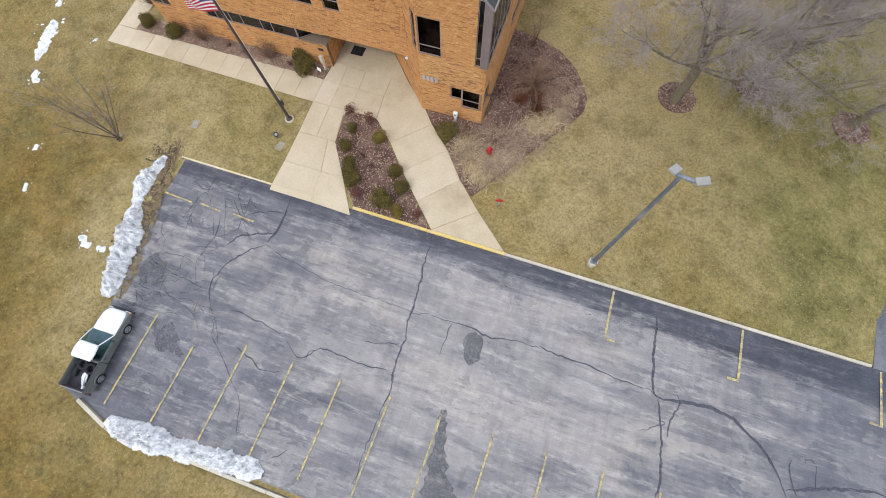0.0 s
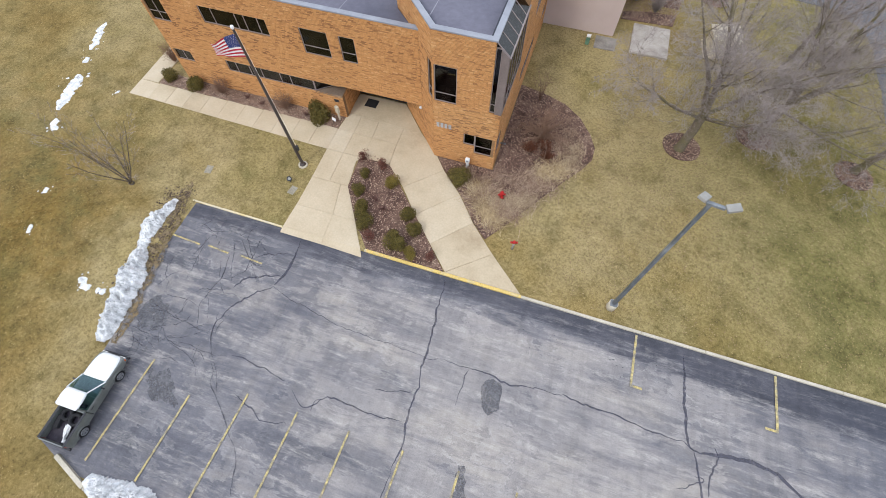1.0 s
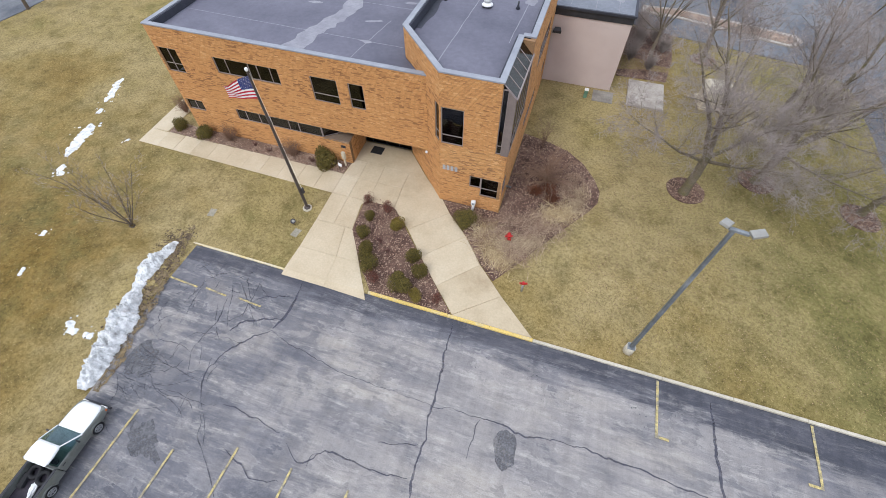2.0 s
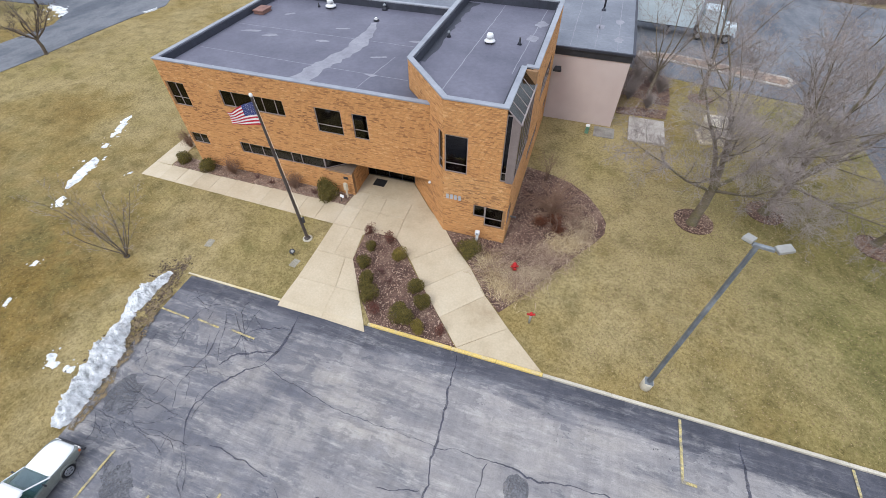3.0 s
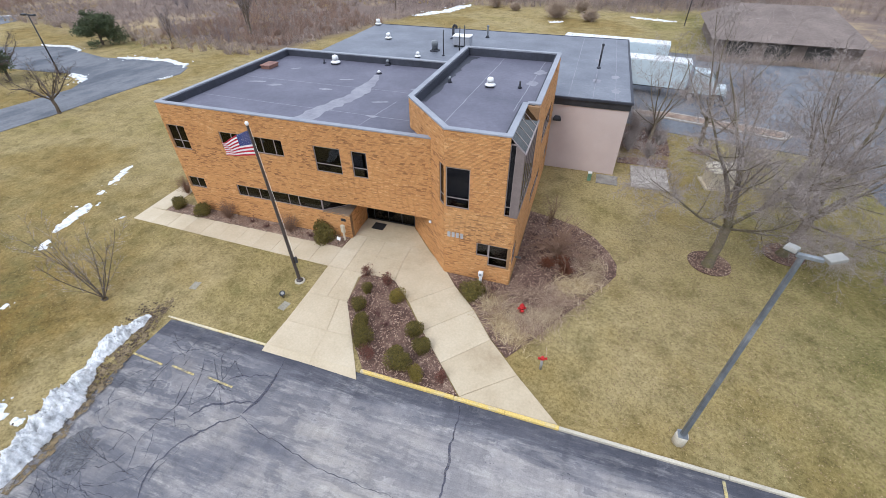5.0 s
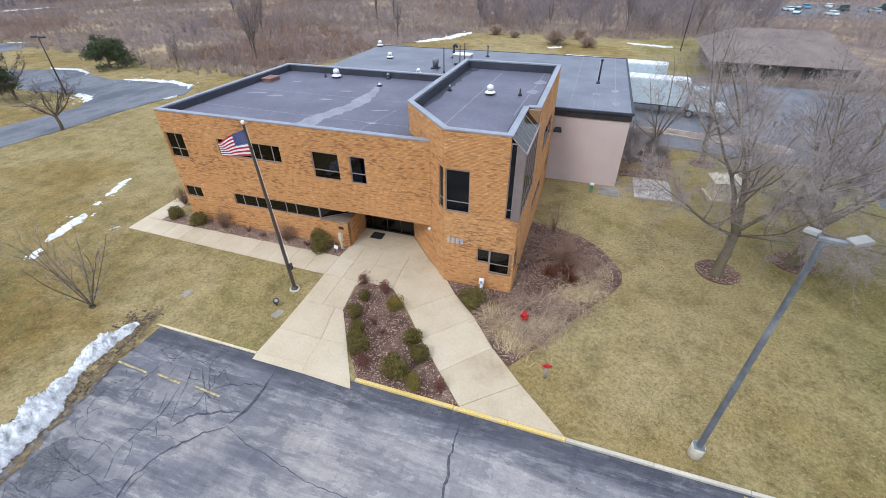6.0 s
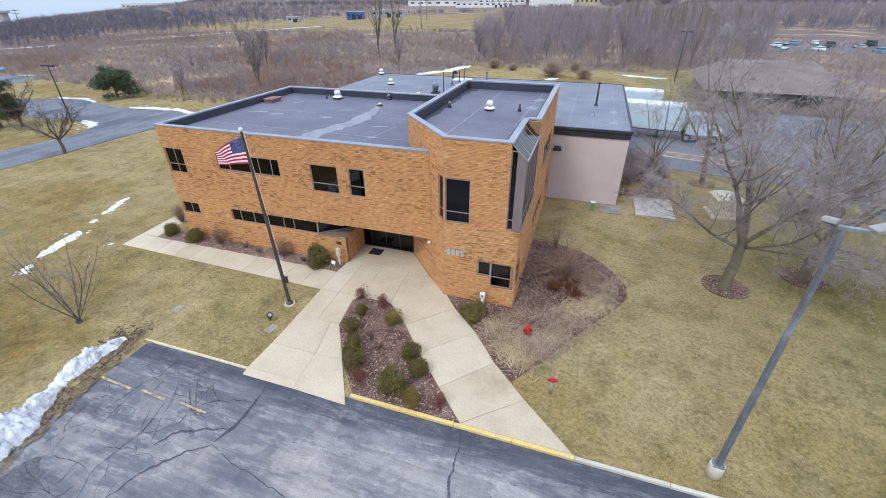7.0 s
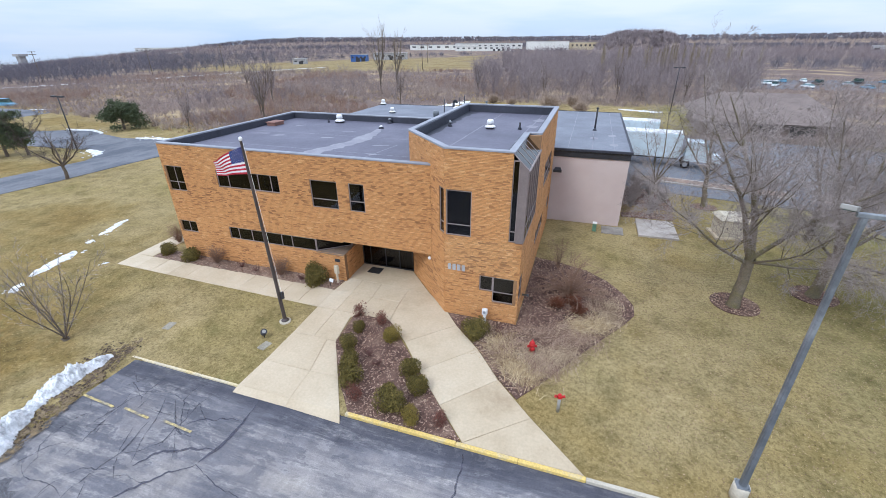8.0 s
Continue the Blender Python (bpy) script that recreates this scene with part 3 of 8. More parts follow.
def blob(cx, cy, rx, ry, z, seed=0, n=40, rough=0.25, turn=0.0):
    bm = bmesh.new()
    vs = []
    for i in range(n):
        t = 2 * math.pi * i / n
        r = 1 + rough * noise.noise((math.cos(t) * 1.4 + seed * 7.1, math.sin(t) * 1.4, seed * 3.3)) + 0.35 * rough * noise.noise((math.cos(t) * 5 + seed, math.sin(t) * 5, seed * 1.7))
        x, y = rx * r * math.cos(t), ry * r * math.sin(t)
        x, y = x * math.cos(turn) - y * math.sin(turn), x * math.sin(turn) + y * math.cos(turn)
        zz = z(cx + x, cy + y) if callable(z) else z
        vs.append(bm.verts.new((cx + x, cy + y, zz)))
    bm.faces.new(vs)
    return bm


# stains and sealed cracks
part("oil_stain", blob(1.35, 1.0, 0.5, 0.85, 0.004, 3, turn=0.1), M_STAIN, parking_lot, "dark round oil stain")
part("oil_stain", ribbon([(0.85, -2.4), (1.1, -3.4), (1.2, -4.6), (1.6, -5.6), (1.9, -6.6), (2.2, -8.3)], [0.25, 0.5, 0.75, 1.2, 2.0, 2.6], 0.004, 0.06, 0.2, 5), M_STAIN, parking_lot, "long dark oil stain")
part("damp_patch", blob(-14.4, -3.7, 1.1, 0.55, 0.004, 8, rough=0.7, turn=-0.4), M_STAIN, parking_lot)
part("damp_patch", blob(-17.2, -0.6, 0.7, 0.9, 0.004, 9, rough=0.7), M_STAIN, parking_lot)
def curve(pts, step=0.12, wander=0.05, seed=0):
    """A smooth line through plan points, wandering a little as it goes."""
    P = [pts[0]] + list(pts) + [pts[-1]]
    out = []
    for a, b, c, d in zip(P, P[1:], P[2:], P[3:]):
        n = max(2, int(math.dist(b, c) / step))
        for i in range(n):
            t = i / n
            q = [0.5 * (2 * b[k] + (c[k] - a[k]) * t + (2 * a[k] - 5 * b[k] + 4 * c[k] - d[k]) * t * t + (3 * b[k] - a[k] - 3 * c[k] + d[k]) * t ** 3) for k in (0, 1)]
            w = wander * (noise.noise((q[0] * 1.3, q[1] * 1.3, seed)) + 0.5 * noise.noise((q[0] * 4, q[1] * 4, seed + 3.0)))
            out.append((q[0] + w, q[1] - w))
    return out + [pts[-1]]


CRACK_COUNT = 0


def crack(w, *pts):
    """A crack in the asphalt, poured full of sealer: smooth, thinner at its ends, spread wider here and there."""
    global CRACK_COUNT
    w *= 0.55 if pts[0][0] < -11 else 0.85
    CRACK_COUNT += 1
    line = curve(pts, 0.1, 0.13, CRACK_COUNT)
    n = len(line) - 1
    ws = [w * (0.75 + 0.7 * noise.noise((p[0] * 0.9, p[1] * 0.9, CRACK_COUNT * 3.1)) + 0.35 * noise.noise((p[0] * 5, p[1] * 5, 2.0))) * min(1.0, 0.25 + 4 * min(i, n - i) / max(1, n)) for i, p in enumerate(line)]
    part("sealed_crack", ribbon(line, [max(0.012, v) for v in ws], 0.0045 + 0.0007 * CRACK_COUNT, 0.0, 0.3, CRACK_COUNT, even=True), M_SEALW if pts[0][0] < -12 else M_SEAL, parking_lot)


crack(0.14, (-2.65, 6.24), (-2.65, 5.34), (-2.54, 4.14), (-2.45, 3.14), (-2.40, 2.32), (-2.36, 1.77), (-2.30, 1.05), (-2.24, 0.28), (-2.19, -0.47), (-2.26, -0.95), (-2.21, -1.53), (-1.99, -2.34), (-2.11, -3.66))
crack(0.06, (-2.11, -3.66), (-2.18, -4.78), (-2.20, -5.85), (-2.25, -7.02))
crack(0.08, (-11.71, 2.87), (-10.43, 2.45), (-8.91, 2.24), (-7.21, 1.92), (-5.32, 1.86), (-3.28, 1.77), (-2.36, 1.77))
crack(0.09, (-2.36, 1.77), (-1.38, 1.93), (-0.40, 1.90), (1.00, 1.98), (1.92, 1.74), (3.02, 2.01), (4.25, 2.04), (5.62, 2.01), (7.56, 1.99), (8.76, 1.79), (10.48, 1.79))
crack(0.2, (10.48, 1.79), (10.94, 1.57), (11.91, 1.69), (13.27, 1.86), (14.37, 1.81), (14.95, 1.46), (15.93, 0.85), (16.50, 0.26), (16.93, -0.36), (17.22, -1.05))
crack(0.05, (-0.07, 1.85), (-0.15, 1.13), (-0.14, 0.42), (-0.19, 0.03))
crack(0.06, (-4.22, -0.46), (-3.16, -0.27), (-2.36, -0.01))
crack(0.1, (-8.00, -1.92), (-7.24, -2.35), (-6.65, -2.00), (-6.25, -1.59), (-5.54, -1.57), (-3.90, -1.64), (-2.39, -1.45))
crack(0.15, (10.25, 6.03), (10.30, 4.40), (10.44, 2.94), (10.62, 1.83), (10.94, 1.57))
crack(0.19, (10.94, 1.57), (11.17, 0.61), (11.42, -0.65), (11.60, -2.14), (11.51, -2.96))
crack(0.09, (11.87, 1.96), (12.00, 1.44), (11.64, 0.63), (11.63, -0.19))
crack(0.06, (10.27, -0.29), (11.40, 0.41), (10.97, 0.49))
crack(0.17, (17.20, -0.71), (18.69, -0.22), (19.68, 0.19), (20.43, 0.32), (21.61, 0.51))
crack(0.08, (17.72, -0.84), (17.36, 0.04), (17.43, 0.70))
crack(0.08, (18.50, -0.28), (18.53, 0.68), (18.27, 0.98), (18.02, 0.72))
crack(0.1, (-18.54, 5.00), (-17.67, 5.20), (-16.96, 4.98), (-16.26, 5.12), (-15.57, 5.26), (-14.91, 5.11), (-14.21, 5.02))
crack(0.26, (-11.58, 6.11), (-11.50, 5.47), (-11.41, 4.72), (-11.39, 4.16), (-11.48, 3.57), (-11.68, 2.95))
crack(0.1, (-11.52, 4.96), (-12.95, 4.61), (-13.54, 4.15))
crack(0.2, (-11.55, 3.58), (-12.34, 3.40), (-12.91, 3.07), (-13.44, 2.67), (-13.81, 2.11))
crack(0.15, (-11.71, 2.87), (-12.34, 2.30), (-12.91, 1.65), (-13.24, 1.11), (-13.46, 0.51), (-13.54, -0.14), (-13.37, -0.77), (-12.92, -1.45))
crack(0.09, (-13.22, 1.01), (-13.15, 0.61), (-13.30, -0.06), (-13.25, -0.59))
crack(0.12, (-15.06, 3.81), (-14.83, 3.05), (-14.80, 2.31), (-14.96, 1.52), (-14.99, 0.72), (-14.45, -0.44))
crack(0.12, (-15.49, 4.97), (-14.97, 4.15), (-14.54, 3.14), (-14.00, 2.20))
crack(0.14, (-14.94, 4.95), (-14.23, 4.31), (-13.60, 3.83), (-12.83, 3.77))
crack(0.07, (-18.54, 3.99), (-17.83, 3.43), (-17.42, 2.59), (-17.13, 2.23))
crack(0.08, (-17.72, 0.99), (-17.07, 0.66), (-16.42, 0.69), (-15.86, 0.69), (-15.02, 0.57))
crack(0.08, (-17.92, 0.20), (-17.24, -0.12), (-16.60, -0.26), (-15.75, -0.44), (-15.02, -0.45), (-14.34, -0.57), (-13.44, -0.58))
crack(0.08, (-18.15, -1.47), (-17.28, -1.56), (-16.51, -1.62), (-15.43, -1.61), (-14.45, -1.45), (-13.36, -1.50), (-12.02, -1.39))
crack(0.06, (-18.18, -2.34), (-17.61, -2.08), (-16.89, -2.19), (-16.24, -2.54))
crack(0.06, (-17.84, -1.54), (-17.31, -1.98), (-17.04, -2.64), (-17.13, -3.06))
crack(0.05, (-17.00, -1.54), (-16.48, -1.91), (-15.78, -2.22))
crack(0.07, (-17.33, 3.90), (-16.77, 3.26), (-16.50, 2.66))
crack(0.06, (-13.63, 3.74), (-13.04, 3.18), (-12.62, 2.65))
crack(0.1, (-11.82, -1.23), (-10.72, -1.22), (-9.63, -1.35), (-8.60, -1.52))
crack(0.1, (-12.94, -1.62), (-12.32, -2.24), (-12.11, -2.80), (-11.53, -3.24), (-10.97, -3.67), (-10.34, -4.22), (-9.88, -4.66), (-9.46, -4.95), (-9.03, -5.53), (-8.76, -6.28), (-8.33, -7.28))
crack(0.07, (-12.92, -1.45), (-12.07, -2.31), (-11.55, -3.15))
crack(0.05, (-17.00, -3.28), (-16.22, -3.84), (-15.43, -4.15))
crack(0.08, (-10.74, -2.82), (-10.10, -3.08), (-9.54, -3.20), (-8.85, -3.58), (-8.25, -3.47), (-7.61, -3.32))
crack(0.06, (-5.79, -6.60), (-6.16, -6.98), (-6.43, -7.18))
crack(0.05, (-6.78, -2.44), (-6.62, -1.93), (-6.39, -1.70))
crack(0.08, (-15.38, -1.69), (-14.21, -1.87), (-13.52, -2.14), (-12.86, -2.89))

# a net of fine cracks in the broken corner
rnd = random.Random(4)
for i in range(44):
    x, y = rnd.uniform(-18.2, -13.0), rnd.uniform(-3.0, 5.6)
    a = rnd.uniform(0, math.pi)
    pts = [(x, y)]
    for k in range(rnd.randint(2, 4)):
        a += rnd.uniform(-0.7, 0.7)
        pts.append((max(-18.3, pts[-1][0] + 0.6 * math.cos(a)), min(6.2, pts[-1][1] + 0.6 * math.sin(a))))
    part("fine_crack", ribbon(pts, [0.012] + [0.04] * (len(pts) - 2) + [0.012], 0.0046 + 0.0006 * i, 0.03, 0.15, 50 + i), M_SEALW, parking_lot)

# pits and loose stone in the scraped strip by the front kerb
rg = np.random.default_rng(5)
V, F = [], []
for _ in range(26):
    cx, cy = rg.uniform(-1.5, 9.5), rg.normal(4.4, 0.45)
    for _ in range(rg.integers(1, 5)):
        x, y, r = cx + rg.normal(0, 0.12), min(6.1, cy + rg.normal(0, 0.1)), rg.uniform(0.012, 0.036)
        k = len(V)
        V += [(x + r * math.cos(a) * rg.uniform(0.6, 1.3), y + r * math.sin(a) * rg.uniform(0.6, 1.3), 0.044) for a in (0, 0.9, 1.8, 2.7, 3.6, 4.5, 5.4)]
        F.append(tuple(range(k, k + 7)))
part_mesh("pits", mesh_np("pits", V, F), M_SEALW, parking_lot, "small dark pits in the asphalt")["kind"] = "stuff"

# muddy strip of torn turf and grit between the lot and the lawn
tagged(part("mud_strip", ribbon([(-20.2, 7.6), (-19.8, 5.6), (-19.5, 4.0), (-19.1, 2.4), (-18.7, 0.8), (-18.3, -0.9), (-18.1, -2.6)], [0.5, 1.1, 1.0, 0.9, 0.8, 0.7, 0.3], lambda x, y: (0.006 if in_lot(x, y) else rise(x, y)) + 0.02, 0.05, 0.22, 41), M_MUD, None), "muddy strip of grit along the lot's edge", "mud", kind="structure")

# painted lines
for i in range(14):
    x = -15.5 + 2.72 * i
    bm = ribbon([(x, -2.65 if i != 1 else -3.6), (x - 0.2, -7.6)], [0.1, 0.1], 0.042, 0.004, 0.3, 70 + i, even=True)
    tagged(part("parking_line", bm, M_YELLOW, parking_lot), group="stall lines")
for x, s in ((7.8, 1), (14.62, -1), (21.4, -1)):
    part("parking_line", ribbon([(x, 6.3), (x, 3.62)], [0.12, 0.12], 0.042, 0.004, 0.3, int(90 + x), even=True), M_YELLOW, parking_lot)
    part("parking_line", ribbon([(x - 0.05 * s, 3.6), (x + 0.55 * s, 3.6)], [0.12, 0.12], 0.045, 0.004, 0.2, int(95 + x), even=True), M_YELLOW, parking_lot)
for a, b in ((-19.0, -17.1), (-16.6, -15.2), (-14.5, -13.0)):
    part("parking_line", ribbon([(a, 4.0), (b, 3.9)], [0.1, 0.1], 0.042, 0.006, 0.25, int(100 - a), even=True), M_YELLOW, parking_lot)

M_KERBW = mk("kerb_with_faded_yellow", [lin(196, 186, 164), lin(210, 198, 166), lin(212, 192, 138)], scale=1.1, fine=14, fine_amt=0.2)
# kerbs, in cast lengths
kerb = tagged(new("kerb"), "pale concrete kerb edging the parking lot, partly painted yellow", "kerb", kind="structure")


def kerb_run(x0, x1, y0, y1, z1, mat, length, width=0.15):
    n = max(1, round(math.dist((x0, y0), (x1, y1)) / length))
    for i in range(n):
        a, b = i / n, (i + 1) / n
        ax, ay, bx, by = x0 + (x1 - x0) * a, y0 + (y1 - y0) * a, x0 + (x1 - x0) * b, y0 + (y1 - y0) * b
        L = math.dist((ax, ay), (bx, by))
        m = pose(ax, ay, rnd.uniform(-0.008, 0.008), 0, 0, math.degrees(math.atan2(by - ay, bx - ax)))
        part("kerb_stone", bbox(0.006, 0, -0.2, L - 0.006, width, z1, bevel=0.02, m=m), mat, kerb)


kerb_run(-19.28, -13.05, 6.44, 6.42, 0.085, M_KERBW, 2.1, 0.11)
kerb_run(-7.75, 1.55, 6.44, 6.42, 0.13, M_KERBY, 2.4, 0.17)
kerb_run(1.55, 20.9, 6.42, 6.36, 0.13, M_KERB, 3.0, 0.15)
kerb_run(-15.0, 60, -8.62, -8.62, 0.12, M_KERB, 3.0, 0.16)
kerb_run(-17.1, -15.02, -7.92, -8.6, 0.16, M_KERB, 3.0, 0.2)

# concrete walks, slab by slab
pavement = tagged(part("pavement", plan([(-13.05, 6.2), (-7.78, 6.15), (-9.1, 8.2), (-10.45, 10.3), (-8.6, 12.6), (-2.9, 6.6), (1.5, 6.6), (-6.1, 14.6), (-9.35, 18.0), (-12.9, 18.0), (-12.9, 14.45), (-27.5, 14.6), (-28.8, 14.6), (-28.85, 13.0), (-13.0, 12.66)], -0.2, lambda x, y: rise(x, y) - 0.012 if y > 6.6 else 0.0), M_JOINT, None), "pale concrete walk leading to the entrance", "walkway", kind="structure")


def slab(pts, gap=0.009):
    c = Vector((sum(p[0] for p in pts) / len(pts), sum(p[1] for p in pts) / len(pts)))
    q = []
    for p in pts:
        d = Vector(p) - c
        q.append(tuple(c + d * (1 - gap / max(0.3, d.length))))
    lift = rnd.uniform(0.034, 0.046)
    bm = plan(q, lambda x, y: rise(x, y) - 0.1 if y > 6.8 else -0.1, lambda x, y: (rise(x, y) + lift) if y > 6.4 else 0.02)
    es = [e for e in bm.edges if all(v.co.z > -0.05 for v in e.verts) and len([f for f in e.link_faces if f.normal.z > 0.9]) == 1]
    bmesh.ops.bevel(bm, geom=es, offset=0.008, segments=1, affect="EDGES")
    part("slab", bm, M_CONC, pavement)


# main walk
slab([(-13.05, 6.12), (-10.35, 6.12), (-10.38, 6.5), (-13.03, 6.5)], 0.003)
slab([(-10.35, 6.12), (-7.75, 6.05), (-8.0, 6.5), (-10.38, 6.5)], 0.003)
slab([(-13.03, 6.5), (-10.38, 6.5), (-10.5, 8.15), (-12.95, 8.15)], 0.003)
slab([(-10.38, 6.5), (-8.0, 6.5), (-9.08, 8.2), (-10.5, 8.15)], 0.003)
slab([(-12.95, 8.15), (-10.5, 8.15), (-10.95, 10.33), (-12.95, 10.33)])
slab([(-10.5, 8.15), (-9.08, 8.2), (-10.46, 10.33), (-10.95, 10.33)])
slab([(-12.95, 10.33), (-11.75, 10.33), (-11.83, 12.66), (-13.0, 12.66)])
slab([(-11.75, 10.33), (-10.46, 10.33), (-10.75, 12.3), (-10.5, 12.68), (-11.83, 12.66)])
slab([(-13.0, 12.66), (-11.83, 12.66), (-11.85, 14.42), (-13.0, 14.42)])
slab([(-11.83, 12.66), (-10.5, 12.68), (-10.5, 14.4), (-11.85, 14.42)])
slab([(-10.5, 12.68), (-8.6, 12.68), (-8.74, 14.38), (-10.5, 14.4)])
slab([(-13.0, 14.42), (-11.85, 14.42), (-11.92, 15.93), (-12.9, 15.95)])
slab([(-11.85, 14.42), (-10.5, 14.4), (-10.6, 15.9), (-11.92, 15.93)])
slab([(-10.5, 14.4), (-8.74, 14.38), (-8.76, 15.85), (-10.6, 15.9)])
slab([(-12.9, 15.95), (-8.76, 15.85), (-7.5, 15.8), (-9.4, 18.0), (-12.9, 18.0)])
# diagonal walk
slab([(-8.6, 12.66), (-7.15, 11.3), (-5.1, 13.3), (-6.1, 14.55), (-7.5, 15.8), (-8.76, 15.85), (-8.74, 14.38)])
DW = [((-7.15, 11.3), (-5.1, 13.3)), ((-5.75, 9.65), (-3.6, 11.85)), ((-4.25, 8.05), (-2.25, 10.15)), ((-2.88, 6.62), (-0.6, 8.5))]
for (a, b), (c, d) in zip(DW, DW[1:]):
    slab([a, c, d, b])
slab([(-2.88, 6.6), (1.5, 6.6), (-0.6, 8.5)])
# side walk along the front
sx = [-28.8, -27.2] + [-27.2 + 1.42 * (i + 1) for i in range(9)] + [-13.0]
for a, b in zip(sx, sx[1:]):
    ya, yb = 13.02 - 0.36 * (a + 28.8) / 15.8, 13.02 - 0.36 * (b + 28.8) / 15.8
    slab([(a, ya), (b, yb), (b, 14.45), (a, 14.5)])
slab([(-28.8, 14.5), (-27.4, 14.5), (-27.4, 17.2), (-28.9, 17.2)])
slab([(-28.9, 17.2), (-27.4, 17.2), (-27.4, 20.0), (-29.0, 20.0)])


# planting beds
def bed(name, pts, label, mat=None):
    """A mulch bed, gently mounded, with rough chips standing out of it."""
    bm = plan(pts, lambda x, y: rise(x, y) - 0.1, lambda x, y: rise(x, y) + 0.035)
    top = [f for f in bm.faces if f.normal.z > 0.9]
    bmesh.ops.triangulate(bm, faces=top)
    ob = tagged(part(name, bm, mat or M_MULCH, None), label, "planting bed", kind="structure")
    x0, x1, y0, y1 = min(p[0] for p in pts), max(p[0] for p in pts), min(p[1] for p in pts), max(p[1] for p in pts)
    rr = random.Random(len(pts) * 17)
    V, F = [], []
    want = int((x1 - x0) * (y1 - y0) * 130)
    for _ in range(want):
        x, y = rr.uniform(x0, x1), rr.uniform(y0, y1)
        inside = False
        for (ax, ay), (bx, by) in zip(pts, pts[1:] + pts[:1]):
            if (ay > y) != (by > y) and x < (bx - ax) * (y - ay) / (by - ay) + ax:
                inside = not inside
        if not inside:
            continue
        s, t, h = rr.uniform(0.025, 0.06), rr.uniform(0, 6.3), rise(x, y) + 0.04
        k = len(V)
        dx, dy = s * math.cos(t), s * math.sin(t)
        ex, ey = -dy * 0.4, dx * 0.4
        up = rr.uniform(0.0, 0.03)
        V += [(x - dx - ex, y - dy - ey, h), (x + dx - ex, y + dy - ey, h + up), (x + dx + ex, y + dy + ey, h + up), (x - dx + ex, y - dy + ey, h + 0.008)]
        F.append((k, k + 1, k + 2, k + 3))
    chips = part_mesh("bark_chips", mesh_np("bark_chips", V, F), M_CHIP, ob)
    chips["kind"] = "stuff"
    return ob


M_CHIP = mk("bark_chips", [lin(92, 68, 58), lin(138, 110, 94), lin(188, 164, 142)], scale=2, island=0.8, fine=20, fine_amt=0.2, bump=0)
M_MULCHL = mk("weathered_mulch", [lin(112, 92, 80), lin(144, 122, 106), lin(176, 154, 134)], scale=1.2, fine=16, fine_amt=0.35, bump=0.5, bump_scale=28)
bed("planting_bed", [(-7.7, 6.62), (-2.95, 6.62), (-8.5, 12.6), (-9.4, 13.0), (-10.1, 13.05), (-10.65, 12.5), (-10.45, 10.3), (-9.05, 8.2)], "brown bark mulch bed between the two concrete walks")
bed("planting_bed", [(-27.3, 14.52), (-13.05, 14.46), (-12.95, 15.55), (-25.4, 15.58), (-27.3, 15.7)], "weathered pinkish-brown mulch strip below the brick front wall", M_MULCHL)
bed("planting_bed", [(-5.95, 14.4), (-5.1, 13.35), (-3.6, 11.9), (-2.25, 10.2), (-1.3, 9.3), (-0.3, 10.7), (0.9, 12.6), (2.1, 14.4), (3.2, 16.0), (3.72, 17.0), (3.75, 18.0), (3.3, 19.1), (2.4, 20.4), (1.2, 21.4), (-0.4, 22.0), (-2.15, 22.4), (-2.15, 14.25), (-5.9, 14.25)], "wide brown mulch bed round the building's corner")

# roads and the far lots
road = tagged(part("road", plan([(-62.9, -61.2), (-55.6, -61.2), (-55.3, 20.7), (-54.7, 25.8), (-54.5, 32.4), (-54.1, 37.7), (-53.1, 42.4), (-54.5, 45.3), (-58.7, 46.8), (-64.9, 46.4), (-71.0, 45.7), (-78.4, 47.5), (-81.4, 48.8), (-87.0, 48.0), (-91.0, 46.2), (-106.3, 43.0), (-106.3, 35.9), (-82.8, 36.9), (-71.0, 37.7), (-66.9, 38.1), (-63.4, 36.9), (-61.3, 33.2), (-61.5, 30.7), (-62.1, 25.6), (-62.8, 20.5)], -0.1, 0.075), M_ROAD, None), "blue-grey asphalt drive widening into a lot", "road", kind="structure")
tagged(part("road", plan([(-153.3, 49.1), (-113.4, 55.2), (-114.0, 61.8), (-119.4, 65.5), (-124.7, 64.0), (-153.3, 63.5)], -0.1, 0.075), M_ROAD, None), "grey asphalt lane across the brushland", "road", kind="structure")
tagged(part("road", plan([(21.0, 6.36), (29.5, 6.36), (31, 33), (62, 24), (90, 30), (80, 66), (38, 68.5), (17, 74), (-8, 76), (-8, 49.5), (4, 46.5), (4.2, 42.6), (8.3, 41.3), (20.6, 39.3), (22.4, 35.5), (22.6, 30)], -0.15, 0.085), M_ROAD, None), "grey asphalt service drive and yard", "road", kind="structure")

# ---- office building ----
office_building = thing("office_building", label="two-storey tan brick office building with dark windows and flat roof", category="building")
BRICK_L, BRICK_H, JOINT = 0.29, 0.056, 0.011


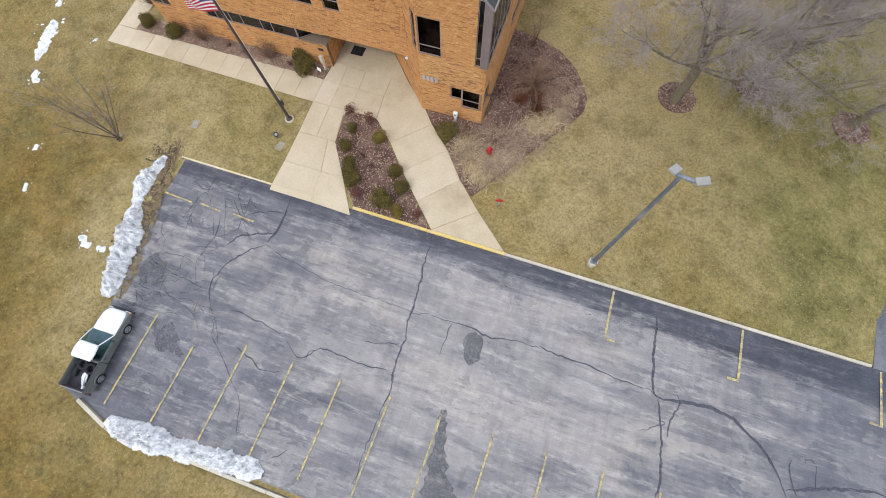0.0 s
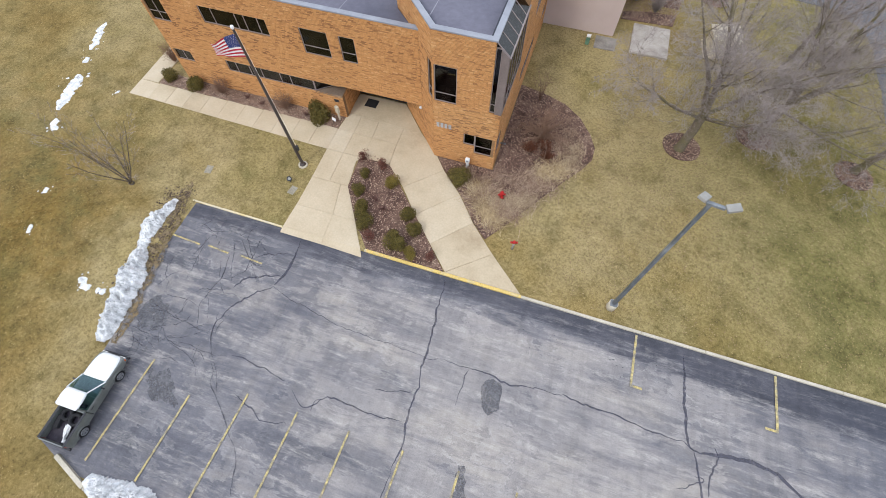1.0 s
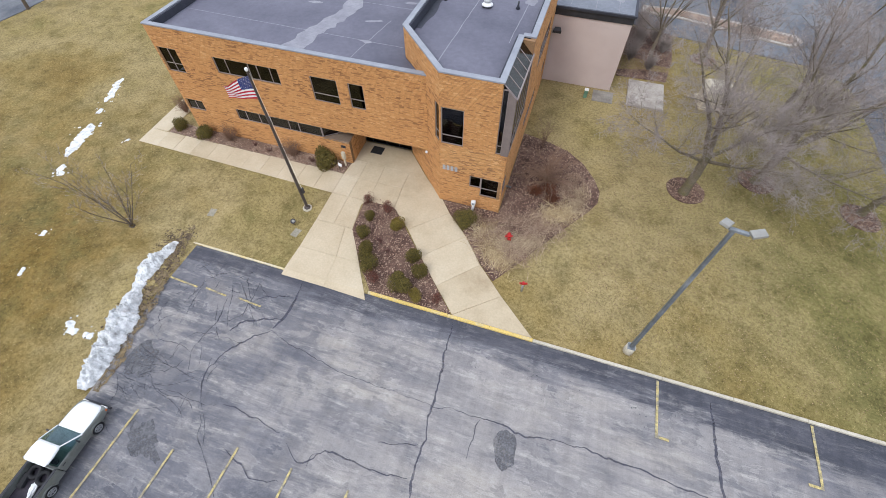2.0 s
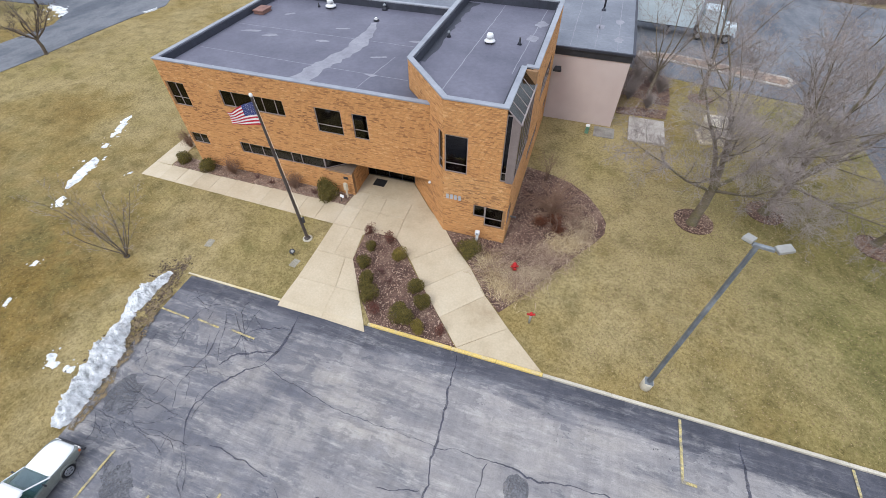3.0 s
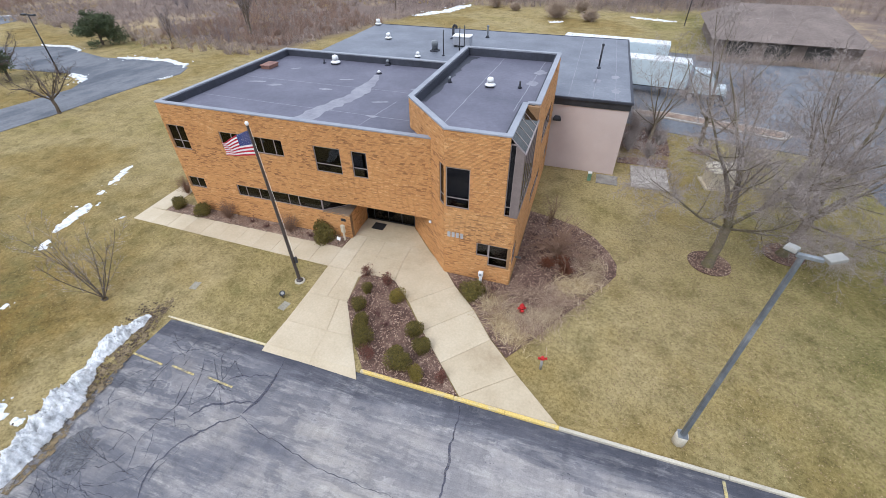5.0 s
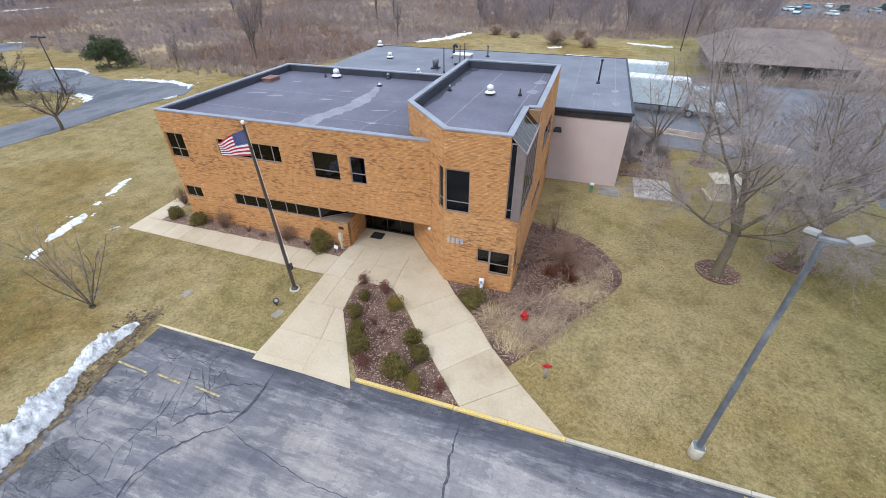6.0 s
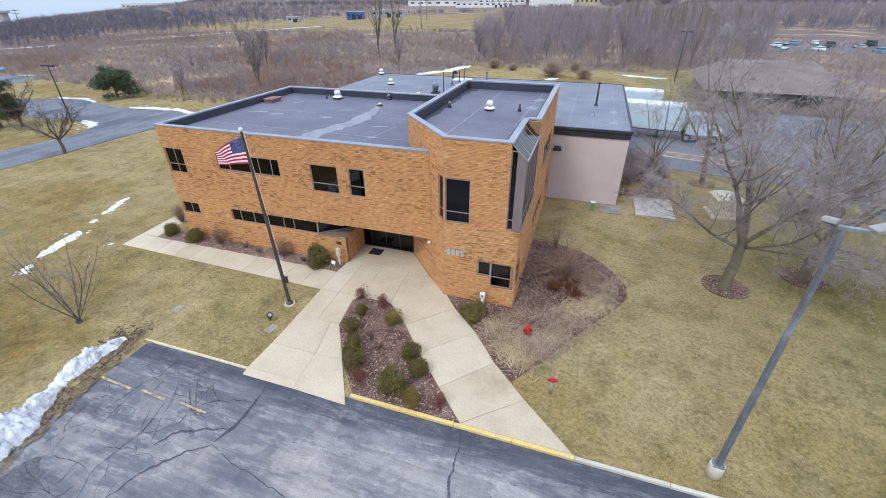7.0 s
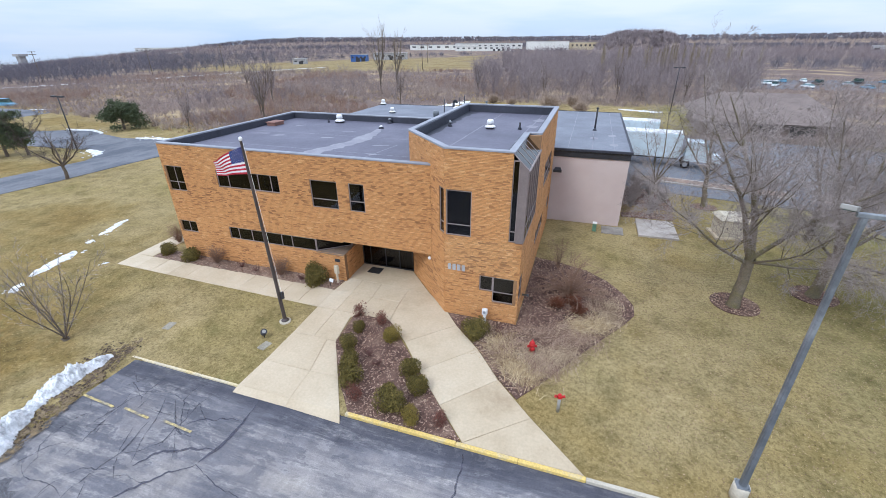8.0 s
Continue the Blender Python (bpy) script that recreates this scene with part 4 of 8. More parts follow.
def wall(name, p0, p1, z0, z1, holes=(), thick=0.25, bricks=True, material=None, label="", course_parts=None):
    """A wall from p0 to p1, its outside to the right of that way, with openings (u0, u1, z0, z1) right through and a skin of bricks."""
    ux, uy = p1[0] - p0[0], p1[1] - p0[1]
    L = math.hypot(ux, uy)
    ux, uy = ux / L, uy / L
    ox, oy = uy, -ux
    us = sorted({0.0, L, *[h[0] for h in holes], *[h[1] for h in holes]})
    zs = sorted({z0, z1, *[h[2] for h in holes], *[h[3] for h in holes]})
    us, zs = [u for u in us if -1e-6 <= u <= L + 1e-6], [z for z in zs if z0 - 1e-6 <= z <= z1 + 1e-6]

    def solid(i, j):
        if not (0 <= i < len(us) - 1 and 0 <= j < len(zs) - 1):
            return False
        u, z = (us[i] + us[i + 1]) / 2, (zs[j] + zs[j + 1]) / 2
        return not any(h[0] < u < h[1] and h[2] < z < h[3] for h in holes)

    def pt(u, d, z):
        return (p0[0] + ux * u + ox * d, p0[1] + uy * u + oy * d, z)
    bm = bmesh.new()

    def quad(*c):
        bm.faces.new([bm.verts.new(x) for x in c])
    for i in range(len(us) - 1):
        for j in range(len(zs) - 1):
            if not solid(i, j):
                continue
            a, b, c, d = us[i], us[i + 1], zs[j], zs[j + 1]
            quad(pt(a, 0, c), pt(b, 0, c), pt(b, 0, d), pt(a, 0, d))
            quad(pt(b, -thick, c), pt(a, -thick, c), pt(a, -thick, d), pt(b, -thick, d))
            if not solid(i - 1, j):
                quad(pt(a, -thick, c), pt(a, 0, c), pt(a, 0, d), pt(a, -thick, d))
            if not solid(i + 1, j):
                quad(pt(b, 0, c), pt(b, -thick, c), pt(b, -thick, d), pt(b, 0, d))
            if not solid(i, j - 1):
                quad(pt(a, 0, c), pt(a, -thick, c), pt(b, -thick, c), pt(b, 0, c))
            if not solid(i, j + 1):
                quad(pt(a, 0, d), pt(b, 0, d), pt(b, -thick, d), pt(a, -thick, d))
    bmesh.ops.remove_doubles(bm, verts=bm.verts[:], dist=1e-5)
    ob = part(name, bm, material or M_MORTAR, office_building, label)
    if not bricks:
        return ob
    rr = random.Random(int(abs(p0[0] * 31 + p0[1] * 7 + z0 * 3)))
    V, F = [], []
    count = 0
    shared = {}
    nz = int((z1 - z0) / (BRICK_H + JOINT))
    ch = (z1 - z0) / nz
    for j in range(nz):
        za, zb = z0 + j * ch + JOINT / 2, z0 + (j + 1) * ch - JOINT / 2
        zm = (za + zb) / 2
        u = -rr.random() * BRICK_L
        cuts = sorted((h[0], h[1]) for h in holes if h[2] < zm < h[3])
        while u < L:
            w = BRICK_L * rr.choice((1, 1, 1, 1, 0.62))
            segs = [(max(0.0, u), min(L, u + w - JOINT))]
            for c0, c1 in cuts:
                nxt = []
                for s0, s1 in segs:
                    if s1 <= c0 or s0 >= c1:
                        nxt.append((s0, s1))
                    else:
                        if s0 < c0:
                            nxt.append((s0, c0))
                        if s1 > c1:
                            nxt.append((c1, s1))
                segs = nxt
            for s0, s1 in segs:
                if s1 - s0 < 0.03:
                    continue
                out = 0.012 + rr.random() * 0.006
                if course_parts and course_parts[0] < zm < course_parts[1] and count < 300 and abs(s1 - s0 - (BRICK_L - JOINT)) < 1e-4:
                    if "b" not in shared:
                        hw, hh = (BRICK_L - JOINT) / 2, (zb - za) / 2
                        bb = bbox(-hw, -0.014, -hh, hw, 0.004, hh, bevel=0.003)
                        shared["b"] = bpy.data.meshes.new("brick")
                        bb.to_mesh(shared["b"])
                        bb.free()
                    o = part_mesh("brick", shared["b"], M_BRICKP, ob)
                    x, y, z = pt((s0 + s1) / 2, out - 0.014, zm)
                    o.matrix_local = pose(x, y, z, 0, 0, math.degrees(math.atan2(uy, ux)))
                    count += 1
                    continue
                k = len(V)
                V += [pt(s0, 0, za), pt(s1, 0, za), pt(s1, 0, zb), pt(s0, 0, zb), pt(s0, out, za), pt(s1, out, za), pt(s1, out, zb), pt(s0, out, zb)]
                F += [(k + 4, k + 5, k + 6, k + 7), (k, k + 1, k + 5, k + 4), (k + 1, k + 2, k + 6, k + 5), (k + 2, k + 3, k + 7, k + 6), (k + 3, k, k + 4, k + 7)]
            u += w
    sk = part_mesh("brickwork", mesh_np("brickwork", V, F), M_BRICK, ob)
    sk["kind"] = "stuff"
    return ob


M_BRICKP = mk("tan_brick_single", [lin(150, 110, 74), lin(186, 138, 89), lin(198, 148, 96), lin(206, 156, 102), lin(202, 152, 98), lin(216, 170, 118)], scale=0.3, obrand=0.8, fine=22, fine_amt=0.14, bump=0.25, bump_scale=45, detail=4)


def window(p0, p1, z0, z1, bars=(), rails=(), depth=0.06, frame=0.05, material=None, glass=None, name="window", rail_from=None, label=""):
    """A window between plan points p0 and p1, its outside to the right: frame, upright bars at u, level rails at z, and one pane a light."""
    ux, uy = p1[0] - p0[0], p1[1] - p0[1]
    L = math.hypot(ux, uy)
    m = pose(p0[0], p0[1], 0, 0, 0, math.degrees(math.atan2(uy, ux)))
    f = frame
    d0, d1 = 0.03, 0.03 + depth
    bm = bmesh.new()
    ring = [[bm.verts.new((x, y, z)) for x, z in pts] for y in (d0, d1) for pts in (((0, z0), (L, z0), (L, z1), (0, z1)), ((f, z0 + f), (L - f, z0 + f), (L - f, z1 - f), (f, z1 - f)))]
    for i in range(4):
        j = (i + 1) % 4
        for p, q in ((0, 1), (1, 3), (3, 2), (2, 0)):
            bm.faces.new((ring[p][i], ring[p][j], ring[q][j], ring[q][i]))
    bmesh.ops.recalc_face_normals(bm, faces=bm.faces[:])
    bmesh.ops.transform(bm, matrix=m, verts=bm.verts[:])
    win = part(name, bm, material or M_PALEFRAME, office_building, label)
    for u in bars:
        part("mullion", bbox(u - f / 2, d0 + 0.003, z0 + f, u + f / 2, d1, z1 - f, bevel=0.005, m=m), material or M_PALEFRAME, win)
    us = [0, *bars, L]
    for r in rails:
        part("rail", bbox(f, d0 + 0.006, r - f / 2, L - f, d1 - 0.003, r + f / 2, bevel=0.005, m=m), material or M_PALEFRAME, win)
    zs = [z0, *rails, z1]
    for a, b in zip(us, us[1:]):
        for c, d in zip(zs, zs[1:]):
            part("pane", bbox(a + 0.015, d0 + depth / 2 - 0.004, c + 0.015, b - 0.015, d0 + depth / 2 + 0.004, d - 0.015, m=m), glass or M_GLASS, win)
    return win


WX0, WX1, WY0, WY1, WZ = -25.4, -7.24, 15.6, 29.6, 8.02      # wing
TX0, TX1, TY0, TY1, TZ = -9.3, -2.2, 14.28, 29.75, 9.22      # tower
AX, AY = -6.05, 14.28                                        # tower's front corner
DX, DY = -9.3, 17.95                                         # end of the slanting wall
G0 = -0.15
# wing front: above the entrance recess, and the part down to the ground
front_holes = [(-25.28, -23.85, 5.05, 6.66), (-21.17, -16.65, 5.62, 6.68), (-14.52, -12.78, 5.02, 6.66), (-12.06, -11.1, 5.03, 6.66), (-25.28, -23.85, 2.16, 2.94), (-21.17, -12.82, 2.12, 2.94)]
hs = [(a - WX0, b - WX0, c, d) for a, b, c, d in front_holes]
M_LEDGE = mk("brown_stone_ledge", [lin(126, 108, 92), lin(152, 134, 116)], scale=1, fine=10, fine_amt=0.12)
wall("wall", (WX0, WY0), (-12.82, WY0), G0, WZ, [h for h in hs if h[0] < 12.58], label="tan brick front wall")
wall("wall", (-12.82, WY0), (WX1, WY0), 3.02, WZ, [(a + 12.82, b + 12.82, c, d) for a, b, c, d in front_holes if b > -12.82])
wall("wall", (WX0, WY1), (WX0, WY0), G0, WZ, [(WY1 - 17.0, WY1 - WY0 - 0.12, 5.05, 6.66), (WY1 - 17.0, WY1 - WY0 - 0.12, 2.16, 2.94)])
wall("wall", (WX1, WY1), (WX0, WY1), G0, WZ, bricks=False)
# entrance recess
wall("wall", (-12.82, WY0 + 0.27), (-12.98, 18.1), G0, 2.12, bricks=True, thick=0.2)
part("soffit", bbox(-13.2, WY0 + 0.25, 3.0, WX1 - 0.3, 18.3, 3.12), M_STUCCO, office_building)
bm = bmesh.new()
prism(bm, [(-14.75, WY0 - 0.02), (-12.84, WY0 - 0.03), (-13.0, 17.0)], 2.06, 2.125)
part("ledge", bm, M_LEDGE, office_building, "sloping pale stone ledge beside the entrance")
# tower: front, slanting wall, right side
tower_front = [(0.08, 1.35, 4.98, 7.3), (1.86, 2.55, 2.1, 2.94), (2.55, 3.77, 1.5, 2.94), (3.2, 3.85, 4.96, TZ)]
wall("wall", (AX, AY), (TX1, TY0), G0, TZ, tower_front, label="tan brick tower front", course_parts=(3.0, 4.9))
DL = math.dist((DX, DY), (AX, AY))
wall("wall", (DX, DY), (AX, AY), G0, TZ, [(DL - 0.62, DL - 0.06, 4.98, 7.3)])
side = [(0.08, 1.2, 1.5, 2.94), (0.0, 4.4, 4.96, TZ), (8.6, 13.2, 5.05, 6.66), (6.1, 10.4, 2.0, 2.94), (13.0, 14.6, 2.0, 2.94)]
wall("wall", (TX1, TY0), (TX1, TY1), G0, TZ, side)
wall("wall", (TX1, TY1), (TX0, TY1), G0, TZ, bricks=False)
wall("wall", (TX0, TY1), (TX0, DY), 7.3, TZ)
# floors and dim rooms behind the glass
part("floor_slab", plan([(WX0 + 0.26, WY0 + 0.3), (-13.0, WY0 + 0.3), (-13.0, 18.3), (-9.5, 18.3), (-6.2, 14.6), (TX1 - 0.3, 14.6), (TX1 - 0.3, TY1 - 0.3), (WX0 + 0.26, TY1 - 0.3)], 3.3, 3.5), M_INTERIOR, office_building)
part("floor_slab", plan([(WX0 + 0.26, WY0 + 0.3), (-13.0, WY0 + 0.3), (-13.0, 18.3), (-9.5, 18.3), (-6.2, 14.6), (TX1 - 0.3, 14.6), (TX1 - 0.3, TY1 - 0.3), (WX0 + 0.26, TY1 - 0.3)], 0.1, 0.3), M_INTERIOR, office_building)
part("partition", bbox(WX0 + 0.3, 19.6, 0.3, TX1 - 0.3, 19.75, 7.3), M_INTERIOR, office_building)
# windows
Yf = WY0
window((-25.28, Yf), (-23.85, Yf), 5.05, 6.66, [0.78], [5.62])
window((-21.17, Yf), (-16.65, Yf), 5.62, 6.68, [0.85, 2.45, 3.05, 3.95])
window((-14.52, Yf), (-12.78, Yf), 5.02, 6.66, [], [5.55])
window((-12.06, Yf), (-11.1, Yf), 5.03, 6.66, [], [5.62])
window((-25.28, Yf), (-23.85, Yf), 2.16, 2.94, [0.78])
window((-21.17, Yf), (-14.72, Yf), 2.12, 2.94, [0.72, 1.75, 2.62, 4.0, 4.75])
window((-14.70, Yf + 0.02), (-13.02, 17.0), 2.13, 2.99, [])
window((WX0, 17.0), (WX0, Yf + 0.12), 5.05, 6.66, [], [5.62])
window((WX0, 17.0), (WX0, Yf + 0.12), 2.16, 2.94)
window((AX + 0.08, AY), (AX + 1.35, AY), 4.98, 7.3, [], [5.55], material=M_PALEFRAME)
e = Vector((AX - DX, AY - DY)).normalized()
window((AX - e.x * 0.62, AY - e.y * 0.62), (AX - e.x * 0.06, AY - e.y * 0.06), 4.98, 7.3, [], [5.55], material=M_PALEFRAME)
window((AX + 1.86, AY), (AX + 2.55, AY), 2.1, 2.94)
window((AX + 2.55, AY), (AX + 3.77, AY), 1.5, 2.94, [], [2.08])
window((TX1, TY0 + 0.08), (TX1, TY0 + 1.2), 1.5, 2.94, [], [2.08])
window((TX1, TY0 + 8.6), (TX1, TY0 + 13.2), 5.05, 6.66, [1.5, 3.1], [5.6])
window((TX1, TY0 + 6.1), (TX1, TY0 + 10.4), 2.0, 2.94, [1.4, 2.9])
window((TX1, TY0 + 13.0), (TX1, TY0 + 14.6), 2.0, 2.94, [0.8])
# corner bay with sloping glass
bx0, bx1, by0, by1 = -2.86, -2.17, TY0 + 0.02, TY0 + 4.4
window((bx0, by0), (bx0 + 0.32, by0), 4.97, 8.9, [], [5.5], material=M_PALEFRAME, name="window")
bm = bmesh.new()
prism(bm, [(bx0 + 0.32, by0 - 0.07), (bx1 + 0.02, by0 - 0.07), (bx1 + 0.02, by0 + 0.1), (bx0 + 0.32, by0 + 0.1)], 4.97, lambda x, y: 9.2 - (x - bx0) * 0.95)
part("bay_panel", bm, M_BRONZE, office_building, "bronze metal panel of the corner bay")
window((bx1 + 0.06, by0 + 0.1), (bx1 + 0.06, by1), 4.97, 8.45, [0.88, 1.74, 2.6, 3.46], [5.7], name="window", label="tall bay window with bronze bars")
n_l = 5
sky_frame = part("skylight", bbox(bx1 - 0.04, by0, 8.42, bx1 + 0.08, by1, 8.5, bevel=0.01), M_PALEFRAME, office_building, "sloping glazed strip over the corner bay")
for i in range(n_l + 1):
    y = by0 + 0.05 + (by1 - by0 - 0.1) * i / n_l
    part("rafter", plan([(bx0 - 0.02, y - 0.03), (bx1 + 0.06, y - 0.03), (bx1 + 0.06, y + 0.03), (bx0 - 0.02, y + 0.03)], lambda x, yy: 9.16 - (x - bx0) * 0.98, lambda x, yy: 9.205 - (x - bx0) * 0.98), M_PALEFRAME, sky_frame)
for i in range(n_l):
    ya, yb = by0 + 0.09 + (by1 - by0 - 0.1) * i / n_l, by0 + 0.01 + (by1 - by0 - 0.1) * (i + 1) / n_l
    part("pane", plan([(bx0, ya), (bx1 + 0.02, ya), (bx1 + 0.02, yb), (bx0, yb)], lambda x, y: 9.17 - (x - bx0) * 0.98, lambda x, y: 9.185 - (x - bx0) * 0.98), M_SKYG, sky_frame)
wall("wall", (bx1, by1 + 0.0), (bx0, by1 + 0.02), 4.96, TZ, thick=0.2)
# entrance doors
ent = window((-12.96, 18.1), (-9.42, 18.1), 0.33, 3.0, [0.55, 1.62, 2.6], [2.55], material=M_DARK, name="entrance_door", label="dark glazed entrance doors")
tagged(part("doormat", bbox(-12.15, 16.95, 0, -11.3, 17.7, 0.02, m=pose(0, 0, rise(-11.7, 17.3) + 0.035)), M_BLACK, None), "dark rubber doormat on the entrance landing", "doormat")


# flat roofs, parapets, copings
def coping(pts, z, w_out=0.05, w_in=0.27, h=0.085, closed=True, material=None):
    """A metal cap along a parapet, one length a side; pts run anticlockwise round the roof."""
    n = len(pts)
    for i in range(n if closed else n - 1):
        a, b = Vector(pts[i]), Vector(pts[(i + 1) % n])
        d = (b - a).normalized()
        L = (b - a).length
        part("coping", bbox(-0.03, -w_out, z, L + 0.03, w_in, z + h + 0.002 * i, bevel=0.012, m=pose(a.x, a.y, 0, 0, 0, math.degrees(math.atan2(d.y, d.x)))), material or M_COPING, office_building, "grey metal parapet coping")


def upstand(pts, z0, z1, thick=0.12, closed=True):
    """Membrane-clad inside of a parapet."""
    n = len(pts)
    for i in range(n if closed else n - 1):
        a, b = Vector(pts[i]), Vector(pts[(i + 1) % n])
        d = (b - a).normalized()
        part("parapet", bbox(0, 0.251, z0, (b - a).length, 0.25 + thick - 0.004 * i, z1, m=pose(a.x, a.y, 0, 0, 0, math.degrees(math.atan2(d.y, d.x)))), M_FLASH, office_building, "dark membrane-clad parapet")


wing = [(WX0, WY0), (WX1, WY0), (WX1, WY1), (WX0, WY1)]
wing_cap = [(WX1 - 0.02, WY1), (WX0, WY1), (WX0, WY0), (WX1 + 0.02, WY0)]
part("roof", plan([(WX0 + 0.2, WY0 + 0.2), (WX1 - 0.1, WY0 + 0.2), (DX + 0.1, DY - 0.25), (DX - 0.0, DY), (DX - 0.0, WY1 - 0.2), (WX0 + 0.2, WY1 - 0.2)], 7.2, 7.58), M_ROOF, office_building, "dark flat membrane roof with pale patches")
coping(wing_cap, WZ, closed=False)
upstand([(DX, WY1), (WX0, WY1), (WX0, WY0)], 7.5, WZ, closed=False)
upstand([(WX0, WY0), (WX1 - 0.4, WY0)], 7.5, WZ, closed=False)
tower = [(AX, AY), (bx0 + 0.02, TY0), (bx0 + 0.02, by1 + 0.15), (TX1, by1 + 0.15), (TX1, TY1), (TX0, TY1), (DX, DY)]
part("roof", plan([(AX + 0.1, AY + 0.2), (bx0 - 0.15, TY0 + 0.2), (bx0 - 0.15, by1 + 0.4), (TX1 - 0.2, by1 + 0.4), (TX1 - 0.2, TY1 - 0.2), (TX0 + 0.2, TY1 - 0.2), (DX + 0.2, DY + 0.1)], 8.3, 8.72), M_ROOF, office_building, "dark flat membrane roof of the tower")
coping(tower, TZ)
upstand(tower, 8.6, TZ)
part("wall", bbox(bx0 - 0.2, TY0 + 0.26, 8.5, bx0 - 0.02, by1, TZ), M_FLASH, office_building)
# single-storey annex behind
AN = (-26.5, 3.4, 29.8, 50.6, 6.2)
part("annex_wall", bbox(TX1 - 0.0, 29.9, -0.15, AN[1] - 0.05, 30.15, 5.62), M_STUCCO, office_building, "pale pink rendered annex wall")
part("annex_wall", bbox(AN[1] - 0.3, 30.15, -0.15, AN[1] - 0.05, 50.4, 5.62), M_STUCCO, office_building)
part("annex_wall", bbox(AN[0], 30.0, -0.15, AN[0] + 0.25, 50.4, 5.9), M_STUCCO, office_building)
part("annex_wall", bbox(AN[0] + 0.25, 50.15, -0.15, AN[1] - 0.3, 50.4, 5.9), M_STUCCO, office_building)
part("fascia", bbox(TX1 + 0.02, 29.82, 5.62, AN[1], 30.1, 6.1), M_DARK, office_building, "dark recessed metal fascia")
part("fascia", bbox(AN[1] - 0.1, 30.1, 5.62, AN[1] + 0.02, 50.5, 6.1), M_DARK, office_building)
part("roof", bbox(AN[0] - 0.05, 29.76, 6.08, AN[1] + 0.06, 50.6, 6.24, bevel=0.02), M_ROOFA, office_building, "wide grey annex roof")
for (a, b, c, d) in ((AN[0] - 0.05, 29.7, AN[1] + 0.1, 29.86), (AN[1] - 0.08, 29.86, AN[1] + 0.1, 50.5), (AN[0] - 0.05, 50.5, AN[1] + 0.1, 50.66)):
    part("roof_edge", bbox(a, b, 6.1, c, d, 6.28, bevel=0.015), M_FLASH, office_building)

# ---- roof fittings ----
M_HEADV = mk("grey_louvre", [lin(120, 120, 120), lin(150, 150, 150)], scale=2, fine=10, fine_amt=0.1, rough=0.5, bump=0)


def roof_vent(x, y, z, s=1.0, r=0.0):
    v = thing("roof_vent", x, y, z, r, "white mushroom roof vent on a square kerb, on the dark roof", "roof vent", "roof vents")
    part("base", bbox(-0.3 * s, -0.3 * s, 0, 0.3 * s, 0.3 * s, 0.16 * s, bevel=0.02), M_DARK, v)
    part("skirt", turned([(0.42 * s, 0.13 * s), (0.43 * s, 0.19 * s), (0.3 * s, 0.28 * s), (0.2 * s, 0.34 * s)], 20), M_WHITE, v)
    part("throat", turned([(0.2 * s, 0.32 * s), (0.2 * s, 0.4 * s)], 20), M_HEADV, v)
    part("cap", turned([(0.21 * s, 0.38 * s), (0.28 * s, 0.4 * s), (0.25 * s, 0.62 * s), (0.19 * s, 0.71 * s), (0.06 * s, 0.74 * s)], 20), M_WHITE, v)


roof_vent(-19.8, 28.1, 7.58, 0.95)
roof_vent(-5.75, 22.6, 8.72, 0.8)
roof_vent(-26.2, 49.8, 6.24, 0.95)
roof_vent(-21.9, 43.2, 6.24, 0.9)
roof_vent(-16.1, 37.0, 6.24, 0.7)


def roof_pipe(x, y, z, h, r=0.05, cap=True, bend=False, mat=None):
    p = thing("roof_pipe", x, y, z, 0, "thin metal vent pipe standing on the roof", "vent pipe", "roof pipes")
    part("pipe", turned([(r, 0), (r, h)], 12), mat or M_DARK, p)
    part("boot", turned([(r * 2.6, 0), (r * 1.5, 0.12), (r * 1.2, 0.2)], 12), M_FLASH, p)
    if cap:
        part("cap", turned([(r * 1.5, h - 0.02), (r * 1.6, h + 0.06), (r * 0.6, h + 0.14)], 12), mat or M_STEEL, p)
    if bend:
        bm = bmesh.new()
        pts = [(0, 0, h), (0.05, 0, h + 0.18), (0.2, 0, h + 0.25), (0.34, 0, h + 0.16), (0.36, 0, h - 0.02)]
        V, F = [], []
        for a, b in zip(pts, pts[1:]):
            tube_np(V, F, a, b, r, r, 10)
        bm.free()
        part_mesh("elbow", mesh_np("elbow", V, F, smooth=True), mat or M_DARK, p)


roof_pipe(-20.8, 28.0, 7.58, 0.3, 0.045, cap=False)
roof_pipe(-3.95, 22.9, 8.72, 0.42, 0.055, cap=False)
roof_pipe(0.7, 38.4, 6.24, 1.9, 0.08, mat=M_DARK)
roof_pipe(-13.9, 38.3, 6.24, 2.3, 0.05, cap=False)
roof_pipe(-12.6, 39.4, 6.24, 2.4, 0.05, cap=False)
roof_pipe(-12.1, 39.3, 6.24, 2.6, 0.05, cap=False)
roof_pipe(-15.1, 45.5, 6.24, 1.1, 0.14, cap=False, bend=True)
roof_pipe(-11.6, 47.2, 6.24, 1.1, 0.1, mat=M_STEEL)
roof_pipe(-15.3, 26.7, 7.58, 0.1, 0.09, cap=True, mat=M_WHITE)
roof_pipe(-8.4, 22.7, 8.72, 0.24, 0.06)
roof_pipe(-15.6, 29.0, 7.58, 0.3, 0.09)
hatch = thing("roof_hatch", -25.15 + 0.75, 25.7, 7.58, 0, "rusty brown roof hatch against the parapet", "roof hatch")
M_HATCH = mk("rusty_hatch", [lin(120, 86, 76), lin(150, 114, 102)], scale=2, fine=9, fine_amt=0.15, rough=0.7)
part("kerb", bbox(-0.4, -0.58, 0, 0.4, 0.58, 0.2, bevel=0.02), M_HATCH, hatch)
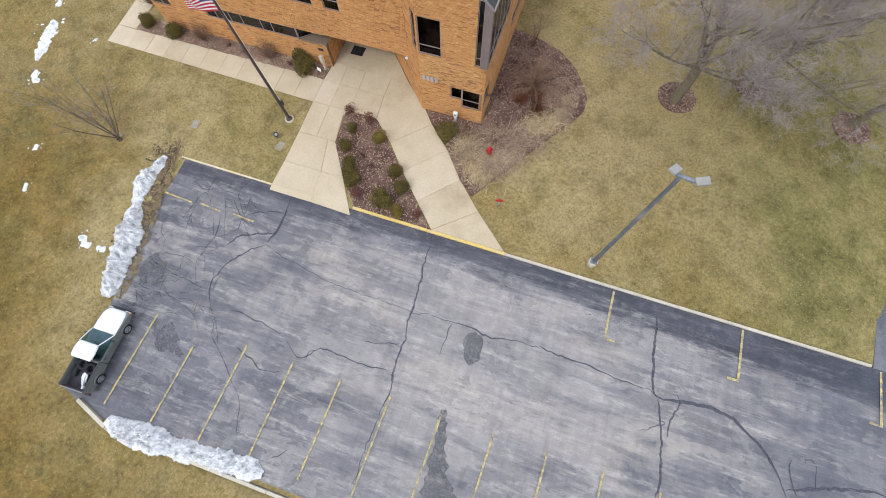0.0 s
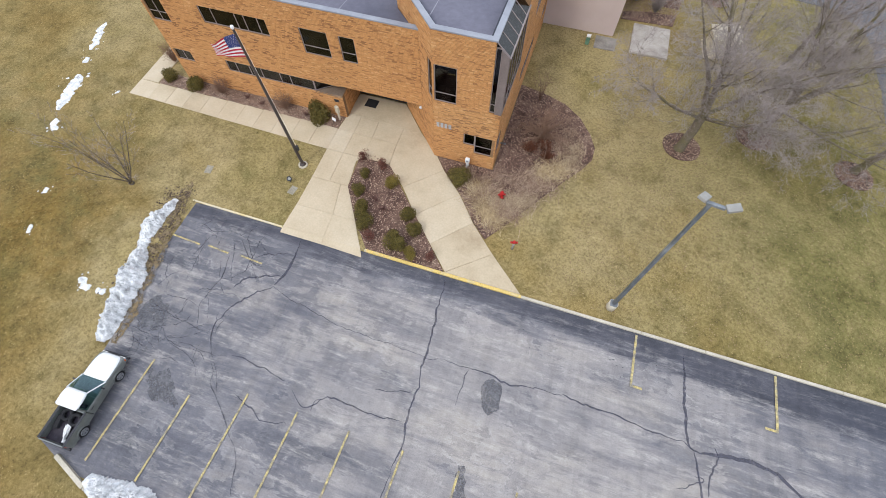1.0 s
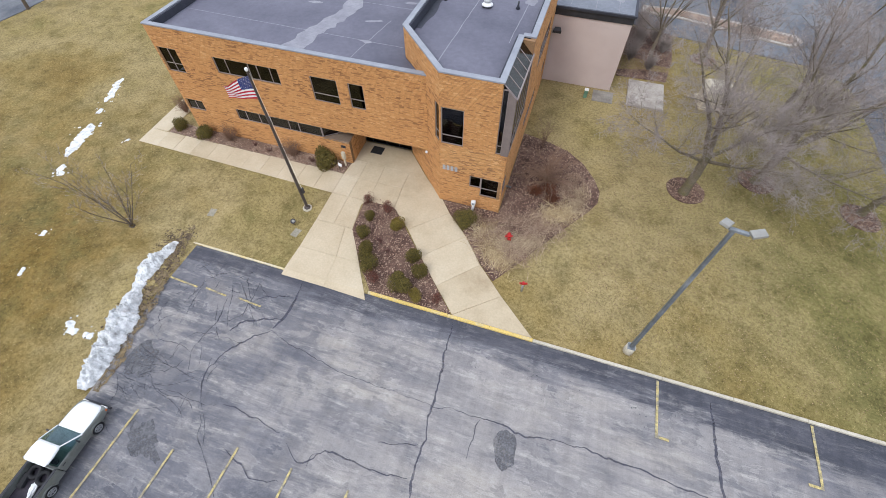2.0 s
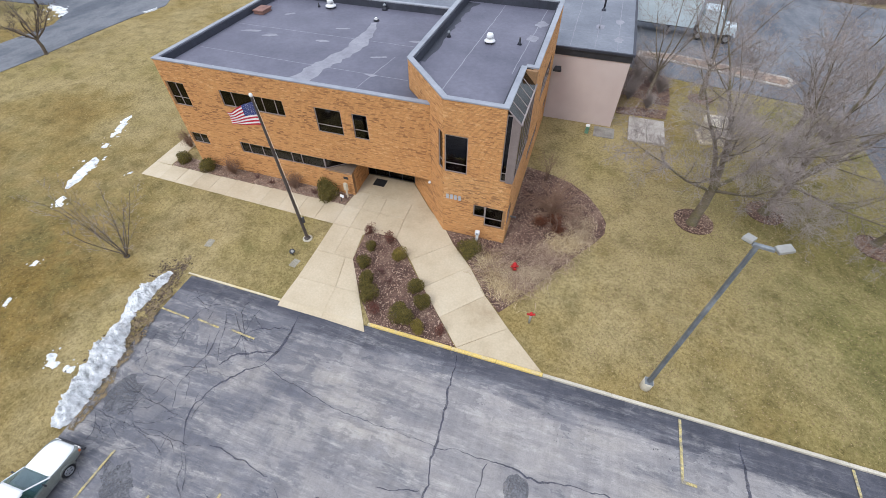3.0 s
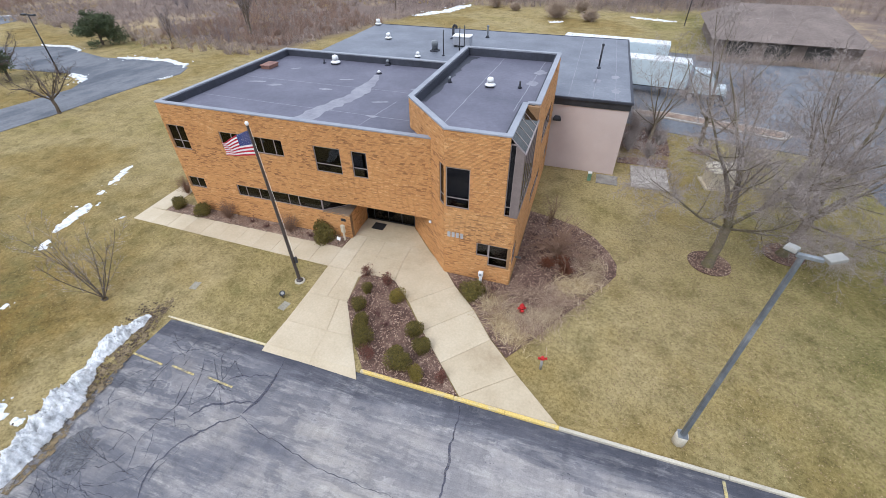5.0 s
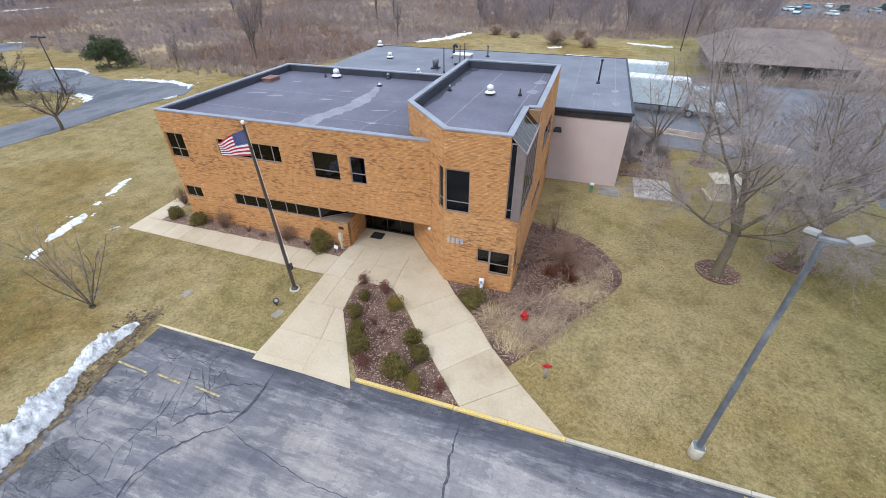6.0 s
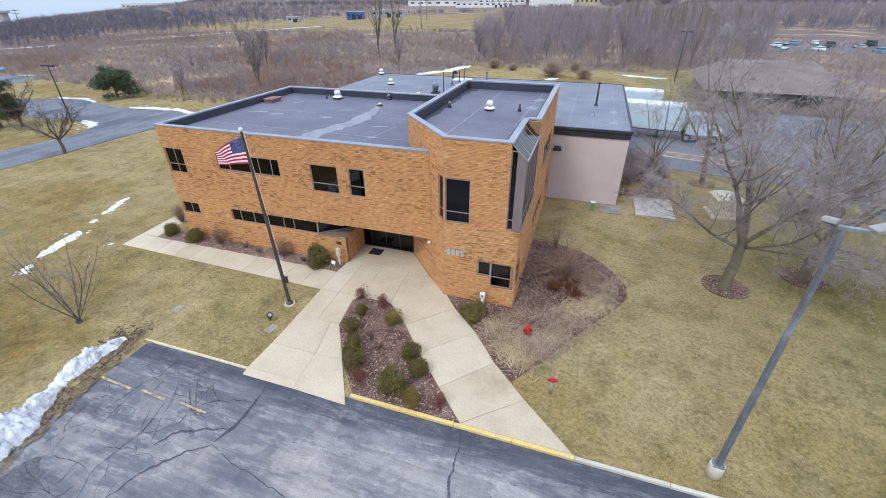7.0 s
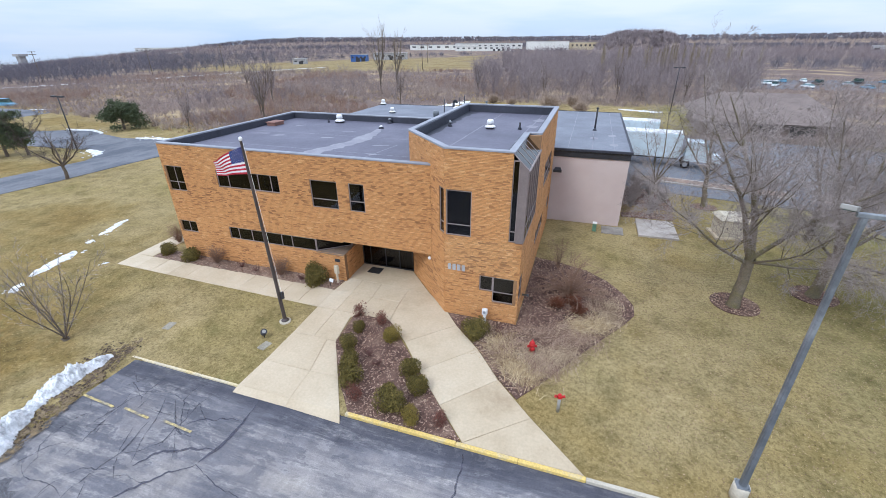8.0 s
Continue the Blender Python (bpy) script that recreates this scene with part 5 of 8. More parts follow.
part("lid", bbox(-0.45, -0.63, 0.2, 0.45, 0.63, 0.29, bevel=0.03), M_HATCH, hatch)
ac = thing("rooftop_unit", -13.2, 42.6, 6.24, 0, "pale metal air handling unit on the annex roof", "air conditioner")
part("body", bbox(-0.9, -0.6, 0.15, 0.9, 0.6, 0.95, bevel=0.03), M_COPING, ac)
part("lid", bbox(-0.95, -0.65, 0.95, 0.95, 0.65, 1.05, bevel=0.02), M_WHITE, ac)
for x in (-0.7, 0.7):
    part("skid", bbox(x - 0.06, -0.6, 0, x + 0.06, 0.6, 0.15), M_DARK, ac)
ac2 = thing("rooftop_fan", -15.3, 39.8, 6.24, 0, "grey upright exhaust fan on the annex roof", "exhaust fan")
part("housing", turned([(0.28, 0), (0.3, 0.5), (0.34, 0.55), (0.34, 0.9), (0.2, 1.0)], 18), M_STEEL, ac2)
part("base", bbox(-0.4, -0.4, 0, 0.4, 0.4, 0.12, bevel=0.02), M_FLASH, ac2)
# repairs and seams on the membranes
rp = random.Random(11)
PATCHES = [([(-15.9, 16.2), (-15.6, 18.5), (-15.0, 20.6), (-14.6, 22.2)], [1.5, 1.2, 1.1, 0.8]), ([(-14.7, 22.0), (-14.8, 23.8), (-15.0, 25.2), (-15.3, 26.3)], [1.3, 1.0, 0.6, 0.4])]
for i, (p, w) in enumerate(PATCHES):
    part("roof_patch", ribbon(p, w, 7.588 + 0.005 * i, 0.05, 0.4, 200 + i), M_PATCH, office_building, "pale repair strip on the roof")
for x, y, w, h in ((-23.0, 22.3, 1.5, 0.35), (-21.3, 22.0, 1.0, 0.4), (-22.2, 26.0, 0.8, 0.3), (-17.4, 22.2, 0.9, 0.35), (-17.0, 24.6, 1.1, 0.25), (-12.6, 21.0, 1.0, 0.3), (-12.0, 18.6, 0.8, 0.3), (-11.2, 24.0, 0.9, 0.3)):
    part("roof_patch", blob(x, y, w / 2, h / 2, 7.587, int(x * 3), 24, 0.5, rp.uniform(-0.3, 0.8)), M_PATCH, office_building)
for i, (a, b, z) in enumerate((((-24.9, 18.9), (-9.6, 18.6), 7.584), ((-24.9, 23.2), (-9.6, 23.2), 7.584), ((-12.3, 16.0), (-11.6, 21.4), 7.584), ((-6.7, 15.6), (-6.2, 29.3), 8.724), ((-3.6, 18.9), (-3.2, 29.3), 8.724), ((0.6, 30.2), (0.7, 50.2), 6.244), ((2.2, 30.2), (2.2, 50.2), 6.244), ((-9.5, 33.0), (3.2, 33.0), 6.244), ((-1.2, 30.2), (-1.2, 50.2), 6.244))):
    part("roof_seam", ribbon([a, b], [0.05, 0.05], z + 0.0004 * i, 0.02, 0.6, 220 + i), M_PATCH, office_building)
part("damp_margin", ribbon([(-8.85, 18.9), (-8.86, 21.0), (-8.84, 23.0), (-8.86, 25.0), (-8.85, 27.0), (-8.7, 29.2)], [0.35, 0.75, 0.6, 0.85, 0.7, 1.1], 8.7225, 0.07, 0.4, 260), M_FLASH, office_building, "dark uneven margin along the parapet")
for x, y, z in ((0.7, 34.5, 6.246), (2.2, 36.0, 6.246), (2.2, 32.2, 6.246), (0.6, 41.0, 6.246), (-3.3, 24.0, 8.726), (-3.2, 26.5, 8.726)):
    part("roof_patch", blob(x, y, 0.35, 0.5, z, int(y * 3), 20, 0.5), M_PATCH, office_building)

# ---- fittings on the walls ----
M_ALU = mk("brushed_aluminium", [lin(158, 158, 160), lin(184, 184, 186)], scale=2, fine=12, fine_amt=0.06, rough=0.45, bump=0.02)
number = thing("house_number", -5.4, 14.262, 3.22, 0, "four pale metal bars on the brick wall", "wall sign")
for i in range(4):
    part("plain_bar", bbox(-0.46 + i * 0.245, -0.035, -0.17, -0.46 + i * 0.245 + 0.17, 0.0, 0.17, bevel=0.012), M_ALU, number)
flood = thing("floodlight", -1.75, 29.86, 4.6, 0, "black triangular floodlight on the pink annex wall", "floodlight")
part("bracket", bbox(-0.05, -0.12, -0.05, 0.05, 0.03, 0.05), M_DARK, flood)
bm = bmesh.new()
prism(bm, [(-0.32, -0.4), (0.32, -0.4), (0.2, -0.1), (-0.2, -0.1)], -0.16, lambda x, y: 0.02 + 0.5 * (y + 0.4))
part("housing", bm, M_DARK, flood)
dome = thing("dome_camera", -7.35, 15.72, 2.75, 0, "small white dome light on the slanting brick wall", "wall light")
part("dome", turned([(0.09, 0.0), (0.1, 0.06), (0.06, 0.13), (0.02, 0.15)], 14, pose(0, 0, 0, 90, 0, -48)), M_WHITE, dome)
plaque = thing("wall_plaque", -13.3, 15.575, 1.72, 0, "small dark bronze plaque on the brick pier", "plaque")
part("plate", bbox(-0.17, -0.03, -0.1, 0.17, 0.0, 0.1, bevel=0.008), M_DARK, plaque)
post = thing("intercom_post", -13.2, 15.2, rise(-13.2, 15.2) + 0.03, -20, "tan metal card reader post by the entrance pier", "intercom")
part("pole", bbox(-0.05, -0.05, 0, 0.05, 0.05, 0.75, bevel=0.01), M_TAN, post)
part("box", bbox(-0.13, -0.1, 0.65, 0.13, 0.1, 1.2, bevel=0.03), M_TAN, post)
sgn = thing("garden_sign", -13.45, 14.75, rise(-13.4, 14.7) + 0.03, -15, "small white sign on a stake in the mulch", "sign")
part("stake", bbox(-0.015, -0.012, 0, 0.015, 0.012, 0.3), M_DARK, sgn)
part("plate", bbox(-0.16, -0.02, 0.25, 0.16, 0.0, 0.47, bevel=0.01, m=pose(0, 0, 0, -18)), M_WHITE, sgn)
meter = thing("gas_meter", -3.78, 14.0, rise(-3.8, 14.0) + 0.03, 0, "white standpipe meter beside the brick wall", "utility meter")
part("pipe", turned([(0.09, 0), (0.09, 0.55)], 14), M_WHITE, meter)
part("head", bbox(-0.14, -0.11, 0.5, 0.14, 0.11, 0.82, bevel=0.04), M_WHITE, meter)
part("dial", turned([(0.07, 0), (0.07, 0.03)], 14, pose(0.0, -0.11, 0.68, 90)), M_COPING, meter)
bib = thing("wall_spout", -2.14, 15.7, 1.35, 0, "short grey pipe stub on the brick side wall", "pipe")
part("stub", turned([(0.06, 0), (0.06, 0.3), (0.075, 0.3), (0.075, 0.34)], 12, pose(0, 0, 0, 0, 90)), M_STEEL, bib)

# ---- street lamp ----
LX, LY = 6.27, 7.4
lamp = thing("street_lamp", LX, LY, rise(LX, LY), 0, "tall grey steel lamp with two box heads, on concrete footing", "street lamp")
part("footing", turned([(0.25, -0.2), (0.25, 0.52), (0.23, 0.56)], 24), M_KERB, lamp, "round pale concrete footing")
part("base_plate", bbox(-0.19, -0.19, 0.56, 0.19, 0.19, 0.6, bevel=0.01), M_STEEL, lamp)
for x in (-0.14, 0.14):
    for y in (-0.14, 0.14):
        part("bolt", turned([(0.02, 0.6), (0.02, 0.66)], 6, pose(x, y, 0)), M_STEEL, lamp)
bm = bmesh.new()
r0, r1, zt = 0.095, 0.068, 9.8
vs = [[bm.verts.new((sx * r, sy * r, z)) for sx, sy in ((-1, -1), (1, -1), (1, 1), (-1, 1))] for r, z in ((r0, 0.6), (r1, zt))]
for i in range(4):
    bm.faces.new((vs[0][i], vs[0][(i + 1) % 4], vs[1][(i + 1) % 4], vs[1][i]))
bm.faces.new(vs[1])
bmesh.ops.bevel(bm, geom=[e for e in bm.edges if abs(e.verts[0].co.z - e.verts[1].co.z) > 1], offset=0.03, segments=3, affect="EDGES")
part("pole", bm, M_STEEL, lamp, "weathered square steel pole")
M_HEAD = mk("pale_grey_enamel", [lin(138, 136, 130), lin(162, 160, 153)], scale=1.5, fine=8, fine_amt=0.06, rough=0.45, bump=0.02)
part("arm", bbox(-0.25, -0.07, 9.8, 0.38, 0.07, 9.91, bevel=0.02, m=pose(0.1, 0.0, 0, 0, 0, -8)), M_STEEL, lamp)
for name_x, name_y, turn_z in ((-0.26, 0.13, 55), (0.68, -0.05, 18)):
    m = pose(name_x, name_y, 9.96, 0, 0, turn_z) @ pose(0, 0, 0, 0, 14 if name_x < 0 else -14)
    bm = bmesh.new()
    box(bm, -0.225, -0.155, -0.05, 0.225, 0.155, 0.07, 0.025, m)
    head = part("lamp_head", bm, M_HEAD, lamp, "boxy grey lamp head")
    part("lens", bbox(-0.19, -0.12, -0.065, 0.19, 0.12, -0.05, m=m), M_GLASSG, head)

# ---- flagpole and flag ----
FX, FY = -13.93, 11.0
pole = thing("flagpole", FX, FY, rise(FX, FY), 0, "dark bronze flagpole with a white ball, on a concrete disc", "flagpole")
part("footing", turned([(0.3, -0.15), (0.3, 0.05), (0.28, 0.07)], 28), M_KERB, pole, "pale round concrete footing")
part("flash_collar", turned([(0.2, 0.07), (0.19, 0.12), (0.11, 0.2)], 20), M_BRONZEPOLE, pole)
FT = (-0.28, -0.2, 9.55)
V, F = [], []
tube_np(V, F, (0, 0, 0.1), FT, 0.1, 0.055, 16)
part_mesh("pole", mesh_np("pole", V, F, smooth=True), M_BRONZEPOLE, pole)
part("ball", turned([(0.03, -0.06), (0.07, 0.0), (0.09, 0.06), (0.07, 0.13), (0.02, 0.16)], 18, pose(FT[0], FT[1], FT[2] + 0.02)), M_WHITE, pole, "white ball finial")
part("cleat_box", bbox(0.07, -0.07, 1.45, 0.2, 0.07, 1.85, bevel=0.015), M_DARK, pole)
V, F = [], []
tube_np(V, F, (0.13, 0, 1.6), (FT[0] + 0.1, FT[1], FT[2] - 0.1), 0.008, 0.008, 5)
part_mesh("halyard", mesh_np("halyard", V, F), M_WHITE, pole)

M_FRED = mk("red_flag_cloth", [lin(170, 36, 52), lin(188, 50, 64)], scale=3, fine=20, fine_amt=0.1, rough=0.8, bump=0.05)
M_FWHITE = mk("white_flag_cloth", [lin(222, 216, 216), lin(236, 232, 232)], scale=3, fine=20, fine_amt=0.06, rough=0.8, bump=0.05)
M_FBLUE = mk("blue_flag_cloth", [lin(38, 50, 104), lin(52, 64, 122)], scale=3, fine=20, fine_amt=0.1, rough=0.8, bump=0.05)
flag = thing("flag", FX + FT[0] - 0.06, FY + FT[1], rise(FX, FY) + FT[2] - 0.25, 0, "waving striped flag with a starred blue canton, flying from the pole", "flag")


def flag_pt(u, v):
    """u along the fly, v down the hoist."""
    sag = 0.78 * u ** 1.1
    x = -1.62 * u
    y = 0.16 * math.sin(u * 7.5 + v * 1.6) * u - 0.28 * u
    z = -1.25 * v * (1 - 0.5 * u) - sag - 0.05 * math.sin(u * 9 + 1) * u
    return Vector((x + 0.1 * v, y + 0.05 * v, z))


def cloth(u0, u1, v0, v1, mat, name, off=0.0):
    V, F = [], []
    nu, nv = max(2, int((u1 - u0) * 30)), max(1, int((v1 - v0) * 20))
    for s in (off, off + 0.003):
        for j in range(nv + 1):
            for i in range(nu + 1):
                p = flag_pt(u0 + (u1 - u0) * i / nu, v0 + (v1 - v0) * j / nv)
                V.append((p.x, p.y + s, p.z))
    w = nu + 1
    half = w * (nv + 1)
    for j in range(nv):
        for i in range(nu):
            a = j * w + i
            F.append((a, a + 1, a + w + 1, a + w))
            F.append((half + a, half + a + w, half + a + w + 1, half + a + 1))
    part_mesh(name, mesh_np(name, V, F, smooth=True), mat, flag)


for i in range(13):
    cloth(0.4 if i < 7 else 0.0, 1.0, i / 13, (i + 1) / 13, M_FRED if i % 2 == 0 else M_FWHITE, "red_stripe" if i % 2 == 0 else "white_stripe")
cloth(0.0, 0.4, 0.0, 7 / 13, M_FBLUE, "canton")
V, F = [], []
for j in range(9):
    for i in range(6 if j % 2 == 0 else 5):
        u, v = 0.4 * ((i + (0.5 if j % 2 == 0 else 1.0)) / 6), (7 / 13) * (j + 0.5) / 9
        for side in (-0.004, 0.007):
            p = flag_pt(u, v)
            k = len(V)
            for a in range(10):
                r = 0.024 if a % 2 == 0 else 0.01
                V.append((p.x + r * math.sin(a * math.pi / 5), p.y + side, p.z + r * math.cos(a * math.pi / 5)))
            F.append(tuple(range(k, k + 10)))
part_mesh("stars", mesh_np("stars", V, F), M_FWHITE, flag, "white stars")["kind"] = "stuff"

# ---- small things in the lawn ----
spot = thing("ground_spotlight", -14.1, 9.55, rise(-14, 9.5), 60, "black ground spotlight aimed up at the flagpole", "spotlight")
part("stake", turned([(0.03, 0), (0.03, 0.18)], 8), M_DARK, spot)
part("housing", turned([(0.08, -0.16), (0.14, -0.1), (0.16, 0.14), (0.15, 0.16)], 16, pose(0, 0, 0.3, 40)), M_DARK, spot)
part("lens", turned([(0.09, 0.16), (0.09, 0.17)], 16, pose(0, 0, 0.3, 40)), M_HEAD, spot)
M_COVER = mk("weathered_cover", [lin(140, 134, 118), lin(166, 160, 144)], scale=2, fine=14, fine_amt=0.2)
for x, y, r in ((-13.68, 9.02, -8), (-19.6, 8.84, 8)):
    tagged(part("valve_cover", bbox(-0.22, -0.3, -0.1, 0.22, 0.3, 0.025, bevel=0.02, m=pose(x, y, rise(x, y), 0, 0, r)), M_COVER, None), "flat grey concrete valve cover set in the lawn", "cover", "valve covers")


def hydrant(x, y):
    h = thing("fire_hydrant", x, y, rise(x, y) + 0.03, 20, "red cast-iron fire hydrant among the dry grasses", "fire hydrant")
    h.scale = (0.85, 0.85, 0.9)
    part("flange", turned([(0.2, 0), (0.2, 0.05), (0.14, 0.06)], 18), M_RED, h)
    part("barrel", turned([(0.13, 0.05), (0.13, 0.5), (0.17, 0.53), (0.17, 0.58), (0.14, 0.6)], 18), M_RED, h)
    part("bonnet", turned([(0.15, 0.6), (0.14, 0.68), (0.09, 0.76), (0.04, 0.79), (0.04, 0.84), (0.02, 0.85)], 18), M_RED, h)
    part("pumper_nozzle", turned([(0.085, 0), (0.085, 0.1), (0.1, 0.1), (0.1, 0.17), (0.04, 0.18)], 14, pose(0, -0.1, 0.42, 90)), M_RED, h)
    for s in (-1, 1):
        part("hose_nozzle", turned([(0.06, 0), (0.06, 0.1), (0.075, 0.1), (0.075, 0.16), (0.03, 0.17)], 12, pose(s * 0.1, 0, 0.44, 0, s * 90)), M_RED, h)


hydrant(-1.1, 12.35)
fdc = thing("standpipe", 0.38, 9.2, rise(0.4, 9.2), 15, "grey post with a red two-way hose inlet standing in the lawn", "standpipe")
part("post", turned([(0.065, 0), (0.065, 0.72)], 14), M_HEAD, fdc)
part("tee", bbox(-0.085, -0.08, 0.7, 0.085, 0.08, 0.88, bevel=0.04), M_RED, fdc)
for s in (-1, 1):
    part("inlet", turned([(0.05, 0), (0.05, 0.1), (0.062, 0.1), (0.062, 0.15)], 12, pose(s * 0.06, -0.04, 0.8, 0, s * 70)), M_RED, fdc)
part("cap", turned([(0.06, 0.88), (0.04, 0.93)], 12), M_RED, fdc)

# ---- utilities beside the annex ----
M_PAD = mk("damp_grey_concrete", [lin(118, 112, 104), lin(140, 134, 126), lin(156, 150, 140)], scale=1.2, fine=10, fine_amt=0.15, bump=0.1)
M_PADL = mk("weathered_concrete", [lin(140, 132, 122), lin(168, 160, 150), lin(186, 178, 168)], scale=0.8, fine=10, fine_amt=0.15, bump=0.1, detail=9)
tagged(part("equipment_pad", bbox(4.75, 28.3, -0.1, 7.55, 31.9, 0.14 + rise(6, 30), bevel=0.03), M_PADL, None), "pale concrete equipment pad in the lawn", "concrete pad")
tagged(part("manhole_slab", bbox(2.1, 28.1, -0.1, 3.7, 29.6, 0.06 + rise(3, 29), bevel=0.03), M_PAD, None), "flat weathered concrete slab at the wall's foot", "concrete slab")
ped = thing("utility_pedestal", 1.55, 28.4, rise(1.5, 28.4), 0, "small green utility pedestal near the pink wall", "utility box")
M_GREENBOX = mk("green_enamel", [lin(84, 120, 100), lin(110, 146, 124)], scale=2, fine=10, fine_amt=0.08, rough=0.5, bump=0.02)
part("body", bbox(-0.14, -0.14, 0, 0.14, 0.14, 0.62, bevel=0.02), M_GREENBOX, ped)
part("lid", bbox(-0.16, -0.16, 0.62, 0.16, 0.16, 0.72, bevel=0.03), M_WHITE, ped)
tf = thing("transformer", 11.1, 30.6, rise(11, 30.6), 8, "tan pad-mounted transformer cabinet with a pale hipped lid", "transformer")
part("plinth", bbox(-1.1, -1.0, -0.1, 1.1, 1.0, 0.15, bevel=0.03), M_CONC, tf)
part("cabinet", bbox(-0.9, -0.8, 0.15, 0.9, 0.75, 1.45, bevel=0.03), M_TAN, tf)
for x in (-0.45, 0.45):
    d = part("door", bbox(x - 0.4, -0.83, 0.25, x + 0.4, -0.8, 1.35, bevel=0.01), M_TAN, tf)
    part("handle", bbox(x - 0.03, -0.87, 0.75, x + 0.03, -0.83, 0.9), M_DARK, d)
bm = bmesh.new()
vs = [bm.verts.new(c) for c in ((-1.05, -0.95, 1.45), (1.05, -0.95, 1.45), (1.05, 0.9, 1.45), (-1.05, 0.9, 1.45), (-0.8, -0.55, 1.75), (0.8, -0.55, 1.75), (0.8, 0.5, 1.75), (-0.8, 0.5, 1.75))]
for f in ((0, 1, 5, 4), (1, 2, 6, 5), (2, 3, 7, 6), (3, 0, 4, 7), (4, 5, 6, 7), (3, 2, 1, 0)):
    bm.faces.new([vs[i] for i in f])
part("lid", bm, M_TAN, tf, "pale hipped lid")


# ---- old snow ----
def snow_heap(name, line, widths, heights, label, seed, group=""):
    """A ploughed ridge of snow along a plan line, with a lumpy top and ragged edge."""
    P = []
    for (a, b), (w0, w1), (h0, h1) in zip(zip(line, line[1:]), zip(widths, widths[1:]), zip(heights, heights[1:])):
        n = max(2, int(math.dist(a, b) / 0.045))
        for i in range(n):
            t = i / n
            P.append((a[0] + (b[0] - a[0]) * t, a[1] + (b[1] - a[1]) * t, w0 + (w1 - w0) * t, h0 + (h1 - h0) * t))
    P.append((*line[-1], widths[-1], heights[-1]))
    V, F = [], []
    m = 35
    for i, (x, y, w, h) in enumerate(P):
        q0, q1 = P[max(0, i - 2)], P[min(len(P) - 1, i + 2)]
        d = Vector((q1[0] - q0[0], q1[1] - q0[1])).normalized()
        nn = Vector((-d.y, d.x))
        we = w * (1 + 0.35 * noise.noise((x * 1.1 + seed, y * 1.1, 0.3)) + 0.24 * noise.noise((x * 3.5, y * 3.5, seed)) + 0.1 * noise.noise((x * 9, y * 9, seed)) + 0.16 * noise.noise((x * 23, y * 23, seed)))
        for j in range(m):
            s = j / (m - 1) * 2 - 1
            px, py = x + nn.x * s * we / 2, y + nn.y * s * we / 2
            k = max(0.0, 1 - abs(s) ** 2.2)
            z = h * k * (0.75 + 0.5 * noise.noise((px * 1.6, py * 1.6, seed * 2.0)) + 0.3 * noise.noise((px * 5, py * 5, seed)) + 0.28 * noise.noise((px * 11, py * 11, seed)) + 0.26 * noise.noise((px * 24, py * 24, seed)))
            base = 0.0 if in_lot(px, py) else rise(px, py)
            V.append((px, py, base - 0.03 + max(0.0, z) + (0.03 if k > 0.05 else 0)))
    for i in range(len(P) - 1):
        for j in range(m - 1):
            a = i * m + j
            F.append((a, a + 1, a + m + 1, a + m))
    me = mesh_np(name, V, F, M_SNOW, smooth=True)
    bm = bmesh.new()
    bm.from_mesh(me)
    bmesh.ops.recalc_face_normals(bm, faces=bm.faces[:])
    if sum(f.normal.z for f in bm.faces) < 0:
        bmesh.ops.reverse_faces(bm, faces=bm.faces[:])
    bm.to_mesh(me)
    bm.free()
    return tagged(new(name, me), label, "snow", group)


snow_heap("snow_ridge", [(-20.25, 6.2), (-20.35, 5.3), (-20.6, 4.2), (-20.35, 3.2), (-20.1, 2.5), (-19.75, 1.5), (-19.35, 0.4), (-19.1, -0.8), (-18.85, -2.0), (-18.75, -2.75)], [0.4, 0.8, 1.5, 0.95, 0.8, 1.5, 1.55, 1.35, 1.05, 0.5], [0.15, 0.4, 0.6, 0.4, 0.35, 0.75, 0.85, 0.75, 0.6, 0.25], "long ploughed ridge of old snow along the lot's edge", 2)
snow_heap("snow_ridge", [(-15.1, -8.2), (-14.2, -8.35), (-12.6, -8.3), (-11.0, -8.25), (-9.6, -8.1), (-8.2, -8.0), (-7.0, -7.95), (-6.5, -7.95)], [0.5, 1.2, 1.15, 1.05, 1.0, 1.05, 0.9, 0.4], [0.2, 0.55, 0.6, 0.5, 0.45, 0.5, 0.4, 0.15], "ploughed ridge of snow lying along the kerb", 5)


def clods(n, seed):
    """Torn turf and frozen dirt that the plough pushed up with the snow."""
    rr = random.Random(seed)
    V, F = [], []
    for _ in range(n):
        t = rr.random() ** 1.6
        x, y = -20.3 + 1.0 * t + rr.gauss(0, 0.3), 6.6 - 7.0 * t + rr.gauss(0, 0.3)
        x += -0.5 if rr.random() < 0.35 else 0.35
        if in_lot(x, y):
            continue
        r, z = rr.uniform(0.015, 0.065), rise(x, y) + 0.02
        k = len(V)
        ring = [(x + r * math.cos(a) * rr.uniform(0.6, 1.3), y + r * math.sin(a) * rr.uniform(0.6, 1.3), z) for a in (0, 1.25, 2.5, 3.75, 5.0)]
        V += ring + [(x + rr.uniform(-0.3, 0.3) * r, y, z + r * rr.uniform(0.5, 1.1))]
        F += [(k + i, k + (i + 1) % 5, k + 5) for i in range(5)]
    tagged(new("turf_clods", mesh_np("turf_clods", V, F, M_CLOD)), "dark clods of torn turf and dirt beside the snow", "dirt", kind="stuff")


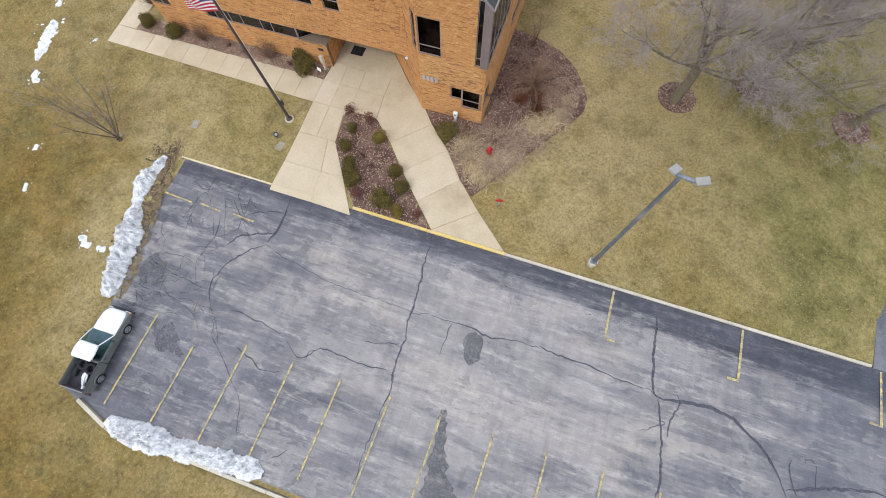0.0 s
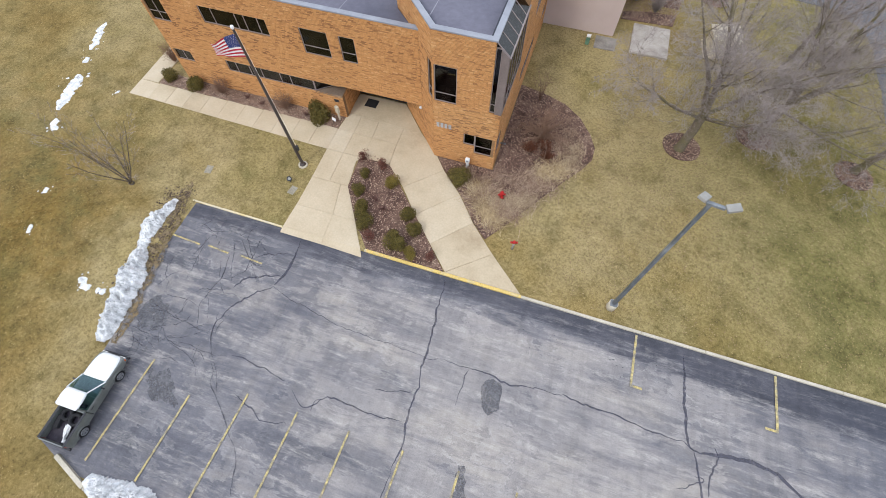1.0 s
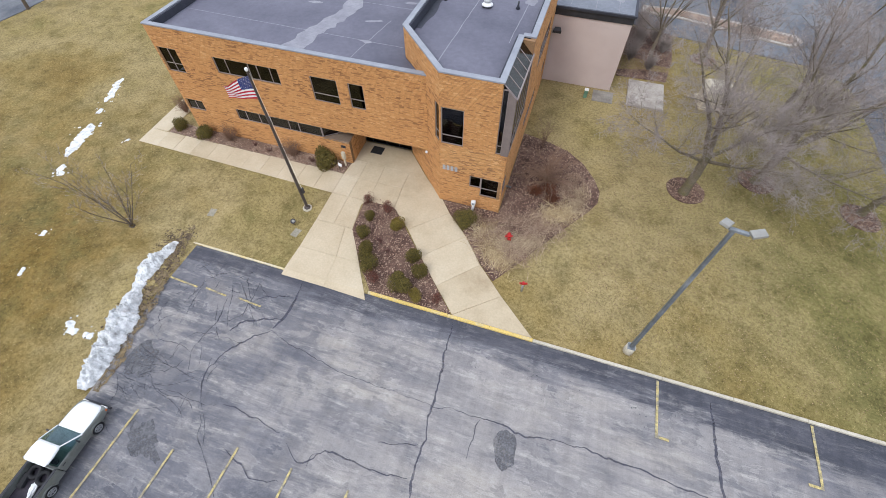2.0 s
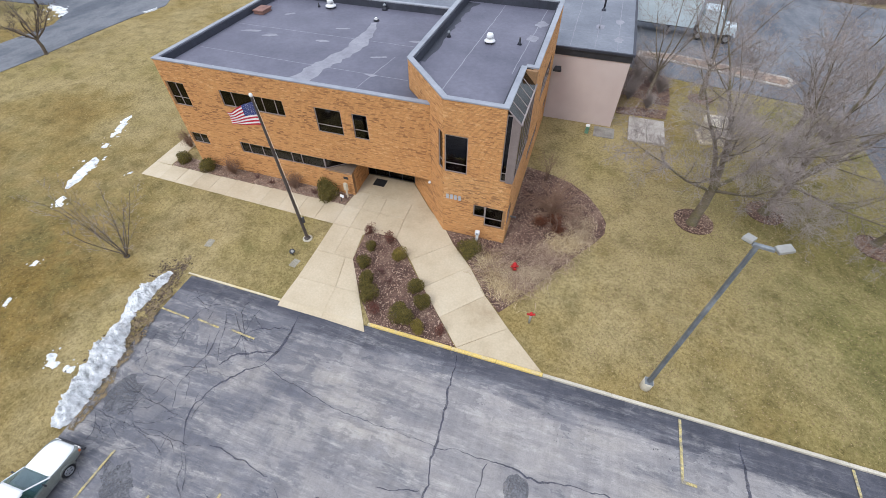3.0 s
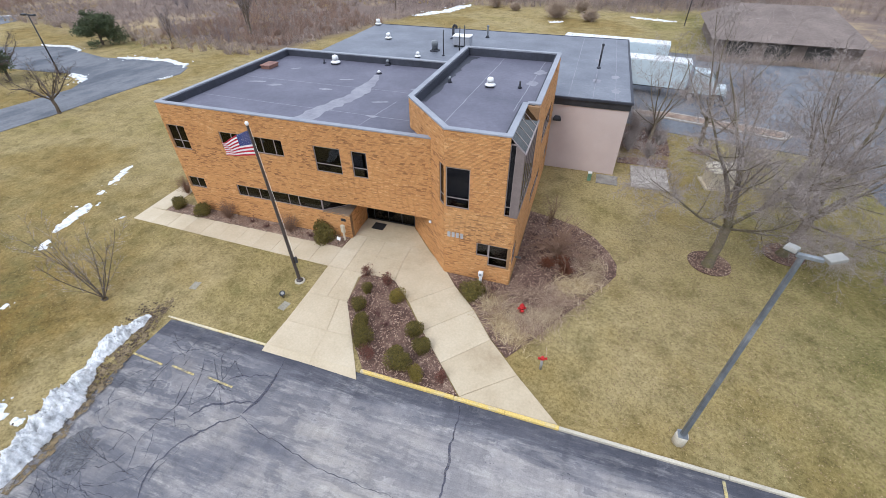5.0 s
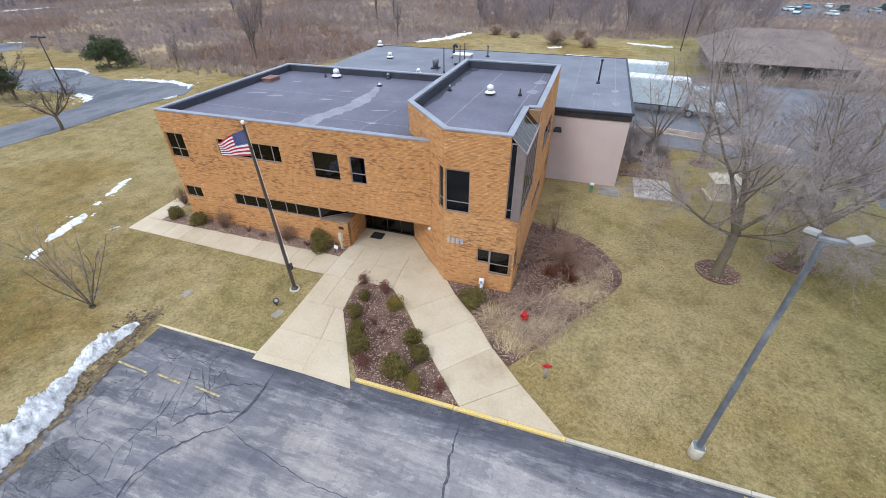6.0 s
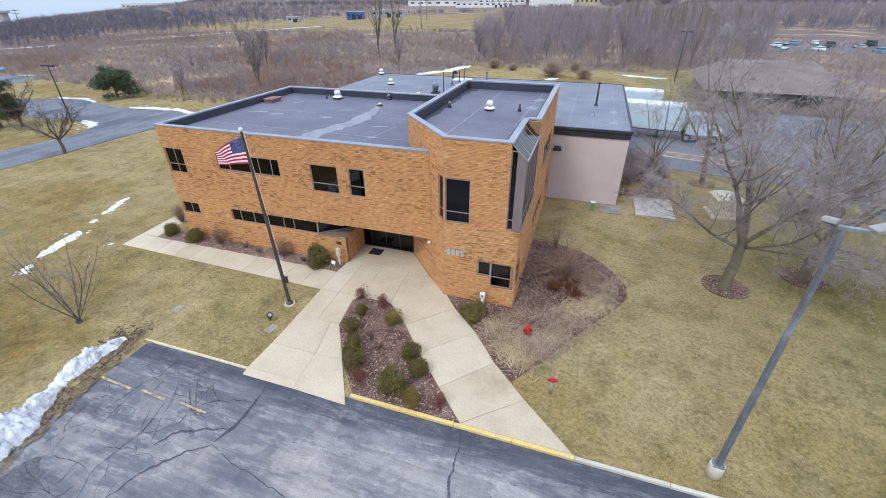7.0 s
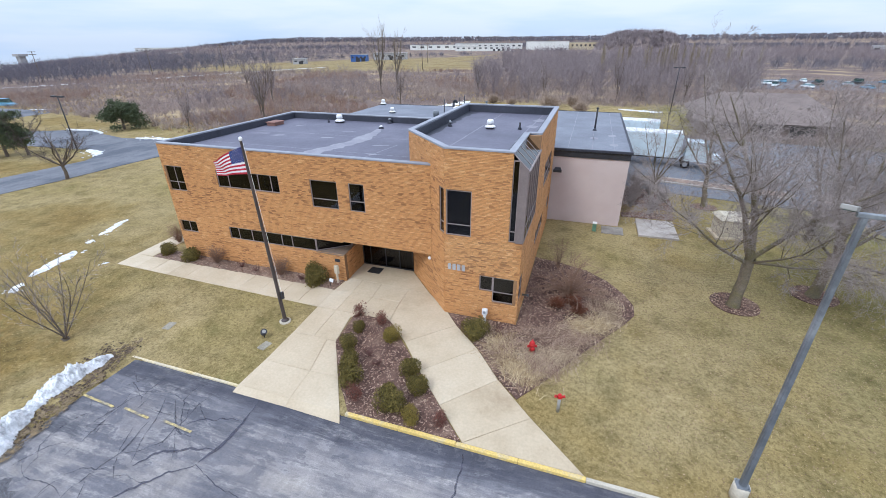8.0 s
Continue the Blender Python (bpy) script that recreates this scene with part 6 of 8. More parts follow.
M_CLOD = mk("dirt_clods", [lin(60, 50, 42), lin(92, 78, 64), lin(124, 108, 90)], scale=2, fine=10, fine_amt=0.3, bump=0.2, island=0.6)
clods(900, 6)


def snow_patch(line, w, seed, thick=0.03):
    """A thin melting strip along a line, ragged and broken, with loose flecks beside it."""
    rr = random.Random(seed)
    bm = bmesh.new()
    P = []
    for a, b in zip(line, line[1:]):
        n = max(4, int(math.dist(a, b) / max(0.07, 0.09 * w)))
        P += [(a[0] + (b[0] - a[0]) * i / n, a[1] + (b[1] - a[1]) * i / n) for i in range(n)]
    d = Vector((line[-1][0] - line[0][0], line[-1][1] - line[0][1])).normalized()
    nx, ny = -d.y, d.x
    f = 1.3 / w
    prev = None
    for i, (x, y) in enumerate(P):
        t = i / max(1, len(P) - 1)
        env = min(1.0, 5 * t, 5 * (1 - t)) ** 0.6
        c = 0.35 * w * noise.noise((x * f, y * f, seed))
        rim = [env * w * (0.42 + 0.24 * noise.noise((x * f * 1.7, y * f * 1.7, seed + k)) + 0.2 * noise.noise((x * f * 6, y * f * 6, seed + k))) for k in (11, 23)]
        lo, hi = c - rim[0], c + rim[1]
        if hi - lo < 0.12 * w:
            prev = None
            continue
        top = thick * (0.7 + 0.6 * rr.random())
        row = [bm.verts.new((x + nx * o, y + ny * o, rise(x + nx * o, y + ny * o) + z)) for o, z in ((lo, 0.0), (lo * 0.8 + hi * 0.2, top), (lo * 0.5 + hi * 0.5, top * 1.2), (lo * 0.2 + hi * 0.8, top), (hi, 0.0))]
        if prev:
            for k in range(4):
                bm.faces.new((prev[k], prev[k + 1], row[k + 1], row[k]))
        prev = row
    for _ in range(int(2 + len(line))):
        x, y = rr.choice(P)
        o = rr.choice((-1, 1)) * w * rr.uniform(0.5, 1.1)
        r = w * rr.uniform(0.04, 0.14)
        ring = [bm.verts.new((x + nx * o + r * math.cos(a) * rr.uniform(0.6, 1.3), y + ny * o + r * math.sin(a) * rr.uniform(0.6, 1.3), rise(x, y) + 0.02)) for a in [k * 0.785 for k in range(8)]]
        tip = bm.verts.new((x + nx * o, y + ny * o, rise(x, y) + 0.02 + thick))
        for k in range(8):
            bm.faces.new((ring[k], ring[(k + 1) % 8], tip))
    bmesh.ops.recalc_face_normals(bm, faces=bm.faces[:])
    return tagged(part("snow_patch", bm, M_SNOW, None), "thin melting patch of snow on the lawn", "snow", kind="stuff")


for i, (ln, w) in enumerate((([(-33.6, 13.6), (-33.2, 12.3), (-32.9, 11.0), (-32.6, 9.9)], 1.0), ([(-32.2, 9.5), (-31.9, 8.9), (-31.6, 8.3)], 0.6), ([(-35.9, 19.2), (-35.3, 17.8), (-34.5, 15.9)], 0.65), ([(-34.3, 15.3), (-34.0, 14.5)], 0.5), ([(-29.75, 13.0), (-29.5, 12.6)], 0.35), ([(-28.7, 4.5), (-28.4, 3.9)], 0.4), ([(-22.4, -0.1), (-21.7, -0.3), (-21.2, -0.6)], 0.5), ([(-21.0, -0.3), (-20.2, -0.5)], 0.4), ([(-27.5, 2.0), (-27.3, 1.2)], 0.3))):
    snow_patch(ln, w, 20 + 7 * i)
for i, (ln, w) in enumerate((([(-69.0, 46.1), (-64.9, 47.1), (-59.8, 47.3), (-55.8, 46.5), (-54.6, 44.4)], 1.5), ([(-53.9, 39.5), (-53.2, 41.4)], 0.5), ([(-67.5, 37.8), (-64.4, 37.3), (-62.3, 35.2)], 1.4), ([(-88.4, 48.5), (-82.3, 49.3), (-79.1, 48.1), (-77.5, 46.9)], 0.9), ([(-124.7, 64.1), (-119.4, 65.7)], 0.7), ([(-38.0, 90.5), (-33, 98.5), (-29.5, 108.5)], 3.0), ([(6, 103), (15, 100)], 1.6), ([(-9.5, 92.5), (-6.5, 94)], 1.2))):
    snow_patch(ln, w, 400 + 31 * i, 0.12)

# ---- shrubs ----
def leaf_cloud(seed, n, leaf, hollow=0.55, lumps=5, flat=0.85, yaw_flat=False):
    """Many small leaves filling a lumpy unit dome, denser towards its skin."""
    rr = random.Random(seed)
    centres = [(rr.uniform(-0.45, 0.45), rr.uniform(-0.45, 0.45), rr.uniform(0.25, 0.6), rr.uniform(0.42, 0.62)) for _ in range(lumps)] + [(0, 0, 0.42, 0.66)]
    V, F = [], []
    for _ in range(n):
        cx, cy, cz, cr = rr.choice(centres)
        d = Vector((rr.gauss(0, 1), rr.gauss(0, 1), rr.gauss(0, 1) + 0.35)).normalized()
        r = cr * (hollow + (1 - hollow) * rr.random() ** 0.5) * (1 + 0.22 * noise.noise((d.x * 3 + seed, d.y * 3, d.z * 3)))
        p = Vector((cx, cy, cz * flat)) + d * r
        if p.z < 0.03:
            p.z = 0.03 + rr.random() * 0.1
        t = (d + Vector((rr.gauss(0, 0.7), rr.gauss(0, 0.7), rr.gauss(0, 0.7)))).normalized()
        a = t.orthogonal().normalized()
        b = t.cross(a)
        ang = rr.uniform(0, 6.28)
        a, b = a * math.cos(ang) + b * math.sin(ang), b * math.cos(ang) - a * math.sin(ang)
        s = leaf * rr.uniform(0.6, 1.3)
        k = len(V)
        V += [tuple(p - a * s), tuple(p + b * s * 0.45), tuple(p + a * s), tuple(p - b * s * 0.45)]
        F.append((k, k + 1, k + 2, k + 3))
    return V, F


def stems(seed, n, length, spread, r0=0.012, kids=3, droop=0.0, sides=4):
    """A sheaf of thin stems rising from one root, each with side twigs."""
    rr = random.Random(seed)
    V, F = [], []
    for _ in range(n):
        a = rr.uniform(0, 6.28)
        tilt = spread * rr.uniform(0.15, 1.0)
        d = Vector((math.cos(a) * math.sin(tilt), math.sin(a) * math.sin(tilt), math.cos(tilt)))
        p = Vector((rr.uniform(-0.08, 0.08), rr.uniform(-0.08, 0.08), 0))
        L = length * rr.uniform(0.55, 1.0)
        r = r0 * rr.uniform(0.7, 1.2)
        for s in range(5):
            q = p + d * (L / 5)
            tube_np(V, F, p, q, r * (1 - s / 5.5), r * (1 - (s + 1) / 5.5), sides)
            if s > 0:
                for _ in range(kids):
                    e = (d + Vector((rr.gauss(0, 0.55), rr.gauss(0, 0.55), rr.gauss(0, 0.4)))).normalized()
                    tube_np(V, F, p, p + e * L * rr.uniform(0.15, 0.35), r * 0.45, r * 0.15, 3)
            p = q
            d = (d + Vector((rr.gauss(0, 0.12), rr.gauss(0, 0.12), rr.gauss(0, 0.1) - droop))).normalized()
    return V, F


SHRUB_MESH = {}


def shrub(x, y, r, h, tone, seed, label, group="", z=None):
    """An evergreen or russet shrub: woody stems and a crown of leaves."""
    mat = {"green": M_LEAF, "yellow": M_LEAFY, "russet": M_LEAFR}[tone]
    key = (tone, seed % 3)
    if key not in SHRUB_MESH:
        n, leaf = {"green": (4200, 0.062), "yellow": (3400, 0.062), "russet": (900, 0.06)}[tone]
        SHRUB_MESH[key] = (mesh_np("foliage", *leaf_cloud(seed % 3 + 3 * len(tone), n, leaf, 0.5), mat), mesh_np("branchwork", *stems(seed, 12, 0.9, 0.8, 0.02), M_BARK))
    zz = rise(x, y) + 0.02 if z is None else z
    s = thing("shrub", x, y, zz, seed * 67 % 360, label, "shrub", group)
    s.scale = (r, r, h)
    fo = part_mesh("foliage", SHRUB_MESH[key][0], None, s)
    fo["kind"] = "stuff"
    part_mesh("branchwork", SHRUB_MESH[key][1], None, s)
    return s


for i, (x, y, r, h) in enumerate(((-9.85, 11.45, 0.42, 0.6), (-9.6, 10.15, 0.5, 0.75), (-8.95, 9.15, 0.52, 0.78), (-8.3, 8.25, 0.72, 0.95), (-6.1, 9.35, 0.58, 0.8), (-5.35, 8.45, 0.6, 0.85), (-6.35, 7.3, 0.8, 1.0))):
    shrub(x, y, r, h, "green", i, "rounded dark green evergreen shrub in the mulch", "evergreens in the walk bed")
for i, (x, y, r, h) in enumerate(((-7.8, 11.25, 0.58, 0.8), (-5.1, 7.05, 0.5, 0.7))):
    shrub(x, y, r, h, "yellow", i, "rounded yellow-green shrub in the mulch", "yellowing shrubs in the walk bed")
for i, (x, y, r, h) in enumerate(((-10.3, 12.6, 0.5, 0.8), (-8.9, 12.45, 0.48, 0.75), (-7.8, 7.35, 0.5, 0.75), (-3.95, 7.15, 0.42, 0.7))):
    shrub(x, y, r, h, "russet", i, "small russet shrub with dry leaves", "russet shrubs in the walk bed")
shrub(-3.95, 12.95, 0.85, 0.85, "green", 1, "rounded dark green evergreen beside the diagonal walk")
for i, (x, y, r, h) in enumerate(((-26.6, 15.2, 0.62, 0.8), (-24.3, 14.98, 0.72, 0.85), (-14.35, 14.98, 0.95, 1.15))):
    shrub(x, y, r, h, "green", i + 1, "rounded dark green evergreen below the brick wall", "evergreens along the front")
M_TWIGB = mk("brown_twigs", [lin(120, 94, 78), lin(152, 124, 104)], scale=1.2, fine=10, fine_amt=0.15, bump=0)
M_TWIGR = mk("red_brown_twigs", [lin(98, 68, 62), lin(132, 98, 90)], scale=1.2, fine=10, fine_amt=0.15, bump=0)


def twig_shrub(x, y, h, seed, label, n=42, spread=0.75, mat=None, group="", droop=0.0, r0=0.011):
    s = thing("bare_shrub", x, y, rise(x, y) + 0.02, 0, label, "shrub", group)
    o = part_mesh("branchwork", mesh_np("branchwork", *stems(seed, n, h, spread, r0, 4, droop)), mat or M_TWIGB, s)
    o["kind"] = "stuff"


for i, (x, y, h) in enumerate(((-22.3, 15.05, 1.5), (-17.2, 15.0, 1.5), (-27.6, 16.9, 1.6))):
    twig_shrub(x, y, h, i, "leafless brown twiggy shrub beside the brick wall", 60, group="bare shrubs along the front")
for i, (x, y) in enumerate(((-20.3, 15.1), (-19.0, 15.0), (-7.7, 9.4), (-2.9, 13.4), (-15.6, 14.9), (-8.4, 9.9))):
    twig_shrub(x, y, 0.5, 30 + i, "low dry russet plant in the mulch", 18, 1.1, M_TWIGR, "low dry plants")

# dry ornamental grasses round the corner bed
def grass_clump(x, y, r, seed, mat, label):
    """Last year's stems, bent over and lying in a loose swirl."""
    rr = random.Random(seed)
    V, F = [], []
    lay = rr.uniform(0, 6.28)
    for _ in range(int(150 * r)):
        a = lay + rr.gauss(0, 0.9)
        d = Vector((math.cos(a), math.sin(a), 0))
        p = Vector((rr.gauss(0, r * 0.3), rr.gauss(0, r * 0.3), 0))
        L = r * rr.uniform(0.5, 1.05)
        top = rr.uniform(0.05, 0.26)
        w = rr.uniform(0.006, 0.016)
        bend = Vector((-d.y, d.x, 0)) * rr.gauss(0, 0.22) * L
        side = Vector((-d.y, d.x, 0)) * w
        pts = [p, p + d * L * 0.35 + Vector((0, 0, top)), p + d * L * 0.72 + bend * 0.4 + Vector((0, 0, top * 0.7)), p + d * L + bend + Vector((0, 0, 0.03))]
        k = len(V)
        for i, q in enumerate(pts):
            f = 1 - 0.25 * i
            V += [tuple(q + side * f), tuple(q - side * f)]
        for i in range(3):
            F.append((k + 2 * i, k + 2 * i + 1, k + 2 * i + 3, k + 2 * i + 2))
    g = thing("ornamental_grass", x, y, rise(x, y) + 0.03, 0, label, "ornamental grass", "dry ornamental grasses")
    o = part_mesh("blades", mesh_np("blades", V, F), mat, g)
    o["kind"] = "stuff"


M_STEMP = mk("pinkish_dry_stems", [lin(110, 84, 68), lin(152, 126, 106), lin(196, 172, 148)], scale=0.8, fine=10, fine_amt=0.2, bump=0, island=0.7)
GRASSES = [(M_STRAW, "flattened clump of pale dry ornamental grass"), (M_STRAWG, "flattened clump of grey dry stems"), (M_STEMP, "loose heap of pinkish dry stems")]
ROWS = [(1.2, 0, (-2.7, 12.3), (-1.1, 10.5), 5), (0.95, 2, (-1.9, 12.7), (-0.2, 11.2), 5), (1.0, 1, (-0.5, 12.6), (0.7, 12.6), 3), (1.0, 2, (0.1, 13.6), (1.5, 14.2), 3), (1.15, 0, (1.0, 15.0), (1.8, 15.4), 2), (0.9, 2, (-1.4, 13.9), (0.5, 14.8), 4), (0.95, 1, (2.4, 15.9), (2.7, 17.6), 3), (0.8, 2, (1.6, 17.0), (2.2, 18.9), 3), (0.7, 2, (-3.4, 13.4), (-2.4, 13.6), 2)]
rr = random.Random(31)
for r, tone, a, b, n in ROWS:
    for i in range(n):
        t = i / max(1, n - 1)
        mat, words = GRASSES[tone if rr.random() < 0.75 else rr.randrange(3)]
        grass_clump(a[0] + (b[0] - a[0]) * t + rr.gauss(0, 0.12), a[1] + (b[1] - a[1]) * t + rr.gauss(0, 0.12), r * rr.uniform(0.8, 1.15), rr.randrange(9999), mat, words)
twig_shrub(0.25, 17.9, 2.9, 77, "weeping dwarf tree with bare red-brown twigs in the mulch", 46, 1.1, M_TWIGB, "", 0.3, 0.032)
M_RUST = mk("rusty_dead_stems", [lin(96, 58, 42), lin(126, 80, 58)], scale=1.2, fine=10, fine_amt=0.2, bump=0)
twig_shrub(-0.3, 16.6, 0.7, 78, "low rust-brown plant under the weeping tree", 150, 1.2, M_RUST, "rust-brown plants")
twig_shrub(0.6, 17.0, 0.75, 79, "low rust-brown plant under the weeping tree", 150, 1.2, M_RUST, "rust-brown plants")
twig_shrub(0.9, 16.3, 0.6, 83, "low rust-brown plant under the weeping tree", 120, 1.3, M_RUST, "rust-brown plants")
twig_shrub(-0.6, 21.3, 2.6, 80, "thin leafless shrub near the side wall", 16, 0.6, M_TWIGB)


# fallen leaves on the lawn
def leaf_litter(n, seed):
    rr = random.Random(seed)
    V, F = [], []
    while len(F) < n:
        x, y = rr.gauss(7, 9), rr.gauss(17, 8)
        if in_lot(x, y) or y < 7.0 or y > 40 or x > 22 or x < -3 or (x < 3.6 and y > 9) or any(in_poly(x, y, p) for p in CLEAR):
            continue
        a, r = rr.uniform(0, 6.28), rr.uniform(0.015, 0.045)
        z = rise(x, y) + 0.03
        c, s = math.cos(a) * r, math.sin(a) * r
        k = len(V)
        V += [(x + c, y + s, z + rr.uniform(0, 0.03)), (x - 0.6 * s, y + 0.6 * c, z), (x - c, y - s, z + rr.uniform(0, 0.03)), (x + 0.6 * s, y - 0.6 * c, z)]
        F.append((k, k + 1, k + 2, k + 3))
    tagged(new("leaf_litter", mesh_np("leaf_litter", V, F, M_LITTER)), "brown fallen leaves scattered over the lawn", "leaves", kind="stuff")


M_LITTER = mk("brown_fallen_leaves", [lin(104, 82, 60), lin(140, 116, 88), lin(176, 152, 120)], scale=2, fine=10, fine_amt=0.2, bump=0, island=0.8)
leaf_litter(13000, 12)

# ---- leafless trees ----
def grow(seed, trunk, limbs, levels=4, up=0.05, kids=(4, 5, 5, 6), ratio=(0.62, 0.55, 0.5, 0.45), droop=0.0, end_r=0.006, wander=0.14, angle=(0.45, 0.95), thin=0.42, taper=0.28):
    """Grows a tree. trunk: (end point, root radius, top radius); limbs: (direction, length, radius, height share). Returns wood and twigs."""
    rr = random.Random(seed)
    WV, WF, TV, TF = [], [], [], []

    def branch(p, d, L, r, lv):
        n = 6 if lv < 2 else (3 if lv < levels else 2)
        r1 = max(end_r * 0.5, r * (taper if lv < levels else 0.3))
        V, F, sides = (WV, WF, 7 if lv == 0 else 5) if lv < 2 else (TV, TF, 3)
        for s in range(n):
            q = p + d * (L / n)
            ra, rb = r + (r1 - r) * s / n, r + (r1 - r) * (s + 1) / n
            if lv < levels:
                tube_np(V, F, p, q, ra, rb, sides)
            else:
                w = d.orthogonal().normalized()
                w.rotate(Matrix.Rotation(rr.uniform(0, 6.28), 3, d))
                k0 = len(V)
                if s < n - 1:
                    V.extend([tuple(p - w * ra), tuple(p + w * ra), tuple(q + w * rb), tuple(q - w * rb)])
                    F.append((k0, k0 + 1, k0 + 2, k0 + 3))
                else:
                    V.extend([tuple(p - w * ra), tuple(p + w * ra), tuple(q)])
                    F.append((k0, k0 + 1, k0 + 2))
            if lv < levels and (s > 0 or lv > 0):
                k = kids[lv] / n
                for _ in range(int(k) + (rr.random() < k - int(k))):
                    t = rr.random()
                    o = p.lerp(q, t)
                    ax = d.orthogonal().normalized()
                    ax.rotate(Matrix.Rotation(rr.uniform(0, 6.28), 3, d))
                    an = rr.uniform(*angle)
                    e = (d * math.cos(an) + ax * math.sin(an))
                    e.z += up if lv < 2 else up - droop
                    branch(o, e.normalized(), L * ratio[lv] * rr.uniform(0.6, 1.15) * (1.15 - 0.45 * (s + t) / n), max(end_r, (ra + (rb - ra) * t) * thin), lv + 1)
            p = q
            d = (d + Vector((rr.gauss(0, wander), rr.gauss(0, wander), rr.gauss(0, wander * 0.8) + (up if lv < 2 else up * 0.5 - droop)))).normalized()
    end, r0, r1 = trunk
    p = Vector((0, 0, -0.15))
    end = Vector(end)
    tubes, sides = 7, 12
    for i in range(tubes + 1):
        t = i / tubes
        q = p.lerp(end, t) + Vector((rr.gauss(0, 0.03), rr.gauss(0, 0.03), 0)) * (0 if i in (0, tubes) else 1)
        nr = (r0 + (r1 - r0) * t) * (1 + 0.4 * max(0.0, 1 - 4 * t) ** 2)
        for k in range(sides):
            a = 2 * math.pi * k / sides
            w = nr * (1 + 0.07 * noise.noise((math.cos(a) * 1.5, math.sin(a) * 1.5, t * 2 + seed)))
            WV.append((q.x + w * math.cos(a), q.y + w * math.sin(a), q.z))
        if i:
            b = sides * (i - 1)
            WF.extend((b + k, b + (k + 1) % sides, b + sides + (k + 1) % sides, b + sides + k) for k in range(sides))
    for d, L, r, share in limbs:
        branch(p.lerp(end, share), Vector(d).normalized(), L, r, 0)
    return (WV, WF), (TV, TF)


M_BARKT = mk("mossy_grey_bark", [lin(110, 103, 68), lin(112, 102, 87), lin(134, 123, 109)], scale=1.1, fine=16, fine_amt=0.3, bump=0.4, bump_scale=18)


TREE_MESH = {}


def tree(name, x, y, grown, label, rz=0, scale=1.0, bark=None, twig=None, group="", z=None, category="tree"):
    t = thing(name, x, y, rise(x, y) if z is None else z, rz, label, category, group)
    t.scale = (scale, scale, scale)
    if id(grown) not in TREE_MESH:
        TREE_MESH[id(grown)] = (mesh_np("trunk", *grown[0], bark or M_BARKT, smooth=True), mesh_np("crown", *grown[1], twig or M_TWIG), grown)
    part_mesh("trunk", TREE_MESH[id(grown)][0], None, t)
    o = part_mesh("crown", TREE_MESH[id(grown)][1], None, t)
    o["kind"] = "stuff"
    return t


big = dict(levels=4, up=0.06, kids=(14, 9, 6, 5), ratio=(0.5, 0.5, 0.6, 0.8), end_r=0.0068, droop=0.05, wander=0.1, angle=(0.5, 1.1), thin=0.45, taper=0.14)


def limb(lean, turn, length, radius, share):
    """A limb that leans by so many degrees from upright, turned so many degrees from the slope's line."""
    a, b = radians(lean), radians(turn + 18.4)
    return (math.sin(a) * math.cos(b), math.sin(a) * math.sin(b), math.cos(a)), length, radius, share


g1 = grow(5, ((0.12, 0.05, 2.9), 0.3, 0.26), [limb(-25, 5, 8.4, 0.17, 0.95), limb(-9, -20, 8.5, 0.19, 1.0), limb(-62, 8, 7.5, 0.1, 0.9), limb(46, -6, 8.0, 0.13, 1.0), limb(92, -14, 6.2, 0.075, 0.94), limb(34, 75, 7.4, 0.11, 0.98), limb(58, -80, 6.0, 0.065, 0.92)], **big)
tree("leafless_tree", 8.95, 19.75, g1, "large leafless tree leaning from a round mulch ring", group="lawn trees")
g2 = grow(9, ((0.4, 0.2, 2.6), 0.3, 0.25), [limb(34, -10, 8.0, 0.16, 1.0), limb(6, 30, 8.3, 0.17, 0.97), limb(-18, 20, 7.6, 0.13, 1.0), limb(62, 10, 8.6, 0.11, 0.95), limb(48, 60, 8.0, 0.1, 0.96), limb(-55, 15, 7.0, 0.085, 0.92), limb(86, -60, 7.5, 0.08, 0.9)], **big)
tree("leafless_tree", 13.5, 22.2, g2, "large leafless tree with low limbs over a mulch ring", group="lawn trees")
g3 = grow(14, ((-0.3, 0.2, 3.0), 0.24, 0.19), [((-0.2, 0.1, 1.0), 9.4, 0.11, 1.0), ((0.25, 0.25, 0.98), 8.6, 0.11, 0.98), ((-0.6, -0.2, 0.85), 7.6, 0.1, 1.0), ((0.4, -0.45, 0.85), 7.4, 0.1, 0.96), ((-0.2, 0.7, 0.75), 7.2, 0.1, 0.95), ((0.2, -0.9, 0.5), 5.5, 0.07, 0.9)], **{**big, "kids": (9, 6, 4, 3)})
tree("leafless_tree", 19.6, 21.2, g3, "leafless tree over a grey mulch ring", 200, 0.95, group="lawn trees")
tree("leafless_tree", 10.9, 37.6, g3, "leafless tree at the edge of the service drive", 40, 0.95, group="lawn trees")
tree("leafless_tree", 16.5, 31.5, g3, "leafless tree on the lawn by the drive", 120, 0.9, group="lawn trees")
tree("leafless_tree", 6.4, 36.8, g3, "leafless tree beside the annex", 285, 0.72, group="lawn trees")
for x, y, r in ((9.1, 19.95, 1.2), (13.65, 22.3, 1.15), (19.6, 20.9, 1.15), (10.9, 37.5, 1.1)):
    bed("tree_ring", [(x + r * (1 + 0.08 * noise.noise((a, x, 0))) * math.cos(a), y + r * (1 + 0.08 * noise.noise((a, x, 5))) * math.sin(a)) for a in [i * math.pi / 14 for i in range(28)]], "round grey-brown mulch ring in the lawn")
